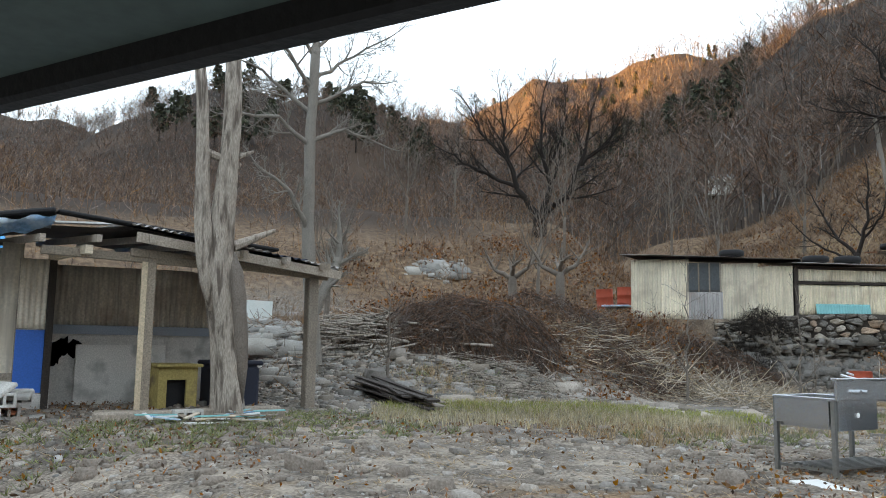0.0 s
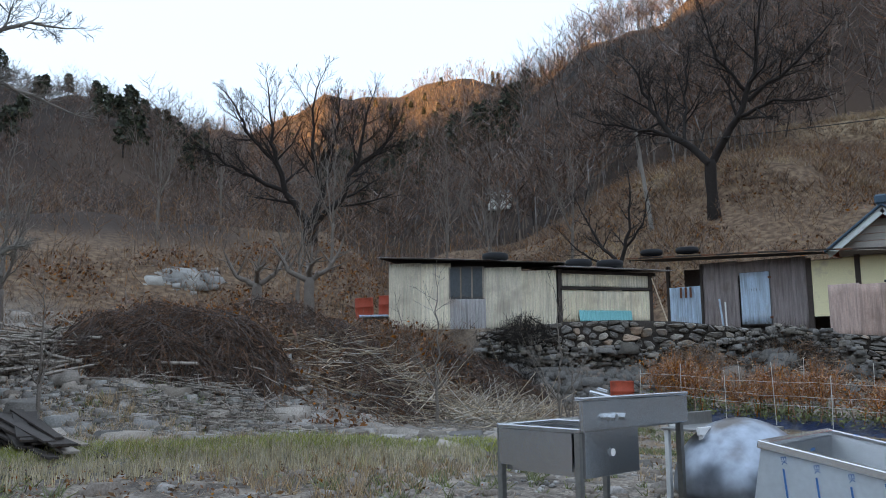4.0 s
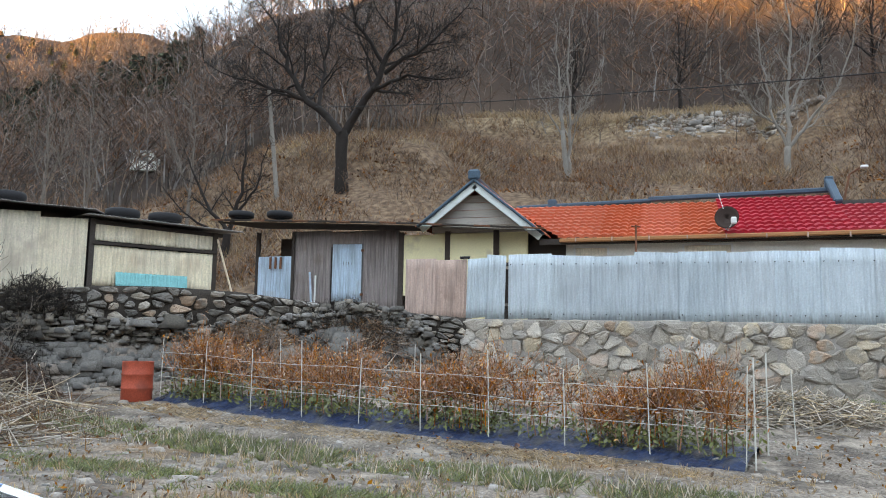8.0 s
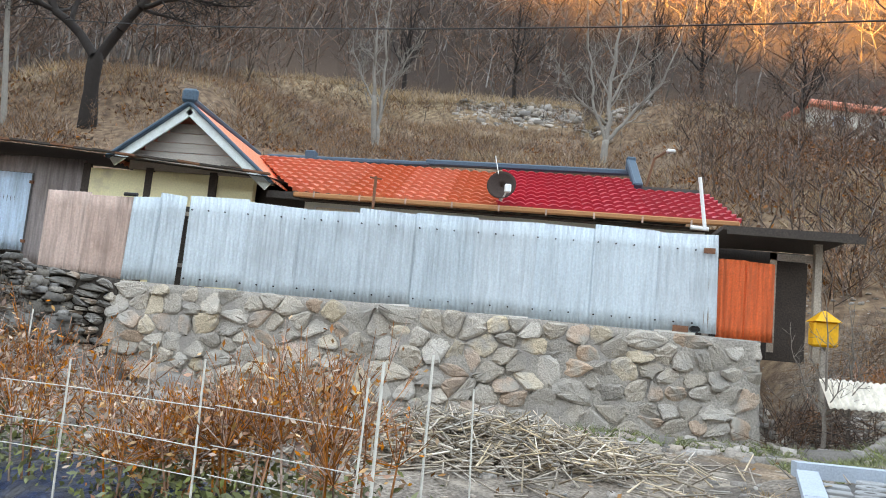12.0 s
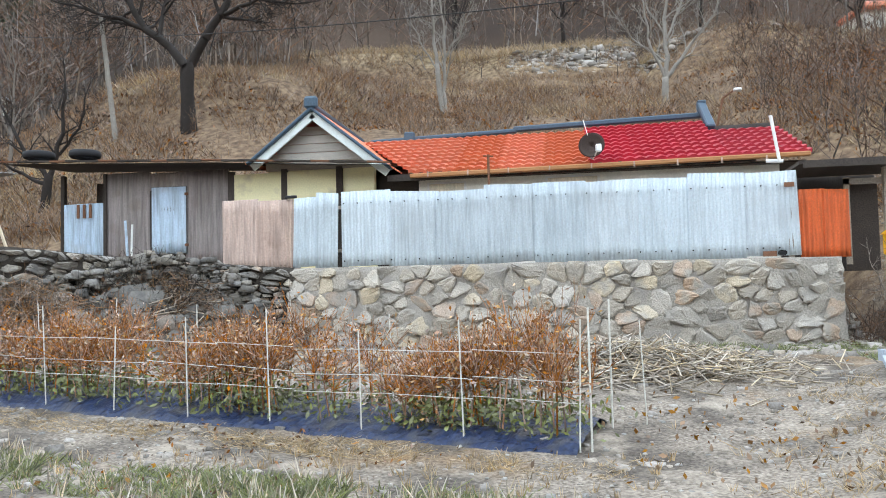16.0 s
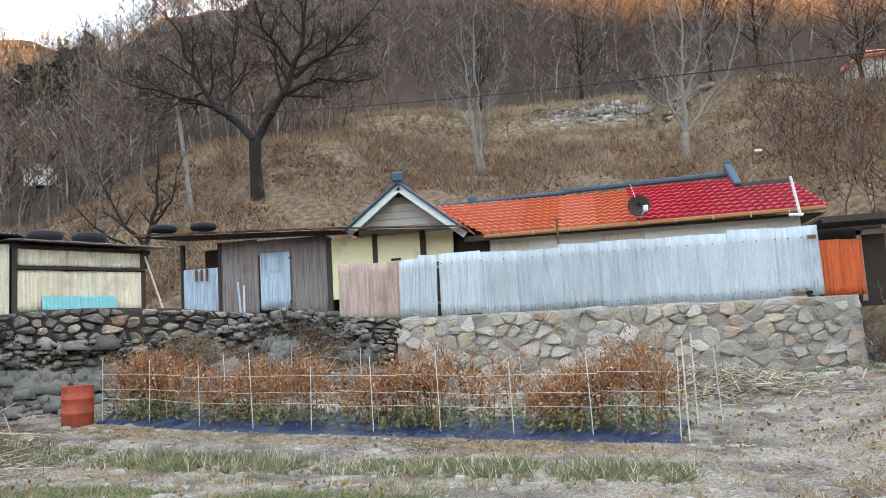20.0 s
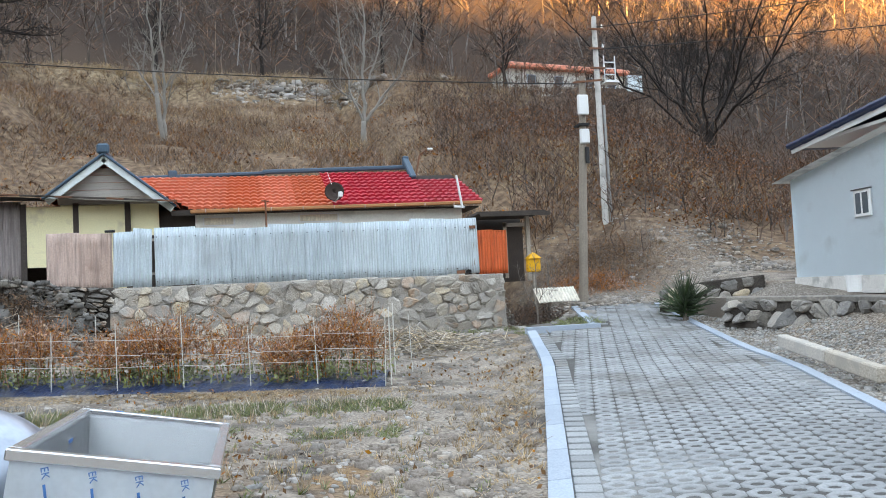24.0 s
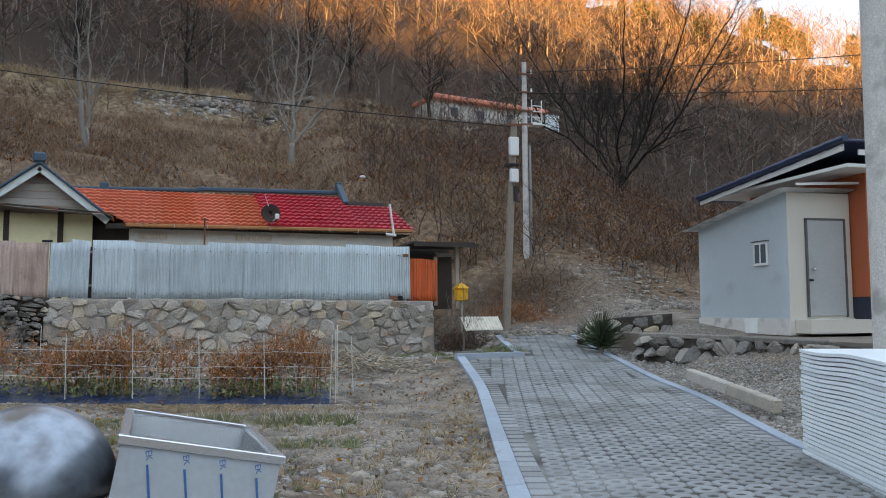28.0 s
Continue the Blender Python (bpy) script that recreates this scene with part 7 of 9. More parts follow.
def rect(x0, x1, y0, y1, keep=None):
    def f(rng, n):
        p = np.c_[rng.uniform(x0, x1, n), rng.uniform(y0, y1, n)]
        return p if keep is None else p[keep(p[:, 0], p[:, 1])]
    return f


off_lane = lambda x, y: (x < road_left(y) - 0.25)
tufts("field_grass", "short dry grass tufts on the field", 1500, rect(-7, 5.5, -1.0, 6.0, off_lane), 0.09, 0.006, M["drygrass"], 41)
tufts("field_weeds", "low green weeds on the field", 900, rect(-8, 4.5, -2.5, 5.0, off_lane), 0.06, 0.008, M["greenplant"], 42, 6, 0.7)
tufts("stubble", "pale stubble rows before the bank", 700, rect(-9, -1.5, -3.6, -1.2), 0.16, 0.006, M["drygrass"], 43)
tufts("stubble_weeds", "green weeds among the stubble", 500, rect(-9, -1.0, -3.2, -0.2), 0.10, 0.008, M["greenplant"], 44, 6, 0.6)
tufts("stubble_pale", "pale cut stubble in a strip across the yard", 1500, lambda rng, n: (lambda f, w: np.c_[-5.6 + 2.8 * f + 0.8 * w, -5.0 + 4.8 * f - 0.5 * w])(rng.uniform(0, 1, n), rng.normal(size=n) * 0.5), 0.17, 0.007, M["stubble"], 431, 6, 0.18)
tufts("strip_weeds", "bright green weeds along the stubble", 1300, lambda rng, n: (lambda f, w: np.c_[-6.2 + 3.1 * f + 0.8 * w, -4.4 + 5.2 * f - 0.5 * w])(rng.uniform(0, 1, n), rng.normal(size=n) * 0.4), 0.15, 0.010, M["fresh_weed"], 432, 7, 0.6)


def along_bed(w0, w1, clump=1.0):
    def f(rng, n):
        u, w = rng.uniform(-0.6, glen + 0.5, n), rng.uniform(w0, w1, n)
        ok = np.sin(u * 1.9) + 0.7 * np.sin(u * 4.7 + 1.3) + rng.normal(size=n) * 0.6 > -clump
        u, w = u[ok], w[ok]
        return np.c_[GA.x + gdir.x * u + gper.x * w, GA.y + gdir.y * u + gper.y * w]
    return f


tufts("bed_edge_straw", "pale straw litter before the bed", 1500, along_bed(-0.75, -0.22, 0.6), 0.05, 0.006, M["drygrass"], 433, 6, 1.8)
tufts("row_weeds", "grey-green weeds in an old row", 1700, along_bed(-2.5, -1.55, 0.9), 0.09, 0.008, M["greenplant"], 434, 7, 0.8)
tufts("row_stubs", "pale cut stubs in the old row", 240, along_bed(-2.6, -1.5), 0.16, 0.010, M["straw"], 435, 5, 0.3)
tufts("row_weeds", "grey-green weeds in an old row", 1500, along_bed(-4.6, -3.9, 0.2), 0.07, 0.008, M["greenplant"], 436, 7, 0.9)
tufts("kerb_grass", "dry grass along the kerb", 500, lambda rng, n: (lambda y: np.c_[road_left(y) - 0.3 - np.abs(rng.normal(size=n)) * 0.5, y])(rng.uniform(-6, 9, n)), 0.07, 0.006, M["drygrass"], 437, 6, 0.9)
slope_ok = lambda x, y: (y - np.interp(x, WALL_X, WALL_Y) > 6.2) | (x > 11)
tufts("slope_grass", "knee-high brown dry grass on the slope", 30000, rect(-26, 34, 19.5, 53, lambda x, y: slope_ok(x, y) & (np.sin(x * 0.9 + 1.5 * np.sin(y * 0.7)) + np.sin(y * 1.1 + 0.8 * x) > -0.9)), 0.45, 0.013, M["brush"], 45, 6, 0.6, True)
tufts("slope_grass_tan", "tan dry grass in patches on the slope", 9000, rect(-20, 32, 22, 53, lambda x, y: slope_ok(x, y) & (np.sin(x * 0.35 + 1.2 * np.sin(y * 0.3)) + np.sin(y * 0.55 + 1) > 0.2)), 0.45, 0.012, M["drygrass"], 451, 6, 0.65, True)
tufts("slope_grass_pale", "pale straw-coloured grass along the terrace lip", 5200, rect(-14, 24, 53, 57.5), 0.55, 0.014, M["drygrass"], 46, 6, 0.5, True)
tufts("bank_grass", "brown dry grass on the bank", 3500, lambda rng, n: (lambda p: p[(p[:, 0] < -9.5)])(np.c_[rng.uniform(-30, -9.5, n), rng.uniform(-2, 22, n)]), 0.35, 0.010, M["brush"], 47, 6, 0.5)
tufts("lane_weeds", "green weeds at the lane end", 420, rect(8.7, 10.4, 9.8, 12.6), 0.10, 0.01, M["greenplant"], 48, 6, 0.8)
tufts("wall_weeds", "green weeds at the wall foot", 90, rect(6.6, 9.0, 11.6, 12.5), 0.12, 0.012, M["greenplant"], 49, 6, 0.9)


# ---- loose stones ----
def stones(name, label, n, area, size, mat, seed, lift=0.0):
    rng = np.random.default_rng(seed)
    xy = area(rng, n)
    n = len(xy)
    cube = np.array([(-1, -1, -0.6), (1, -1, -0.6), (1, 1, -0.6), (-1, 1, -0.6), (-0.7, -0.7, 0.7), (0.7, -0.7, 0.7), (0.7, 0.7, 0.7), (-0.7, 0.7, 0.7)], float)
    f = np.array([(0, 3, 2, 1), (4, 5, 6, 7), (0, 1, 5, 4), (1, 2, 6, 5), (2, 3, 7, 6), (3, 0, 4, 7)])
    s = size * rng.lognormal(0, 0.5, n)
    up = rng.uniform(0, 1, n) * lift
    v = cube[None] * (1 + rng.uniform(-0.35, 0.35, (n, 8, 3))) * s[:, None, None] * np.c_[np.ones(n), rng.uniform(0.5, 1, n), rng.uniform(0.35, 0.9, n)][:, None]
    a = rng.uniform(0, 6.28, n)
    c, sn = np.cos(a)[:, None], np.sin(a)[:, None]
    x, y = v[..., 0] * c - v[..., 1] * sn, v[..., 0] * sn + v[..., 1] * c
    v = np.stack([x + xy[:, 0:1], y + xy[:, 1:2], v[..., 2] + (land(xy[:, 0], xy[:, 1]) + up)[:, None]], -1)
    return stuff(name, raw_mesh(name, v.reshape(-1, 3), (f[None] + (np.arange(n) * 8)[:, None, None]).reshape(-1, 4), mat), label, "stones")


stones("gravel", "grey gravel and stones over the yard", 5200, rect(-9, 6, -11, 0.5, off_lane), 0.028, M["loose_stone"], 61)
stones("field_stones", "small stones on the field", 2600, rect(-9, 8, 0, 12.6, off_lane), 0.028, M["loose_stone"], 62)
stones("rubble", "grey rubble slope behind the hut", 7000, rect(-15, -6.0, -5, 3.4), 0.046, M["loose_stone"], 63)
stones("rubble_blocks", "larger broken stones on the rubble slope", 500, rect(-14.5, -6.4, -4.8, 2.5), 0.085, M["loose_stone"], 631)
stones("back_rubble", "broken stones and debris behind the hut", 1900, rect(-25, -12.5, -8, 4), 0.11, M["loose_stone"], 633)
stones("far_stone_heap", "heap of pale stones up the bank", 160, lambda rng, n: np.c_[-25.8 + rng.normal(size=n) * 0.5, 10.3 + rng.normal(size=n) * 0.6], 0.16, M["pale_stone"], 632)
heap(-18.0, -2.5, 5.0, 3.0, 0.4, 2600, 0.8, 0.010, M["brush"], "brush", "russet dead brush behind the hut", 634, 0.8)
heap(-13.5, -0.8, 2.2, 1.4, 0.35, 120, 1.8, 0.035, M["wood_grey"], "timber_heap", "grey planks and poles on the rubble", 635, 0.12)
stones("slate_heap", "heap of broken grey slates and stones", 900, rect(-7.6, -3.6, 0.4, 3.2), 0.085, M["loose_stone"], 64)
stones("wall_rubble", "fallen stones at the foot of the wall", 900, rect(-6.2, 9.0, 10.9, 12.9), 0.075, M["loose_stone"], 65)
stones("slump_stones", "dark stones slumped at the foot of the dry wall", 1100, lambda rng, n: (lambda x: np.c_[x, np.interp(x, WALL_X, WALL_Y) - 0.25 - np.abs(rng.normal(size=n)) * 0.55])(rng.uniform(-8.5, -0.4, n)), 0.11, M["stone_dark"], 69)
stones("wall_jumble", "loose dark stones stacked against the dry wall", 1000, lambda rng, n: (lambda x: np.c_[x, np.interp(x, [-9.2, -7.3, -6.4, -5.2, -3.0, -0.5], [8.40, 9.78, 10.68, 11.65, 12.28, 12.72]) - np.abs(rng.normal(size=n)) * 0.10])(rng.uniform(-9.0, -0.6, n)), 0.065, M["jumble_stone"], 691, 0.62)
stones("pale_heap", "heap of pale broken stones behind the hut", 420, lambda rng, n: np.c_[-14.0 + rng.normal(size=n) * 0.8, -3.5 + rng.normal(size=n) * 0.9], 0.14, M["pale_stone"], 70)
stones("pale_scatter", "pale stones strewn over the rubble", 700, rect(-15, -6.0, -4.5, 4), 0.06, M["pale_stone"], 71)
stones("fine_gravel", "fine pale gravel on the yard", 4500, rect(-9, 8, -10.5, 9, off_lane), 0.014, M["pale_stone"], 72)
stones("yard_debris", "dark crumbs of stone and bark over the scree", 5000, rect(-11, -4.5, -5.5, 3.5), 0.03, M["jumble_stone"], 731)
stones("slates", "pile of flat grey slates at the yard edge", 620, lambda rng, n: (lambda f: np.c_[-5.9 + 2.9 * f + rng.normal(size=n) * 0.28, 2.2 - 1.9 * f + rng.normal(size=n) * 0.25])(rng.uniform(0, 1, n)), 0.085, M["loose_stone"], 73)
stones("bank_rubble", "rubble and clods fallen below the dry wall", 900, lambda rng, n: (lambda x: np.c_[x, np.interp(x, WALL_X, WALL_Y) - np.abs(rng.normal(size=n)) * 0.7])(rng.uniform(-7.5, -0.3, n)), 0.085, M["earth"], 74)
stones("slope_stones", "stones on the bank below the poles", 1500, rect(10.5, 20, 12.8, 20), 0.032, M["loose_stone"], 66)
stones("terrace_stones", "grey stones of the old terrace bank", 2600, lambda rng, n: np.c_[rng.uniform(1, 18, n), 52.2 + rng.normal(size=n) * 0.8], 0.10, M["loose_stone"], 67)
stones("verge_gravel", "grey gravel on the verge", 5200, lambda rng, n: (lambda y: np.c_[road_right(y) + rng.uniform(0.2, 1.8, n), y])(rng.uniform(-2, 11, n)), 0.018, M["pale_stone"], 68)


stones("end_stones", "tumbled stones past the end of the wall", 320, rect(9.2, 11.0, 11.6, 14.2), 0.075, M["loose_stone"], 76)
heap(9.9, 12.9, 0.7, 0.8, 0.7, 500, 0.6, 0.006, M["vine"], "brush", "dark dead shrub stems at the wall end", 55, 0.9)
heap(12.6, 15.2, 1.6, 0.8, 0.5, 900, 0.5, 0.006, M["rustplant"], "brush", "russet dry weeds at the pole foot", 56, 1.1)
stones("pole_stones", "stones and clods on the bank by the poles", 1500, rect(10.8, 18, 12.6, 18), 0.036, M["loose_stone"], 77)

# ---- trees ----
def ramify(rng, p, d, L, r, level, segs, kids, bend=0.22, up=0.12, angle=0.75, ratio=0.55, start=0.25, tip=0.004):
    """Adds a bare branch that bends, thins and bears side branches all along."""
    n = max(2, min(7, int(2 + level * 1.4)))
    spin = rng.uniform(0, 6.28)
    line = [p]
    dirs = []
    for k in range(n):
        d = d + rng.normal(size=3) * bend * 0.5 + (0, 0, up * 0.4)
        d = d / np.linalg.norm(d)
        q = line[-1] + d * L / n
        f0, f1 = k / n, (k + 1) / n
        segs.append((line[-1], q, max(tip, r * (1 - 0.8 * f0)), max(tip * 0.7, r * (1 - 0.8 * f1)), level))
        line.append(q)
        dirs.append(d)
    if level <= 0:
        return
    m_ = kids[min(level, len(kids)) - 1]
    for j in range(m_):
        f = start + (1 - start) * (j + rng.uniform(0.2, 0.9)) / m_
        k = min(n - 1, int(f * n))
        g = f * n - k
        b, e = line[k] + (line[k + 1] - line[k]) * g, dirs[k]
        spin += 2.4 + rng.normal() * 0.5
        u = np.cross(e, (0.31, 0.17, 0.93))
        u = u / (np.linalg.norm(u) + 1e-9)
        v = np.cross(e, u)
        side = u * math.cos(spin) + v * math.sin(spin)
        a_ = angle * rng.uniform(0.7, 1.25)
        ramify(rng, b, e * math.cos(a_) + side * math.sin(a_), L * ratio * (1.25 - 0.7 * f) * rng.uniform(0.75, 1.2), max(tip, r * (1 - 0.8 * f) * 0.62), level - 1, segs, kids, bend, up, angle, ratio, start, tip)


def limb(pts, radii, n=14, seed=0):
    rng = np.random.default_rng(seed)
    bm = bmesh.new()
    lines = []
    for p, r in zip(pts, radii):
        w = 1 + 0.16 * np.sin(3 * 2 * np.pi * np.arange(n) / n + p[2] * 1.1 + seed) + 0.09 * np.sin(5 * 2 * np.pi * np.arange(n) / n - p[2] * 2 + seed) + rng.uniform(-0.07, 0.07, n)
        lines.append([bm.verts.new((p[0] + r * w[k] * math.cos(2 * math.pi * k / n), p[1] + r * w[k] * math.sin(2 * math.pi * k / n), p[2])) for k in range(n)])
    for a, b in zip(lines, lines[1:]):
        for k in range(n):
            bm.faces.new((a[k], a[(k + 1) % n], b[(k + 1) % n], b[k])).smooth = True
    bm.faces.new(lines[0][::-1])
    bm.faces.new(lines[-1])
    return bm


def poly_limb(rng, pts, r0, r1, segs, level, kids, P, first=0.3):
    """A limb along a few bends, with branches that leave it on all sides."""
    pts = [np.array(p, float) for p in pts]
    n = 4
    line = []
    for a, b in zip(pts, pts[1:]):
        for k in range(n):
            line.append(a + (b - a) * k / n + rng.normal(size=3) * np.linalg.norm(b - a) * 0.022)
    line.append(pts[-1])
    m_ = len(line) - 1
    for k in range(m_):
        f0, f1 = k / m_, (k + 1) / m_
        segs.append((line[k], line[k + 1], r0 + (r1 - r0) * f0, r0 + (r1 - r0) * f1, level + 1))
    total = sum(np.linalg.norm(b - a) for a, b in zip(line, line[1:]))
    nk = kids[-1]
    spin = rng.uniform(0, 6.28)
    for j in range(nk):
        f = first + (1 - first) * (j + rng.uniform(0.2, 0.9)) / nk
        k = min(m_ - 1, int(f * m_))
        e = line[k + 1] - line[k]
        e = e / np.linalg.norm(e)
        spin += 2.4 + rng.normal() * 0.4
        u = np.cross(e, (0.31, 0.17, 0.93))
        u = u / np.linalg.norm(u)
        side = u * math.cos(spin) + np.cross(e, u) * math.sin(spin)
        a_ = P.get("angle", 0.75) * rng.uniform(0.8, 1.3)
        ramify(rng, line[k], e * math.cos(a_) + side * math.sin(a_), total * P.get("reach", 0.5) * (1.15 - 0.6 * f) * rng.uniform(0.75, 1.2), max(0.006, (r0 + (r1 - r0) * f) * 0.55), level, segs, kids, P.get("bend", 0.22), P.get("up", 0.12), P.get("angle", 0.75), P.get("ratio", 0.55), 0.2, P.get("tip", 0.005))
    e = line[-1] - line[-2]
    ramify(rng, line[-1], e / np.linalg.norm(e), total * 0.3, r1, level, segs, kids, P.get("bend", 0.22), P.get("up", 0.12), P.get("angle", 0.75), P.get("ratio", 0.55), 0.2, P.get("tip", 0.005))


def bare_tree(x, y, seed, label, mat, limbs, level=3, kids=(4, 5, 6, 7), z=None, name="tree", first=0.3, **P):
    """A winter tree. limbs: (bends from its foot up, radius at the start, radius at the end); the first one is the trunk."""
    rng = np.random.default_rng(seed)
    z = height(x, y) - 0.1 if z is None else z
    t = thing(name, label, "tree", at(x, y, z))
    trunk_pts, r0, r1 = limbs[0]
    trunk_pts = [np.array(p, float) for p in trunk_pts]
    fine_pts = []
    for a, b in zip(trunk_pts, trunk_pts[1:]):
        fine_pts += [a + (b - a) * k / 3 for k in range(3)]
    fine_pts.append(trunk_pts[-1])
    fine_pts[0] = fine_pts[0] - np.array([0, 0, 0.6])
    m_ = len(fine_pts)
    radii = [(r0 + (r1 - r0) * k / (m_ - 1)) * (1.35 if k == 0 else 1.12 if k == 1 else 1.0) for k in range(m_)]
    part("trunk", limb(fine_pts, radii, 12, seed), mat, t)
    segs = []
    for pts, a, b in limbs[1:]:
        poly_limb(rng, pts, a, b, segs, level, kids, P, first)
    for big in (True, False):
        ss = [q for q in segs if (q[4] >= level) == big]
        if ss:
            a = np.array([[*q[0], *q[1], q[2], q[3]] for q in ss])
            nm = "branchwork" if big else "crown"
            part(nm, sticks_mesh(nm, a[:, :3], a[:, 3:6], a[:, 6], a[:, 7], mat, 7 if big else 3), None, t)
    return t


def fan(rng, n, z0, L, lean, r):
    """Limbs that leave a stem top on all sides."""
    out = []
    for k in range(n):
        a = 2.4 * k + rng.uniform(-0.4, 0.4)
        w = lean * rng.uniform(0.6, 1.2)
        c, s_ = math.cos(a) * math.sin(w), math.sin(a) * math.sin(w)
        h = math.cos(w)
        l_ = L * rng.uniform(0.75, 1.1)
        out.append(([(0, 0, z0), (c * l_ * 0.5, s_ * l_ * 0.5, z0 + h * l_ * 0.45), (c * l_ * 0.9, s_ * l_ * 0.9, z0 + h * l_)], r, r * 0.35))
    return out


trng = np.random.default_rng(17)
bare_tree(-10.06, 28.2, 101, "large dark bare tree with crooked spreading limbs on the slope", M["bark_dark"], [
    ([(0, 0, 0), (-0.05, 0, 1.4), (0.0, 0, 2.8)], 0.27, 0.23),
    ([(0, 0, 2.6), (-1.9, 0.2, 4.4), (-3.0, 0.3, 6.0), (-3.8, 0.6, 8.2)], 0.19, 0.06),
    ([(-1.9, 0.2, 4.4), (-3.6, -0.6, 4.9), (-5.6, -0.8, 5.6)], 0.11, 0.03),
    ([(-1.2, 0.1, 3.8), (-1.6, 1.2, 6.0), (-1.4, 1.6, 8.6)], 0.10, 0.04),
    ([(0, 0, 2.7), (1.4, 0, 4.6), (2.2, 0.2, 6.6), (2.6, 0, 9.0)], 0.20, 0.06),
    ([(1.4, 0, 4.6), (3.2, -0.5, 4.9), (4.9, -0.6, 4.6)], 0.10, 0.03),
    ([(1.8, 0.1, 5.4), (3.6, 0.6, 6.6), (5.0, 0.9, 8.0)], 0.11, 0.04),
    ([(1.9, 0.1, 5.8), (0.8, -0.8, 7.4), (0.4, -1.0, 9.4)], 0.10, 0.04)], 2, (7, 7, 11), up=0.12, reach=0.46, ratio=0.52, tip=0.010, angle=0.85, bend=0.32)
bare_tree(-30.4, 21.3, 102, "large dark bare tree with a round crown at the valley head", M["bark_dark"], [
    ([(0, 0, 0), (0.1, 0, 0.8), (0.1, 0, 1.5)], 0.42, 0.36),
    ([(0, 0, 1.2), (-1.0, -0.9, 3.0), (-1.4, -1.6, 5.4), (-1.7, -1.7, 8.0)], 0.24, 0.05),
    ([(-1.0, -0.9, 3.0), (-2.6, -2.6, 4.2), (-3.4, -4.6, 5.2)], 0.14, 0.04),
    ([(-1.3, -1.4, 4.8), (-2.6, -2.6, 6.6), (-3.2, -3.2, 8.4)], 0.12, 0.04),
    ([(0.1, 0, 1.2), (0.5, 0.5, 3.2), (0.2, -0.2, 5.4), (0.0, 0.2, 8.6)], 0.22, 0.05),
    ([(0.1, 0, 1.2), (1.3, 1.2, 2.8), (1.9, 1.9, 5.2), (2.2, 2.2, 7.8)], 0.22, 0.05),
    ([(1.7, 1.7, 4.4), (2.8, 2.9, 5.8), (3.4, 3.5, 7.2)], 0.12, 0.04),
    ([(0.3, 0.3, 4.2), (1.0, 0.9, 6.2), (1.0, 1.2, 8.4)], 0.12, 0.04)], 2, (6, 7, 11), up=0.25, reach=0.46, ratio=0.52, tip=0.011, angle=0.7)
bare_tree(-1.4, 37.3, 103, "slender pale bare tree with two stems and whitish twigs", M["bark_pale"], [
    ([(0.25, 0, 0), (0.0, 0, 1.2), (-0.15, 0, 3.0)], 0.15, 0.11),
    ([(0.3, 0, 0.1), (0.15, 0, 1.6), (0.25, 0, 3.4), (0.1, 0, 6.2), (0.2, 0, 8.4)], 0.12, 0.02),
    ([(-0.15, 0, 2.9), (-0.4, 0.1, 5.0), (-0.5, 0.1, 7.8)], 0.10, 0.02),
    ([(-0.1, 0, 2.6), (-1.0, 0.3, 4.2), (-1.5, 0.3, 5.6)], 0.05, 0.015),
    ([(0.2, 0, 3.2), (1.1, 0, 4.6), (1.7, 0, 5.8)], 0.05, 0.015)], 2, (5, 5, 10), first=0.3, up=0.2, reach=0.26, ratio=0.5, tip=0.007, angle=0.75)
bare_tree(9.1, 35.2, 104, "pale bare tree with a wide twiggy crown", M["bark_pale"], [
    ([(0, 0, 0), (-0.05, 0, 0.7), (0.0, 0, 1.5)], 0.17, 0.14),
    ([(0, 0, 1.4), (0.05, 0, 3.4), (0.2, 0, 6.4), (0.1, 0, 9.0)], 0.12, 0.02),
    ([(0, 0, 1.4), (0.9, 0.1, 2.6), (2.2, 0.2, 4.2), (3.0, 0.2, 6.8)], 0.10, 0.02),
    ([(0, 0, 1.3), (-0.5, 0, 2.8), (-0.9, 0.2, 5.0), (-1.2, 0, 7.4)], 0.08, 0.02),
    ([(0, 0, 2.2), (-1.4, 0.1, 3.4), (-2.2, 0, 4.6)], 0.05, 0.015),
    ([(0.1, 0, 3.2), (1.0, 0.4, 5.4), (1.4, 0.3, 7.6)], 0.06, 0.015)], 2, (5, 6, 9), first=0.25, up=0.2, reach=0.30, ratio=0.5, tip=0.007, angle=0.7)
bare_tree(28.0, 32.5, 105, "dark many-stemmed bare tree fanning out from its foot", M["bark_dark"], [
    ([(0, 0, 0), (0, 0, 1.0), (0, 0, 2.6)], 0.45, 0.34)] + fan(trng, 12, 1.6, 11.0, 0.74, 0.085), 2, (7, 7, 10), up=0.12, reach=0.36, ratio=0.5, tip=0.010, angle=0.65)
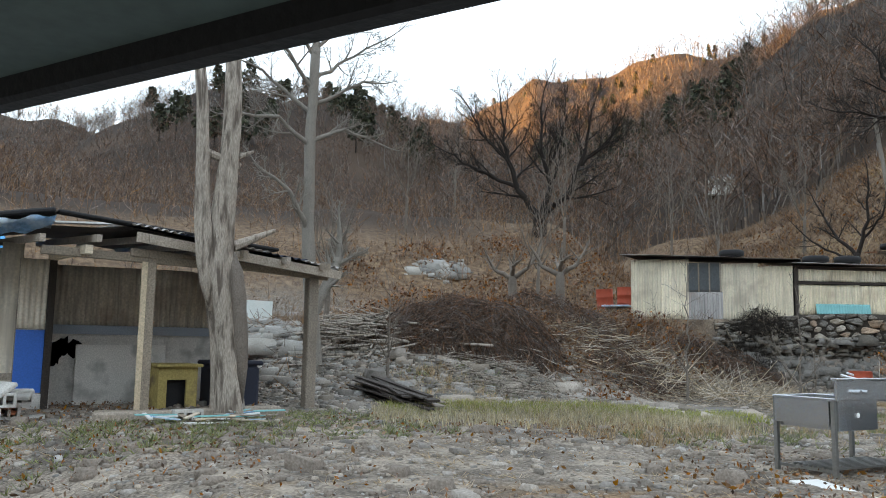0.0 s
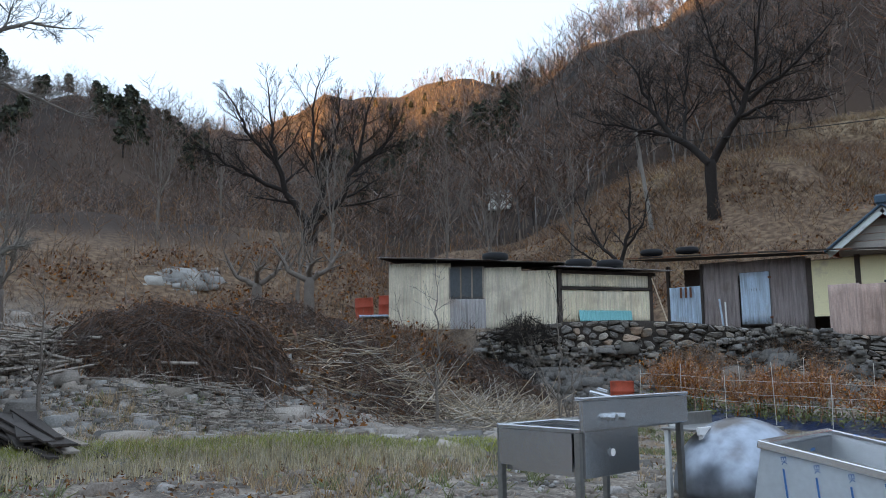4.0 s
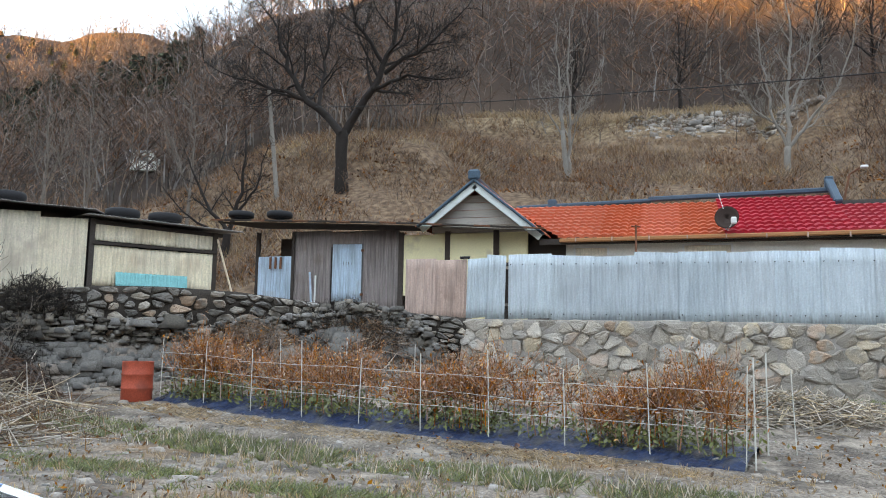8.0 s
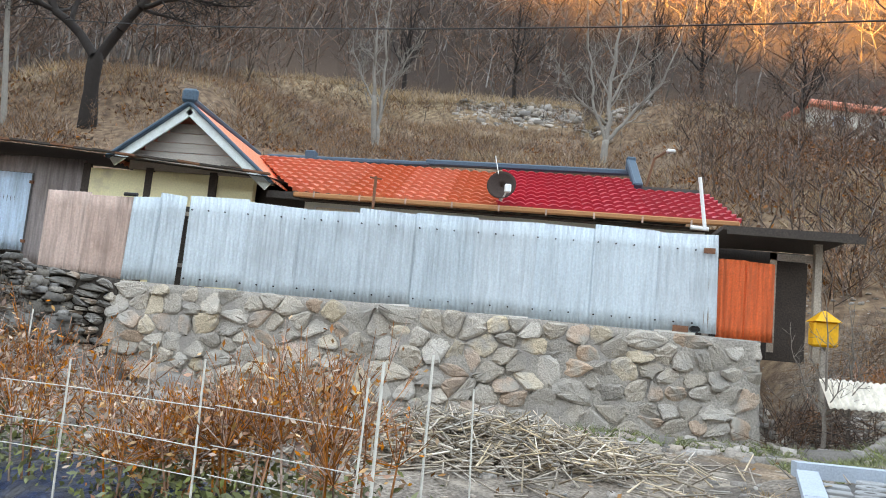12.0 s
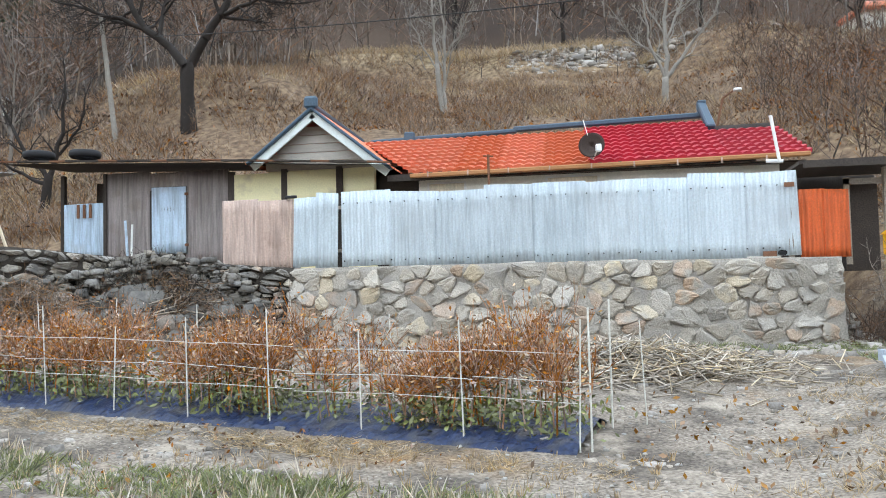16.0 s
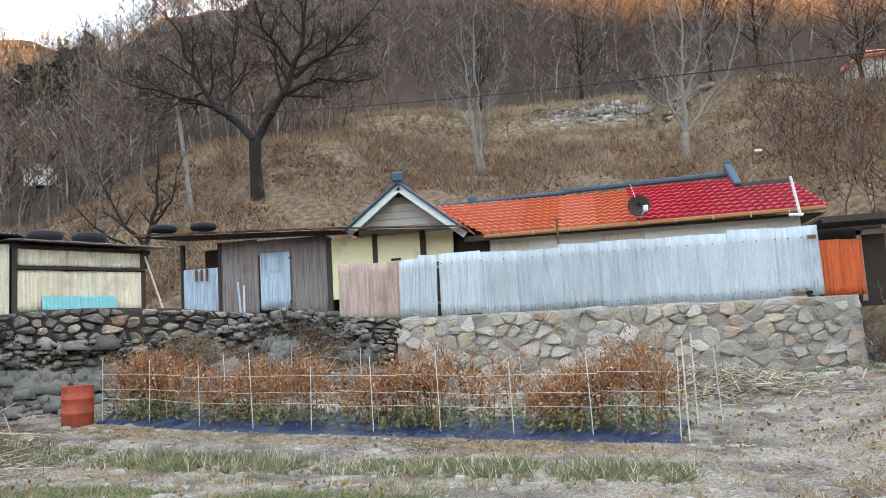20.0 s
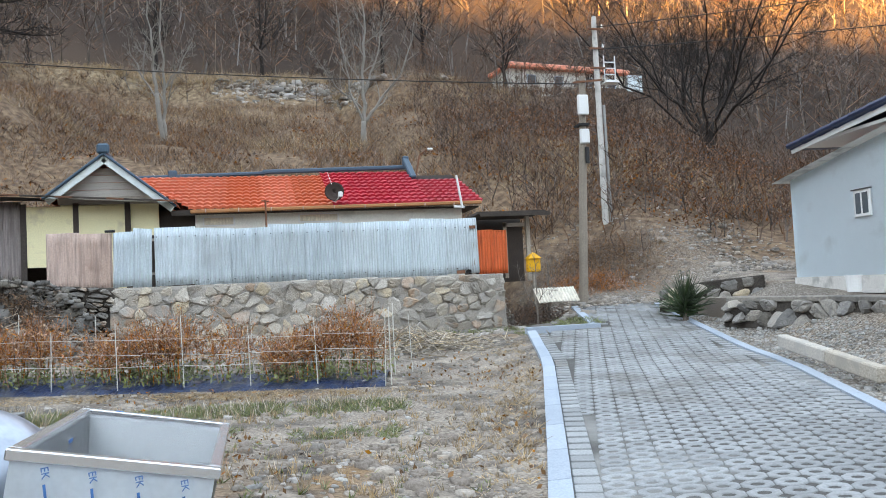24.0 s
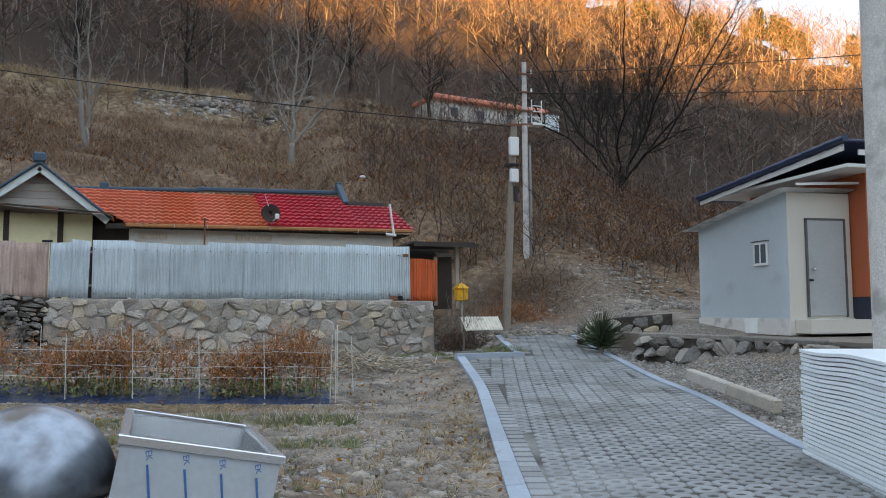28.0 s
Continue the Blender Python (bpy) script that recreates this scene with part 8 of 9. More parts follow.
for x_, y_, sd, h_ in ((18.0, 58.5, 131, 11.0), (14.8, 60.5, 132, 10.0), (24.5, 56.5, 133, 9.5), (35.5, 47.0, 134, 10.5), (-3.5, 57.5, 135, 9.0), (4.5, 59.0, 136, 10.0)):
    bare_tree(x_, y_, sd, "tall dark bare tree at the edge of the woods", M["bark_dark"], [
        ([(0, 0, 0), (0.1, 0, h_ * 0.2), (0, 0, h_ * 0.36)], 0.17, 0.14),
        ([(0, 0, h_ * 0.34), (0.1, 0, h_ * 0.6), (0.0, 0, h_ * 0.9)], 0.13, 0.03)] + fan(trng, 4, h_ * 0.34, h_ * 0.5, 0.6, 0.08), 1, (5, 9), up=0.15, reach=0.42, tip=0.014, angle=0.7)
bare_tree(-12.3, 22.5, 106, "small tangled dark fruit tree behind the sheds", M["bark_dark"], [
    ([(0, 0, 0), (0.1, 0, 0.6), (0.2, 0, 1.3)], 0.16, 0.13),
    ([(0.2, 0, 1.2), (0.7, 0, 2.6), (0.8, 0, 4.4)], 0.10, 0.03), ([(0.2, 0, 1.2), (-0.8, 0, 2.2), (-1.7, 0.2, 3.8)], 0.09, 0.03),
    ([(0.1, 0, 1.0), (-1.3, 0.2, 1.6), (-2.4, 0, 2.6)], 0.07, 0.02), ([(0.4, 0, 1.8), (1.3, 0, 2.8), (1.6, 0, 4.0)], 0.06, 0.02)], 2, (4, 5, 7), reach=0.35, ratio=0.5, angle=0.9, up=0.2, tip=0.008)
for x_, y_, sd, h_ in ((-20.5, 12.0, 108, 5.0), (-24.0, 17.0, 118, 7.0), (-20.0, 24.0, 119, 7.5), (-17.0, 27.0, 120, 6.5), (-26.0, 28.0, 121, 8.0), (-14.5, -1.2, 122, 4.2), (-34.0, 14.0, 124, 7.0), (-40.0, 22.0, 125, 8.0)):
    bare_tree(x_, y_, sd, "thin grey bare tree on the bank", M["bark"], [
        ([(0, 0, 0), (0.05, 0, h_ * 0.18), (0.1, 0, h_ * 0.34)], 0.09, 0.06),
        ([(0.1, 0, h_ * 0.32), (0.2, 0, h_ * 0.65), (0.1, 0, h_ * 0.95)], 0.05, 0.012)] + fan(trng, 3, h_ * 0.32, h_ * 0.5, 0.5, 0.04), 1, (5, 9), up=0.25, reach=0.4, tip=0.009, angle=0.6)
for x_, y_, sd in ((-13.0, 6.05, 109), (-15.2, 6.0, 110)):
    bare_tree(x_, y_, sd, "pollarded fruit tree with a stubby cut crown", M["bark"], [
        ([(0, 0, 0), (0.03, 0, 0.7), (0, 0, 1.5)], 0.15, 0.13),
        ([(0, 0, 1.4), (-0.4, -0.4, 1.7), (-0.6, -0.6, 2.2)], 0.09, 0.035), ([(0, 0, 1.45), (0.35, 0.4, 1.75), (0.5, 0.65, 2.3)], 0.09, 0.035),
        ([(0, 0, 1.5), (0.4, -0.3, 1.8), (0.8, -0.4, 1.9)], 0.08, 0.03), ([(0, 0, 1.5), (-0.5, 0.4, 1.8), (-0.8, 0.6, 1.9)], 0.08, 0.03), ([(0, 0, 1.5), (0.1, 0, 2.2)], 0.07, 0.03)], 0, (5,), first=0.5, up=0.5, reach=0.75, angle=0.9, tip=0.012)
bare_tree(-10.6, -3.62, 111, "tall bare tree with a pale trunk behind the hut", M["bark_pale"], [
    ([(0, 0.12, 0), (0, 0.05, 1.3), (0, -0.1, 3.3), (0, -0.14, 5.3), (0, -0.08, 7.2)], 0.165, 0.09),
    ([(0, -0.08, 7.0), (0, -0.02, 8.2), (0, 0.05, 9.6)], 0.09, 0.02),
    ([(0, 0.1, 1.4), (0.1, 0.36, 2.1), (0.1, 0.62, 2.6), (0.1, 0.60, 3.2)], 0.15, 0.05),
    ([(0.1, 0.6, 2.5), (0.2, 0.95, 2.7), (0.2, 1.15, 2.75)], 0.06, 0.02),
    ([(0, -0.1, 3.2), (0.3, -0.7, 3.9), (0.3, -1.4, 4.3)], 0.07, 0.02),
    ([(0, -0.12, 5.0), (0.2, -1.0, 5.4), (0.3, -2.0, 5.3)], 0.06, 0.02), ([(0, -0.14, 5.1), (0, 0.7, 5.5), (0, 1.7, 5.3)], 0.055, 0.02),
    ([(0, -0.12, 5.7), (-0.4, -0.9, 6.4), (-0.3, -1.9, 6.8)], 0.05, 0.015), ([(0, -0.1, 5.9), (0.3, 0.8, 6.5), (0.2, 1.6, 6.7)], 0.05, 0.015),
    ([(0, -0.1, 6.3), (0.2, -1.0, 7.1), (0.1, -2.2, 7.5)], 0.05, 0.015), ([(0, -0.1, 6.5), (-0.3, 0.8, 7.2), (0, 1.8, 7.9)], 0.05, 0.015),
    ([(0, -0.1, 7.0), (0, -0.8, 8.0), (0, -1.5, 8.8)], 0.045, 0.012), ([(0, -0.1, 7.2), (0.2, 0.7, 8.0), (0, 1.2, 9.0)], 0.045, 0.012)], 2, (5, 6, 9), first=0.25, up=0.22, reach=0.36, ratio=0.55, angle=0.75, tip=0.005)
for x_, y_, sd, h_, lb in ((-4.2, 4.2, 112, 2.6, "bare sapling on the field edge"), (-6.2, 3.2, 113, 3.0, "bare sapling on the field edge"), (-2.9, 2.4, 114, 1.4, "thin young sapling in the field"), (9.75, 12.3, 115, 2.0, "bare shrub at the wall end"), (10.3, 12.9, 116, 1.9, "bare shrub beside the lane"), (-8.6, -2.9, 117, 2.0, "thin dark bare sapling on the rubble")):
    bare_tree(x_, y_, sd, lb, M["bark"], [
        ([(0, 0, 0), (0.02, 0, h_ * 0.2), (0, 0, h_ * 0.35)], 0.03, 0.022),
        ([(0, 0, h_ * 0.33), (0.05, 0, h_ * 0.7), (0, 0, h_)], 0.02, 0.006)] + fan(trng, 3, h_ * 0.3, h_ * 0.5, 0.8, 0.013), 1, (3, 6), up=0.1, reach=0.4, tip=0.004, angle=0.8)

# dead trunk before the hut
dt = thing("dead_tree", "bleached dead tree with two broken stems before the hut", "tree", at(-6.35, -7.0, 0.85))


part("trunk", limb([(0, 0.10, -0.1), (0, 0.06, 0.25), (0, 0.0, 0.7), (0, -0.06, 1.2), (0, -0.14, 1.7), (0, -0.19, 2.1), (0, -0.20, 2.5), (0, -0.19, 3.0), (0, -0.15, 3.6), (0, -0.10, 4.2), (0, -0.09, 4.8), (0, -0.12, 5.5)], [0.30, 0.23, 0.19, 0.18, 0.20, 0.21, 0.185, 0.165, 0.15, 0.125, 0.11, 0.10], 18, 1), M["dead_wood"], dt)
part("stem", limb([(0, -0.22, 1.6), (0.02, -0.33, 2.0), (0.03, -0.42, 2.4), (0.02, -0.47, 2.9), (0, -0.49, 3.4), (0, -0.51, 3.9), (0, -0.55, 4.6), (0, -0.62, 5.2)], [0.10, 0.13, 0.12, 0.105, 0.10, 0.09, 0.075, 0.07], 16, 3), M["dead_wood"], dt)
part("bark_flank", limb([(0.04, 0.20, 0.3), (0.05, 0.16, 0.8), (0.05, 0.12, 1.3), (0.05, 0.06, 1.8), (0.04, 0.02, 2.2), (0.02, -0.04, 2.5)], [0.05, 0.12, 0.14, 0.15, 0.12, 0.04], 12, 7), M["bark"], dt, "dark shaggy bark left on one flank")
part("stub", cy((0, -0.62, 5.1), (0, -1.02, 5.5), 0.065, 0.025, 8), M["dead_wood"], dt)
part("stub", cy((0, -0.58, 5.1), (0, -0.52, 5.4), 0.05, 0.02, 8), M["dead_wood"], dt)
part("stub", cy((0, -0.05, 5.35), (0, -0.28, 5.62), 0.06, 0.03, 8), M["dead_wood"], dt)
part("cross_limb", cy((0, -0.52, 3.9), (0, 0.05, 3.75), 0.07, 0.05, 8), M["dead_wood"], dt)
part("stub", cy((0, -0.05, 3.85), (0, 0.25, 4.0), 0.045, 0.02, 8), M["dead_wood"], dt)
part("stub", cy((0, 0.0, 2.55), (0, 0.65, 2.85), 0.08, 0.03, 8), M["dead_wood"], dt)

# dark spruce past the warehouse
sp = thing("spruce", "dark green spruce behind the blue warehouse", "tree", at(-25.5, -14.4, height(-25.5, -14.4) - 0.2))
SPH = 10.0 - height(-25.5, -14.4) + 0.2
srng_ = np.random.default_rng(66)
k_ = np.arange(5200)
f_ = srng_.uniform(0.12, 1.0, len(k_))
tier = np.abs(np.sin(f_ * 38)) * 0.35 + 0.65
rr_ = SPH * 0.24 * (1.03 - f_) * tier * np.sqrt(srng_.uniform(0.1, 1, len(k_)))
aa_ = srng_.uniform(0, 6.28, len(k_))
part("foliage", leaves_mesh("foliage", np.c_[rr_ * np.cos(aa_), rr_ * np.sin(aa_), SPH * f_ - rr_ * 0.25], 0.16, M["pine"], 67, 0.3), None, sp)
part("trunk", cy((0, 0, -0.3), (0, 0, SPH * 0.97), 0.14, 0.02, 8), M["bark_dark"], sp)

# yucca
yu = thing("yucca", "dark green spiky yucca at the lane corner", "plant", at(12.2, 9.4, float(land(12.2, 9.4))))
rng = np.random.default_rng(77)
n = 220
a, t = rng.uniform(0, 6.28, n), rng.uniform(0.0, 1.45, n)
d = np.stack([np.cos(a) * np.cos(t), np.sin(a) * np.cos(t), np.sin(t)], 1)
p0 = np.c_[d[:, :2] * 0.05, rng.uniform(0.1, 0.5, n)]
part("foliage", sticks_mesh("foliage", p0, p0 + d * rng.uniform(0.5, 0.8, n)[:, None], 0.026, 0.002, M["yucca"]), None, yu)
part("stem", cy((0, 0, -0.1), (0, 0, 0.5), 0.07), M["bark"], yu)


# ---- forest on the hills ----
def template(seed, n_side=11, h=8.0, twigs=5, lo=0.22):
    """One bare woodland tree: arrays of trunk pieces and of twigs."""
    rng = np.random.default_rng(seed)
    trunk, segs = [], []
    p, rad = np.array([0, 0, -0.6]), 0.075
    line = [p]
    for k in range(5):
        q = p + (rng.normal() * 0.26, rng.normal() * 0.26, (h * 0.95 + 0.6) / 5)
        trunk.append((p, q, rad, rad * 0.70))
        p, rad = q, rad * 0.70
        line.append(q)
    line = np.array(line)
    for k in range(n_side):
        f = rng.uniform(lo, 0.97)
        b = np.array([np.interp(f * h, line[:, 2], line[:, i]) for i in range(2)] + [f * h])
        a = rng.uniform(0, 6.28)
        L = h * rng.uniform(0.16, 0.36) * (1.3 - f * 0.7)
        m_ = b + (np.cos(a) * L * 0.42, np.sin(a) * L * 0.42, L * 0.36)
        e = m_ + (np.cos(a) * L * 0.30, np.sin(a) * L * 0.30, L * 0.48)
        segs.append((b, m_, 0.036, 0.024))
        segs.append((m_, e, 0.024, 0.008))
        for j in range(twigs):
            g = rng.uniform(0.1, 0.98)
            o = b + (m_ - b) * min(1, 2 * g) + (e - m_) * max(0, 2 * g - 1)
            a2 = a + rng.normal() * 1.2
            l2 = L * rng.uniform(0.18, 0.42)
            segs.append((o, o + (np.cos(a2) * l2 * 0.8, np.sin(a2) * l2 * 0.8, l2 * rng.uniform(0.05, 0.9)), 0.014, 0.005))
    return tuple(np.array([[*q[0], *q[1], q[2], q[3]] for q in w], float) for w in (trunk, segs))


temps = [template(300 + k, 12, 8.0, 8, 0.22) for k in range(14)]
temps_far = [template(340 + k, 7, 8.0, 3, 0.15) for k in range(10)]
temps_low = [template(360 + k, 9, 8.0, 4, 0.05) for k in range(10)]


def forest(name, label, xy, hs, seed, mats, thick=1.0, kinds=None, wide=(0.8, 1.4)):
    rng = np.random.default_rng(seed)
    kinds = kinds or temps
    z = land(xy[:, 0], xy[:, 1])
    for which, mat, nm in ((0, mats[0], "_trunks"), (1, mats[1], "")):
        blocks = []
        for k, pair in enumerate(kinds):
            T = pair[which]
            idx = np.arange(k, len(xy), len(kinds))
            if not len(idx):
                continue
            r2 = np.random.default_rng(seed * 100 + k)
            a = r2.uniform(0, 6.28, len(idx))
            s = (hs[idx] / 8.0)[:, None]
            w = s * r2.uniform(*wide, (len(idx), 1))
            tilt = r2.normal(size=(len(idx), 2)) * 0.06
            c, sn = np.cos(a)[:, None], np.sin(a)[:, None]
            res = []
            for o in (0, 3):
                x, y, zz = T[None, :, o], T[None, :, o + 1], T[None, :, o + 2]
                res.append(np.stack([(x * c - y * sn) * w + zz * s * tilt[:, 0:1] + xy[idx, 0:1], (x * sn + y * c) * w + zz * s * tilt[:, 1:2] + xy[idx, 1:2], zz * s + z[idx][:, None] + 0 * x], -1))
            rr = T[None, :, 6:8] * np.sqrt(s)[:, None] * thick
            blocks.append((res[0].reshape(-1, 3), res[1].reshape(-1, 3), np.broadcast_to(rr, (len(idx), len(T), 2)).reshape(-1, 2)))
        p0, p1, r = (np.concatenate([b[i] for b in blocks]) for i in range(3))
        stuff(name + nm, ribbons_mesh(name + nm, p0, p1, r[:, 0], r[:, 1], mat, seed), label + (", trunks" if nm else ""), "woods")


def polar(n, r0, r1, a0, a1, seed, power=1.0):
    rng = np.random.default_rng(seed)
    r = np.sqrt(rng.uniform(r0 ** 2, r1 ** 2, n)) if power == 1 else r0 + (r1 - r0) * rng.uniform(0, 1, n) ** power
    a = np.radians(rng.uniform(a0, a1, n))
    return np.c_[CX - r * np.sin(a), CY + r * np.cos(a)], rng


WOODS = (M["forest_trunk"], M["forest"])
SCRUB = (M["brush"], M["brush"])
xy, rng = polar(1500, 58, 105, -75, 58, 71)
keep = (rng.uniform(0, 1, len(xy)) < 0.9)
forest("hill_woods", "bare grey-brown deciduous woods on the near hillside", xy[keep], rng.uniform(5, 12, keep.sum()), 72, WOODS, 1.0)
xy = np.c_[rng.uniform(-34, -12, 170), rng.uniform(36, 58, 170)]
forest("bank_woods", "bare grey trees behind the sheds", xy, rng.uniform(5, 10, len(xy)), 172, WOODS, 1.0)
xy, rng = polar(2600, 105, 185, -75, 62, 73)
forest("upper_woods", "bare deciduous woods on the upper hillside", xy, rng.uniform(6, 11, len(xy)), 74, WOODS, 1.15)
xy, rng = polar(3000, 48, 178, 56, 108, 75)
near_ = np.hypot(xy[:, 0] - CX, xy[:, 1] - CY)
hs_ = rng.uniform(3.0, 6.0, len(xy)) * np.interp(near_, [48, 90], [0.55, 1.0])
forest("valley_woods", "bare woods across the valley head", xy, hs_, 76, WOODS, 0.95)
xy, rng = polar(5200, 250, 455, 26, 100, 77)
forest("far_woods", "bare woods on the far sunlit mountain", xy, rng.uniform(6, 10, len(xy)), 78, WOODS, 2.6, temps_far)


def pines(name, label, xy, hs, seed):
    rng = np.random.default_rng(seed)
    z = land(xy[:, 0], xy[:, 1])
    cs, trunks = [], []
    for (x, y), h, zz in zip(xy, hs, z):
        m_ = 220
        f = rng.uniform(0.3, 1, m_)
        a = rng.uniform(0, 6.28, m_)
        rr = h * 0.30 * np.sqrt(np.clip(1.1 - f, 0, 1)) * rng.uniform(0.3, 1, m_)
        cs.append(np.c_[x + rr * np.cos(a), y + rr * np.sin(a), zz + h * f])
        trunks.append(((x, y, zz - 0.5), (x, y, zz + h), 0.15, 0.03))
    a = np.array([[*t[0], *t[1], t[2], t[3]] for t in trunks])
    stuff(name + "_trunks", sticks_mesh(name, a[:, :3], a[:, 3:6], a[:, 6], a[:, 7], M["bark_dark"]), label + ", trunks", "woods")
    return stuff(name, leaves_mesh(name, np.concatenate(cs), 0.42, M["pine"], seed, 0.6), label, "woods")


x1, rng = polar(45, 110, 165, 58, 78, 81)
x2, rng2 = polar(120, 95, 180, 34, 50, 82)
x3, rng3 = polar(25, 50, 90, 66, 80, 83)
x4, rng4 = polar(60, 130, 180, -50, -20, 84)
xy = np.concatenate([x1, x2, x4])
pines("pines", "dark green pines among the bare woods", xy, rng.uniform(4, 7.5, len(xy)), 85)
xy, rng = polar(70, 330, 450, 30, 66, 86)
pines("far_pines", "pines along the far ridge", xy, rng.uniform(4, 7, len(xy)), 87)
xy, rng = polar(1700, 22, 60, -55, -12, 88)
keep = (xy[:, 1] > 16) & (xy[:, 0] > 12)
heap_xy = xy[keep]
forest("thicket", "dark reddish-brown thicket on the bank beside the lane", heap_xy, rng.uniform(1.2, 3.4, len(heap_xy)), 89, (M["vine"], M["vine"]), 0.75, temps_low)
xy, rng = polar(1100, 27, 64, 40, 104, 90)
keep = xy[:, 0] < -18
forest("valley_scrub", "brown scrub in the valley", xy[keep], rng.uniform(0.8, 3.2, keep.sum()), 91, SCRUB, 0.6, temps_low)
rng = np.random.default_rng(95)
xy = np.c_[rng.uniform(-24, 22, 1500), rng.uniform(20, 50, 1500)]
keep = (np.sin(xy[:, 0] * 0.55 + 1) + np.sin(xy[:, 1] * 0.6 + xy[:, 0] * 0.3) + rng.normal(size=len(xy)) * 0.5 > 0.35) & slope_ok(xy[:, 0], xy[:, 1])
forest("slope_scrub", "low russet scrub and dead vines on the slope", xy[keep], rng.uniform(0.4, 1.2, keep.sum()), 96, SCRUB, 0.45, temps_low)
xy = np.c_[rng.uniform(-24, 30, 60), rng.uniform(46, 58, 60)]
forest("slope_saplings", "slender bare saplings on the slope", xy, rng.uniform(2.5, 6, len(xy)), 97, WOODS, 0.7)

# ---- stone walls, stone by stone ----
def cells(w, h, sx, sz, rng):
    """Irregular cells that fill a strip w by h: lists of outline points."""
    nx, nz = max(1, round(w / sx)), max(1, round(h / sz))
    seeds = []
    for r in range(-1, nz + 1):
        for c in range(-1, nx + 1):
            if rng.uniform(0, 1) < 0.16:
                continue
            seeds.append(((c + 0.5 + 0.5 * (r % 2) + rng.uniform(-0.42, 0.42)) * w / nx, (r + 0.5 + rng.uniform(-0.40, 0.40)) * h / nz))
    out = []
    k_ = sx / sz
    for a, (px, pz) in enumerate(seeds):
        if not (0 <= px <= w and 0 <= pz <= h):
            continue
        poly = [(px - 2 * sx, pz - 2 * sz), (px + 2 * sx, pz - 2 * sz), (px + 2 * sx, pz + 2 * sz), (px - 2 * sx, pz + 2 * sz)]
        walls = [((0, 0), (-1, 0)), ((w, 0), (1, 0)), ((0, 0), (0, -1)), ((0, h), (0, 1))]
        for b, (qx, qz) in enumerate(seeds):
            if b != a and abs(qx - px) < 3 * sx and abs(qz - pz) < 3 * sz:
                walls.append((((px + qx) / 2, (pz + qz) / 2), (qx - px, (qz - pz) * k_ * k_ / 1.0)))
        for (mx, mz), (dx, dz) in walls:
            new_p = []
            for k in range(len(poly)):
                (x0, z0), (x1, z1) = poly[k], poly[(k + 1) % len(poly)]
                s0, s1 = (x0 - mx) * dx + (z0 - mz) * dz, (x1 - mx) * dx + (z1 - mz) * dz
                if s0 <= 0:
                    new_p.append((x0, z0))
                if (s0 < 0) != (s1 < 0) and s0 != s1:
                    t = s0 / (s0 - s1)
                    new_p.append((x0 + (x1 - x0) * t, z0 + (z1 - z0) * t))
            poly = new_p
            if len(poly) < 3:
                break
        if len(poly) >= 3:
            out.append(poly)
    return out


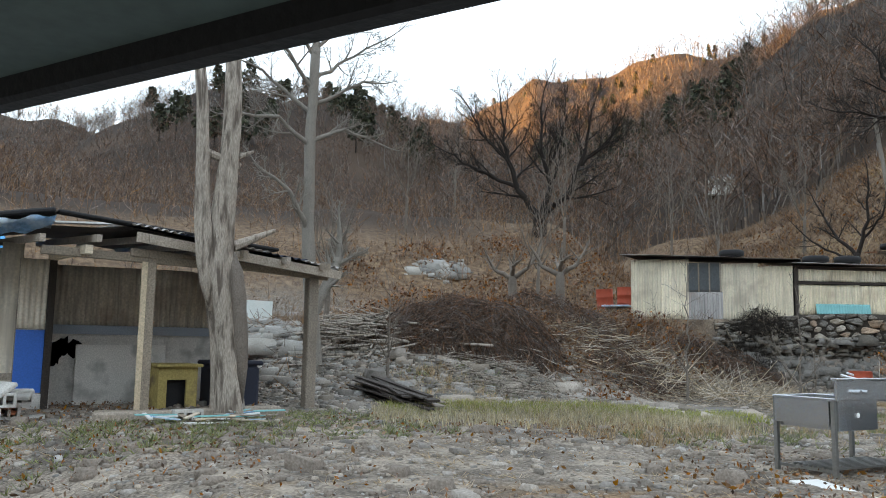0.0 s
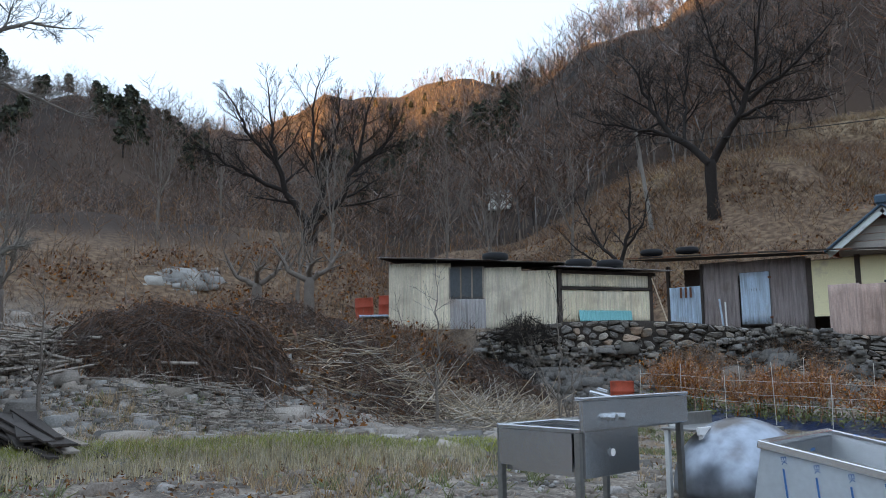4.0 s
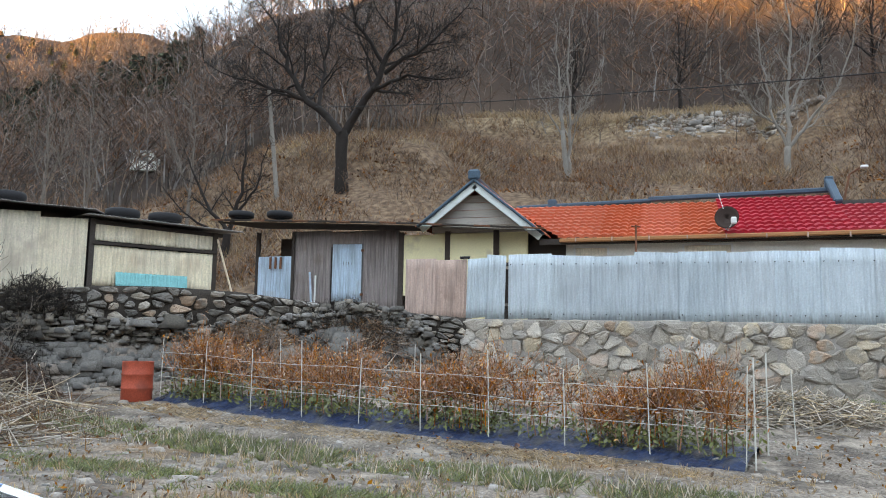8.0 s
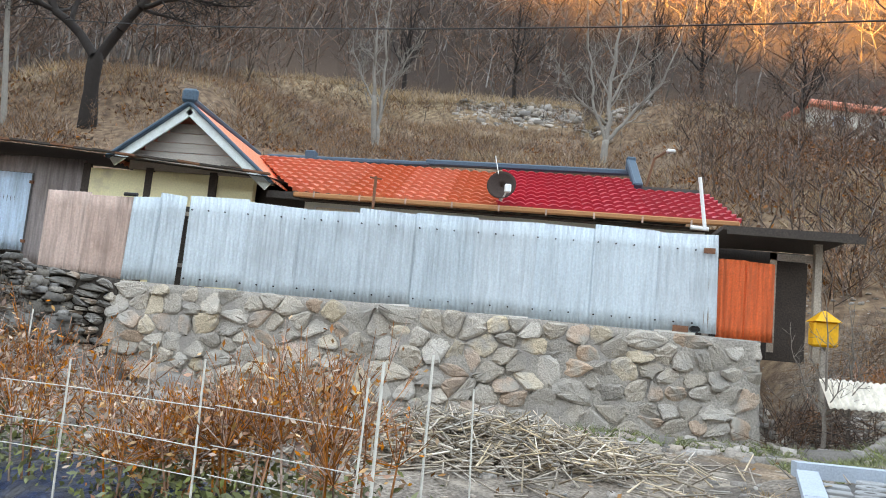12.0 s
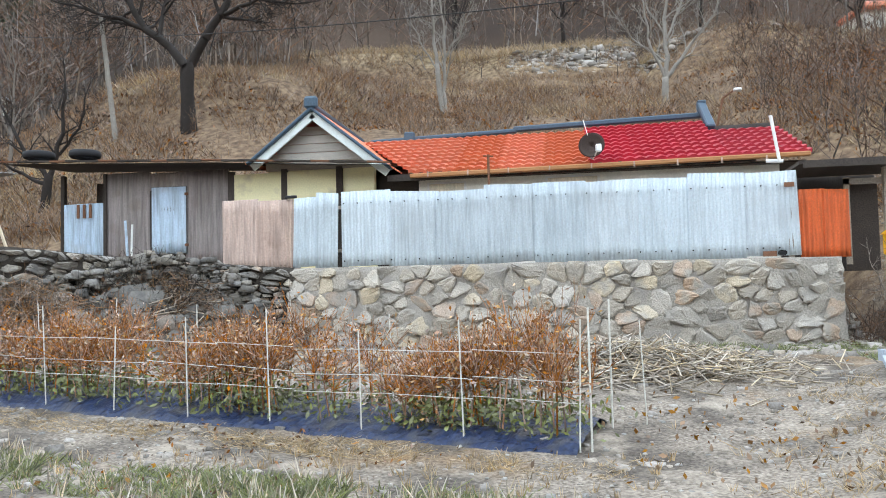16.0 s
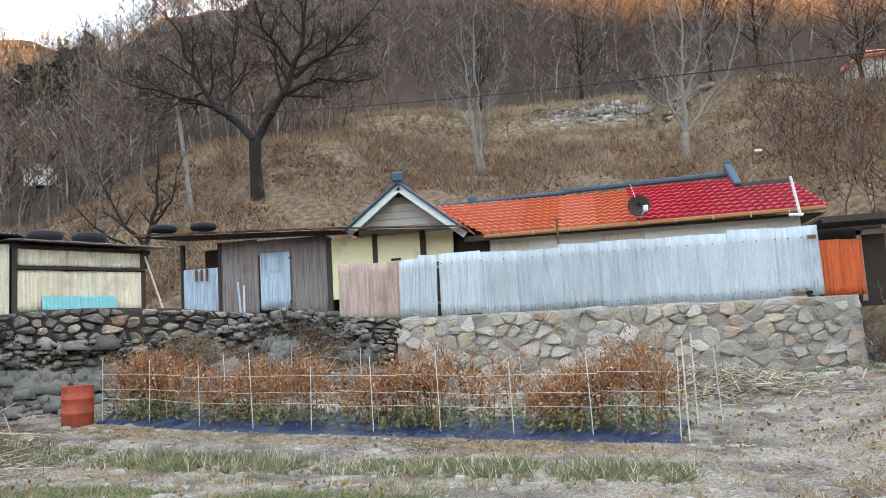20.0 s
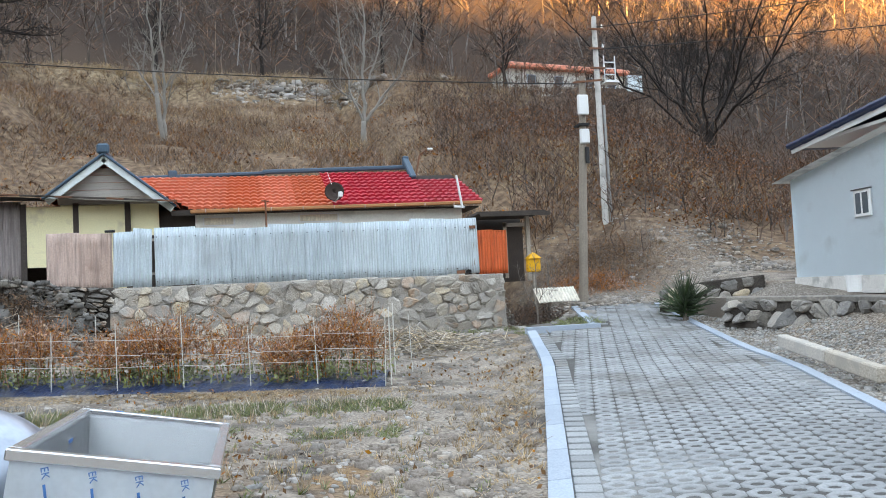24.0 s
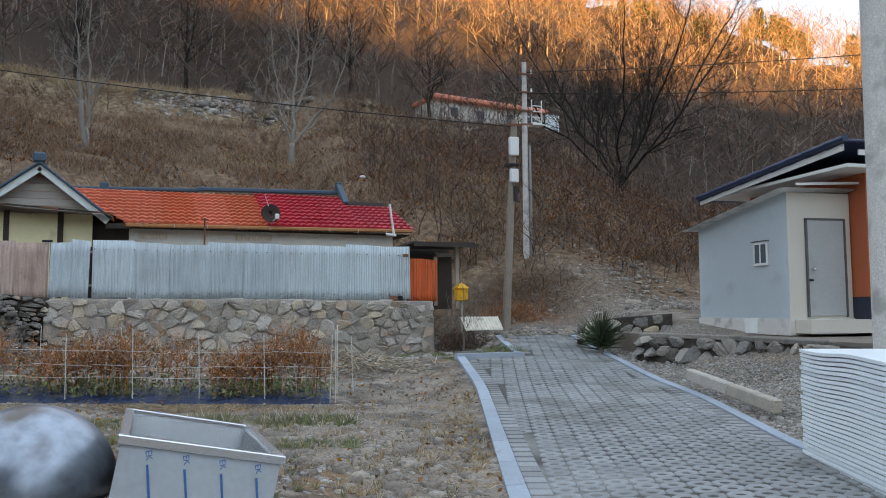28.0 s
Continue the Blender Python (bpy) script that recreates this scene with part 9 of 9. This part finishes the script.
def stone_wall(name, label, path, sx, sz, mats, seed, core="mortar", proud=0.05, shrink=(0.86, 0.97), tilt=0.0):
    """Irregular stones set in a wall's face. path: (x, y, z_foot, z_top) from left to right as one faces it."""
    rng = random.Random(seed)
    w = thing(name, label, "stone wall", kind="structure")
    cum = [0.0]
    for a, b in zip(path, path[1:]):
        cum.append(cum[-1] + math.hypot(b[0] - a[0], b[1] - a[1]))
    total = cum[-1]

    def place(s, f, out):
        x, y, z0, z1 = (float(np.interp(s, cum, [p[i] for p in path])) for i in range(4))
        a = [float(np.interp(min(total, s + 0.15), cum, [p[i] for p in path])) - float(np.interp(max(0, s - 0.15), cum, [p[i] for p in path])) for i in (0, 1)]
        L = math.hypot(*a)
        nx, ny = a[1] / L, -a[0] / L
        o = out - 0.12 * f
        return Vector((x + nx * o, y + ny * o, z0 + (z1 - z0) * f))

    hmax = max(p[3] - p[2] for p in path)
    cb_ = bmesh.new()
    n, nf = max(2, int(total / 0.10)), 16
    base, amp = (-0.004, 0.055) if core == "mortar" else (-0.03, 0.05)
    cols = []
    for k in range(n + 1):
        u = total * k / n
        col = [cb_.verts.new(place(u, -0.2 + 1.2 * j / nf, base + amp * noise.noise(Vector((u * 2.6, j * 0.26, seed))) + 0.5 * amp * noise.noise(Vector((u * 8, j * 0.8, seed))))) for j in range(nf + 1)]
        cols.append(col + [cb_.verts.new(place(u, f, -0.55)) for f in (1.0, -0.2)])
    for a, b in zip(cols, cols[1:]):
        for k in range(nf + 3):
            k2 = (k + 1) % (nf + 3)
            cb_.faces.new((a[k], b[k], b[k2], a[k2])).smooth = k < nf
    for e in (cols[0], cols[-1]):
        cb_.faces.new(e)
    bmesh.ops.recalc_face_normals(cb_, faces=cb_.faces)
    part("core", cb_, M[core], w, "joint filling")
    for poly in cells(total, hmax, sx, sz, rng):
        cx_ = sum(p[0] for p in poly) / len(poly)
        cz_ = sum(p[1] for p in poly) / len(poly)
        k0 = rng.uniform(*shrink)
        pr = proud * rng.uniform(0.5, 1.5)
        tx, tz = rng.uniform(-tilt, tilt), rng.uniform(-tilt, tilt)
        bm = bmesh.new()
        rings_ = []
        mid_p = []
        for a, b in zip(poly, poly[1:] + poly[:1]):
            for f in (0.22, 0.5, 0.78):
                mid_p.append((a[0] + (b[0] - a[0]) * f + rng.uniform(-0.045, 0.045) * sx, a[1] + (b[1] - a[1]) * f + rng.uniform(-0.045, 0.045) * sz))
        for f, o in ((1.0, -0.05), (0.98, pr * 0.45), (0.74, pr)):
            ring = []
            for p in mid_p:
                u, v = cx_ + (p[0] - cx_) * k0 * f, cz_ + (p[1] - cz_) * k0 * f
                oo = o + ((u - cx_) * tx + (v - cz_) * tz + rng.uniform(-0.30, 0.30) * pr if f < 1 else 0)
                ring.append(bm.verts.new(place(min(max(u, 0), total), v / hmax, oo)))
            rings_.append(ring)
        m_ = len(mid_p)
        for a, b in zip(rings_, rings_[1:]):
            for k in range(m_):
                bm.faces.new((a[k], a[(k + 1) % m_], b[(k + 1) % m_], b[k]))
        c = bm.verts.new(place(cx_, cz_ / hmax, pr * rng.uniform(0.95, 1.25)))
        for k in range(m_):
            bm.faces.new((rings_[2][k], rings_[2][(k + 1) % m_], c))
        bmesh.ops.recalc_face_normals(bm, faces=bm.faces)
        part("stone", bm, M[rng.choice(mats)], w)
    return w


stone_wall("retaining_wall", "mortared fieldstone retaining wall under the sheet fence", [(-0.42, 12.86, 1.10, 2.49), (4.0, 12.78, 0.92, 2.47), (9.10, 12.78, 1.05, 2.42)], 0.31, 0.24, ["stone", "stone", "stone_buff", "stone_rose", "stone"], 3, "mortar", 0.046, (0.88, 1.08), 0.45)
stone_wall("wall_return", "end of the fieldstone wall turning to the house", [(9.10, 12.80, 1.2, 2.40), (9.35, 14.4, 1.6, 2.36)], 0.36, 0.28, ["stone", "stone_buff"], 4, "mortar", 0.04)
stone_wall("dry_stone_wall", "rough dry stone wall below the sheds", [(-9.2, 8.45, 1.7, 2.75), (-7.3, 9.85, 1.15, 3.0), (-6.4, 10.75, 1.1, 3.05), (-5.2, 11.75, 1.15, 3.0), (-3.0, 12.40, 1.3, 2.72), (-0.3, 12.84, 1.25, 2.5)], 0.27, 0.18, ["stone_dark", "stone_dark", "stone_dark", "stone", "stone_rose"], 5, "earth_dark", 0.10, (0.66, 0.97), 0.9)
TERRACE = [(12.35, 8.2, 1.10, 1.57), (12.75, 5.6, 0.95, 1.57), (12.6, 3.2, 0.90, 1.55), (12.2, 1.0, 0.85, 1.50)]
tw = stone_wall("terrace_wall", "low dark stone wall with a concrete edge along the terrace", TERRACE, 0.30, 0.27, ["stone_dark", "stone_dark", "stone_dark", "stone"], 6, "earth_dark", 0.055, (0.88, 1.02), 0.8)
for a, b in zip(TERRACE[:3], TERRACE[1:3]):
    part("coping", bmm((a[0] + 0.24, a[1], a[3] + 0.0), (b[0] + 0.24, b[1] + 0.01, b[3] + 0.0), 0.30, 0.10, 0.015), M["stone_dark"], tw, "dark weathered concrete edge")
stone_wall("corner_wall", "rounded boulders of a low wall behind the yucca", [(12.4, 10.9, 1.35, 1.78), (13.2, 10.2, 1.4, 1.95), (14.3, 9.4, 1.5, 2.05)], 0.36, 0.28, ["stone_buff", "stone", "stone_dark", "stone_dark"], 7, "earth_dark", 0.08, (0.85, 1.0), 0.5)
terr = single("terrace", bx(13.0, 22, 1.0, 10.2, 1.0, 1.58), M["earth"], "earth terrace under the outbuilding", "terrace", kind="structure")
kb = thing("loose_kerb", "two kerb stones lying along the verge", "kerb stones")
part("kerb_stone", bmm((11.05, 4.55, 0.98), (10.55, 2.9, 0.88), 0.16, 0.2, 0.02), M["stone"], kb)
part("kerb_stone", bmm((10.5, 2.8, 0.88), (10.0, 1.3, 0.80), 0.16, 0.2, 0.02), M["stone"], kb)

# ---- the paving blocks nearest the walk, one by one ----
for x, y, z, t in PAVE_NEAR:
    o = new("paving_block", paver_me)
    o.parent = lane
    o.matrix_basis = Matrix.Translation((x, y, z)) @ Matrix.Rotation(0.01 * t, 4, "Z")

# ---- fallen leaves ----
rng = np.random.default_rng(93)
n = 9000
lx, ly = rng.uniform(-12, 9, n), rng.uniform(-10.5, 12.6, n)
ok = (lx < road_left(ly) - 0.2) & (np.sin(lx * 1.3) + np.sin(ly * 0.9 + lx * 0.4) + rng.normal(size=n) * 0.7 > 0.4)
lx, ly = lx[ok], ly[ok]
stuff("fallen_leaves", leaves_mesh("fallen_leaves", np.c_[lx, ly, land(lx, ly) + 0.03], 0.035, M["leaf_litter"], 94, 0.5), "brown fallen leaves over the yard", "leaves")


def brush_leaves(n, x0, x1, y0, y1, zmax, size, seed, keep=None, bias=0.2):
    """Dead leaves caught in low brush, in clumps."""
    rng = np.random.default_rng(seed)
    x, y = rng.uniform(x0, x1, n), rng.uniform(y0, y1, n)
    cl = np.sin(x * 1.1 + 0.6 * np.sin(y * 0.8)) + np.sin(y * 1.3 + 0.7 * np.sin(x * 0.9)) + rng.normal(size=n) * 0.45
    ok = cl > bias
    if keep is not None:
        ok &= keep(x, y)
    x, y, cl = x[ok], y[ok], cl[ok]
    z = land(x, y) + 0.03 + rng.uniform(0, 1, len(x)) * zmax * np.clip(cl - bias, 0.1, 1)
    return stuff("dead_leaves", leaves_mesh("dead_leaves", np.c_[x, y, z], size, M["russet_leaf"], seed, 0.45), "russet dead leaves in the brush", "leaves")


back_of = lambda x, y: y < np.interp(x, WALL_X, WALL_Y) - 0.3
brush_leaves(16000, -17, -6.0, 0.5, 9.0, 0.6, 0.055, 201, back_of)
brush_leaves(14000, -28, -13.0, 4, 24, 0.8, 0.09, 202)
brush_leaves(60000, 14.5, 36, 17.5, 42, 1.6, 0.062, 203, None, -0.6)
brush_leaves(26000, -24, 14, 20, 46, 0.35, 0.09, 204, slope_ok)
brush_leaves(3000, -6.5, -0.5, 10.6, 12.8, 0.4, 0.045, 205, back_of, -0.4)

yard_ok = lambda x, y: (x < road_left(y) - 0.3) & (y > -10.4 + 0.217 * (x + 2.67) + 0.2)
brush_leaves(16000, -11, 5, -11, 0.5, 0.04, 0.022, 206, yard_ok, 0.2)
brush_leaves(5000, -8, 7, 0.0, 11.5, 0.03, 0.022, 207, yard_ok, 0.8)
stones("clods", "brown clods of earth over the yard", 3800, rect(-10, 5.5, -10.4, 1.5, lambda x, y: yard_ok(x, y) & (np.sin(x * 1.7 + 1) + np.sin(y * 1.4) > -0.5)), 0.04, M["earth"], 75)
tufts("hut_weeds", "green weeds before the hut", 420, rect(-6.4, -3.6, -10.2, -4.6), 0.09, 0.009, M["greenplant"], 438, 7, 0.8)
tufts("yard_straw", "pale dry grass blades strewn in the yard", 900, rect(-7, 4, -10, -1, yard_ok), 0.05, 0.005, M["drygrass"], 439, 6, 1.8)
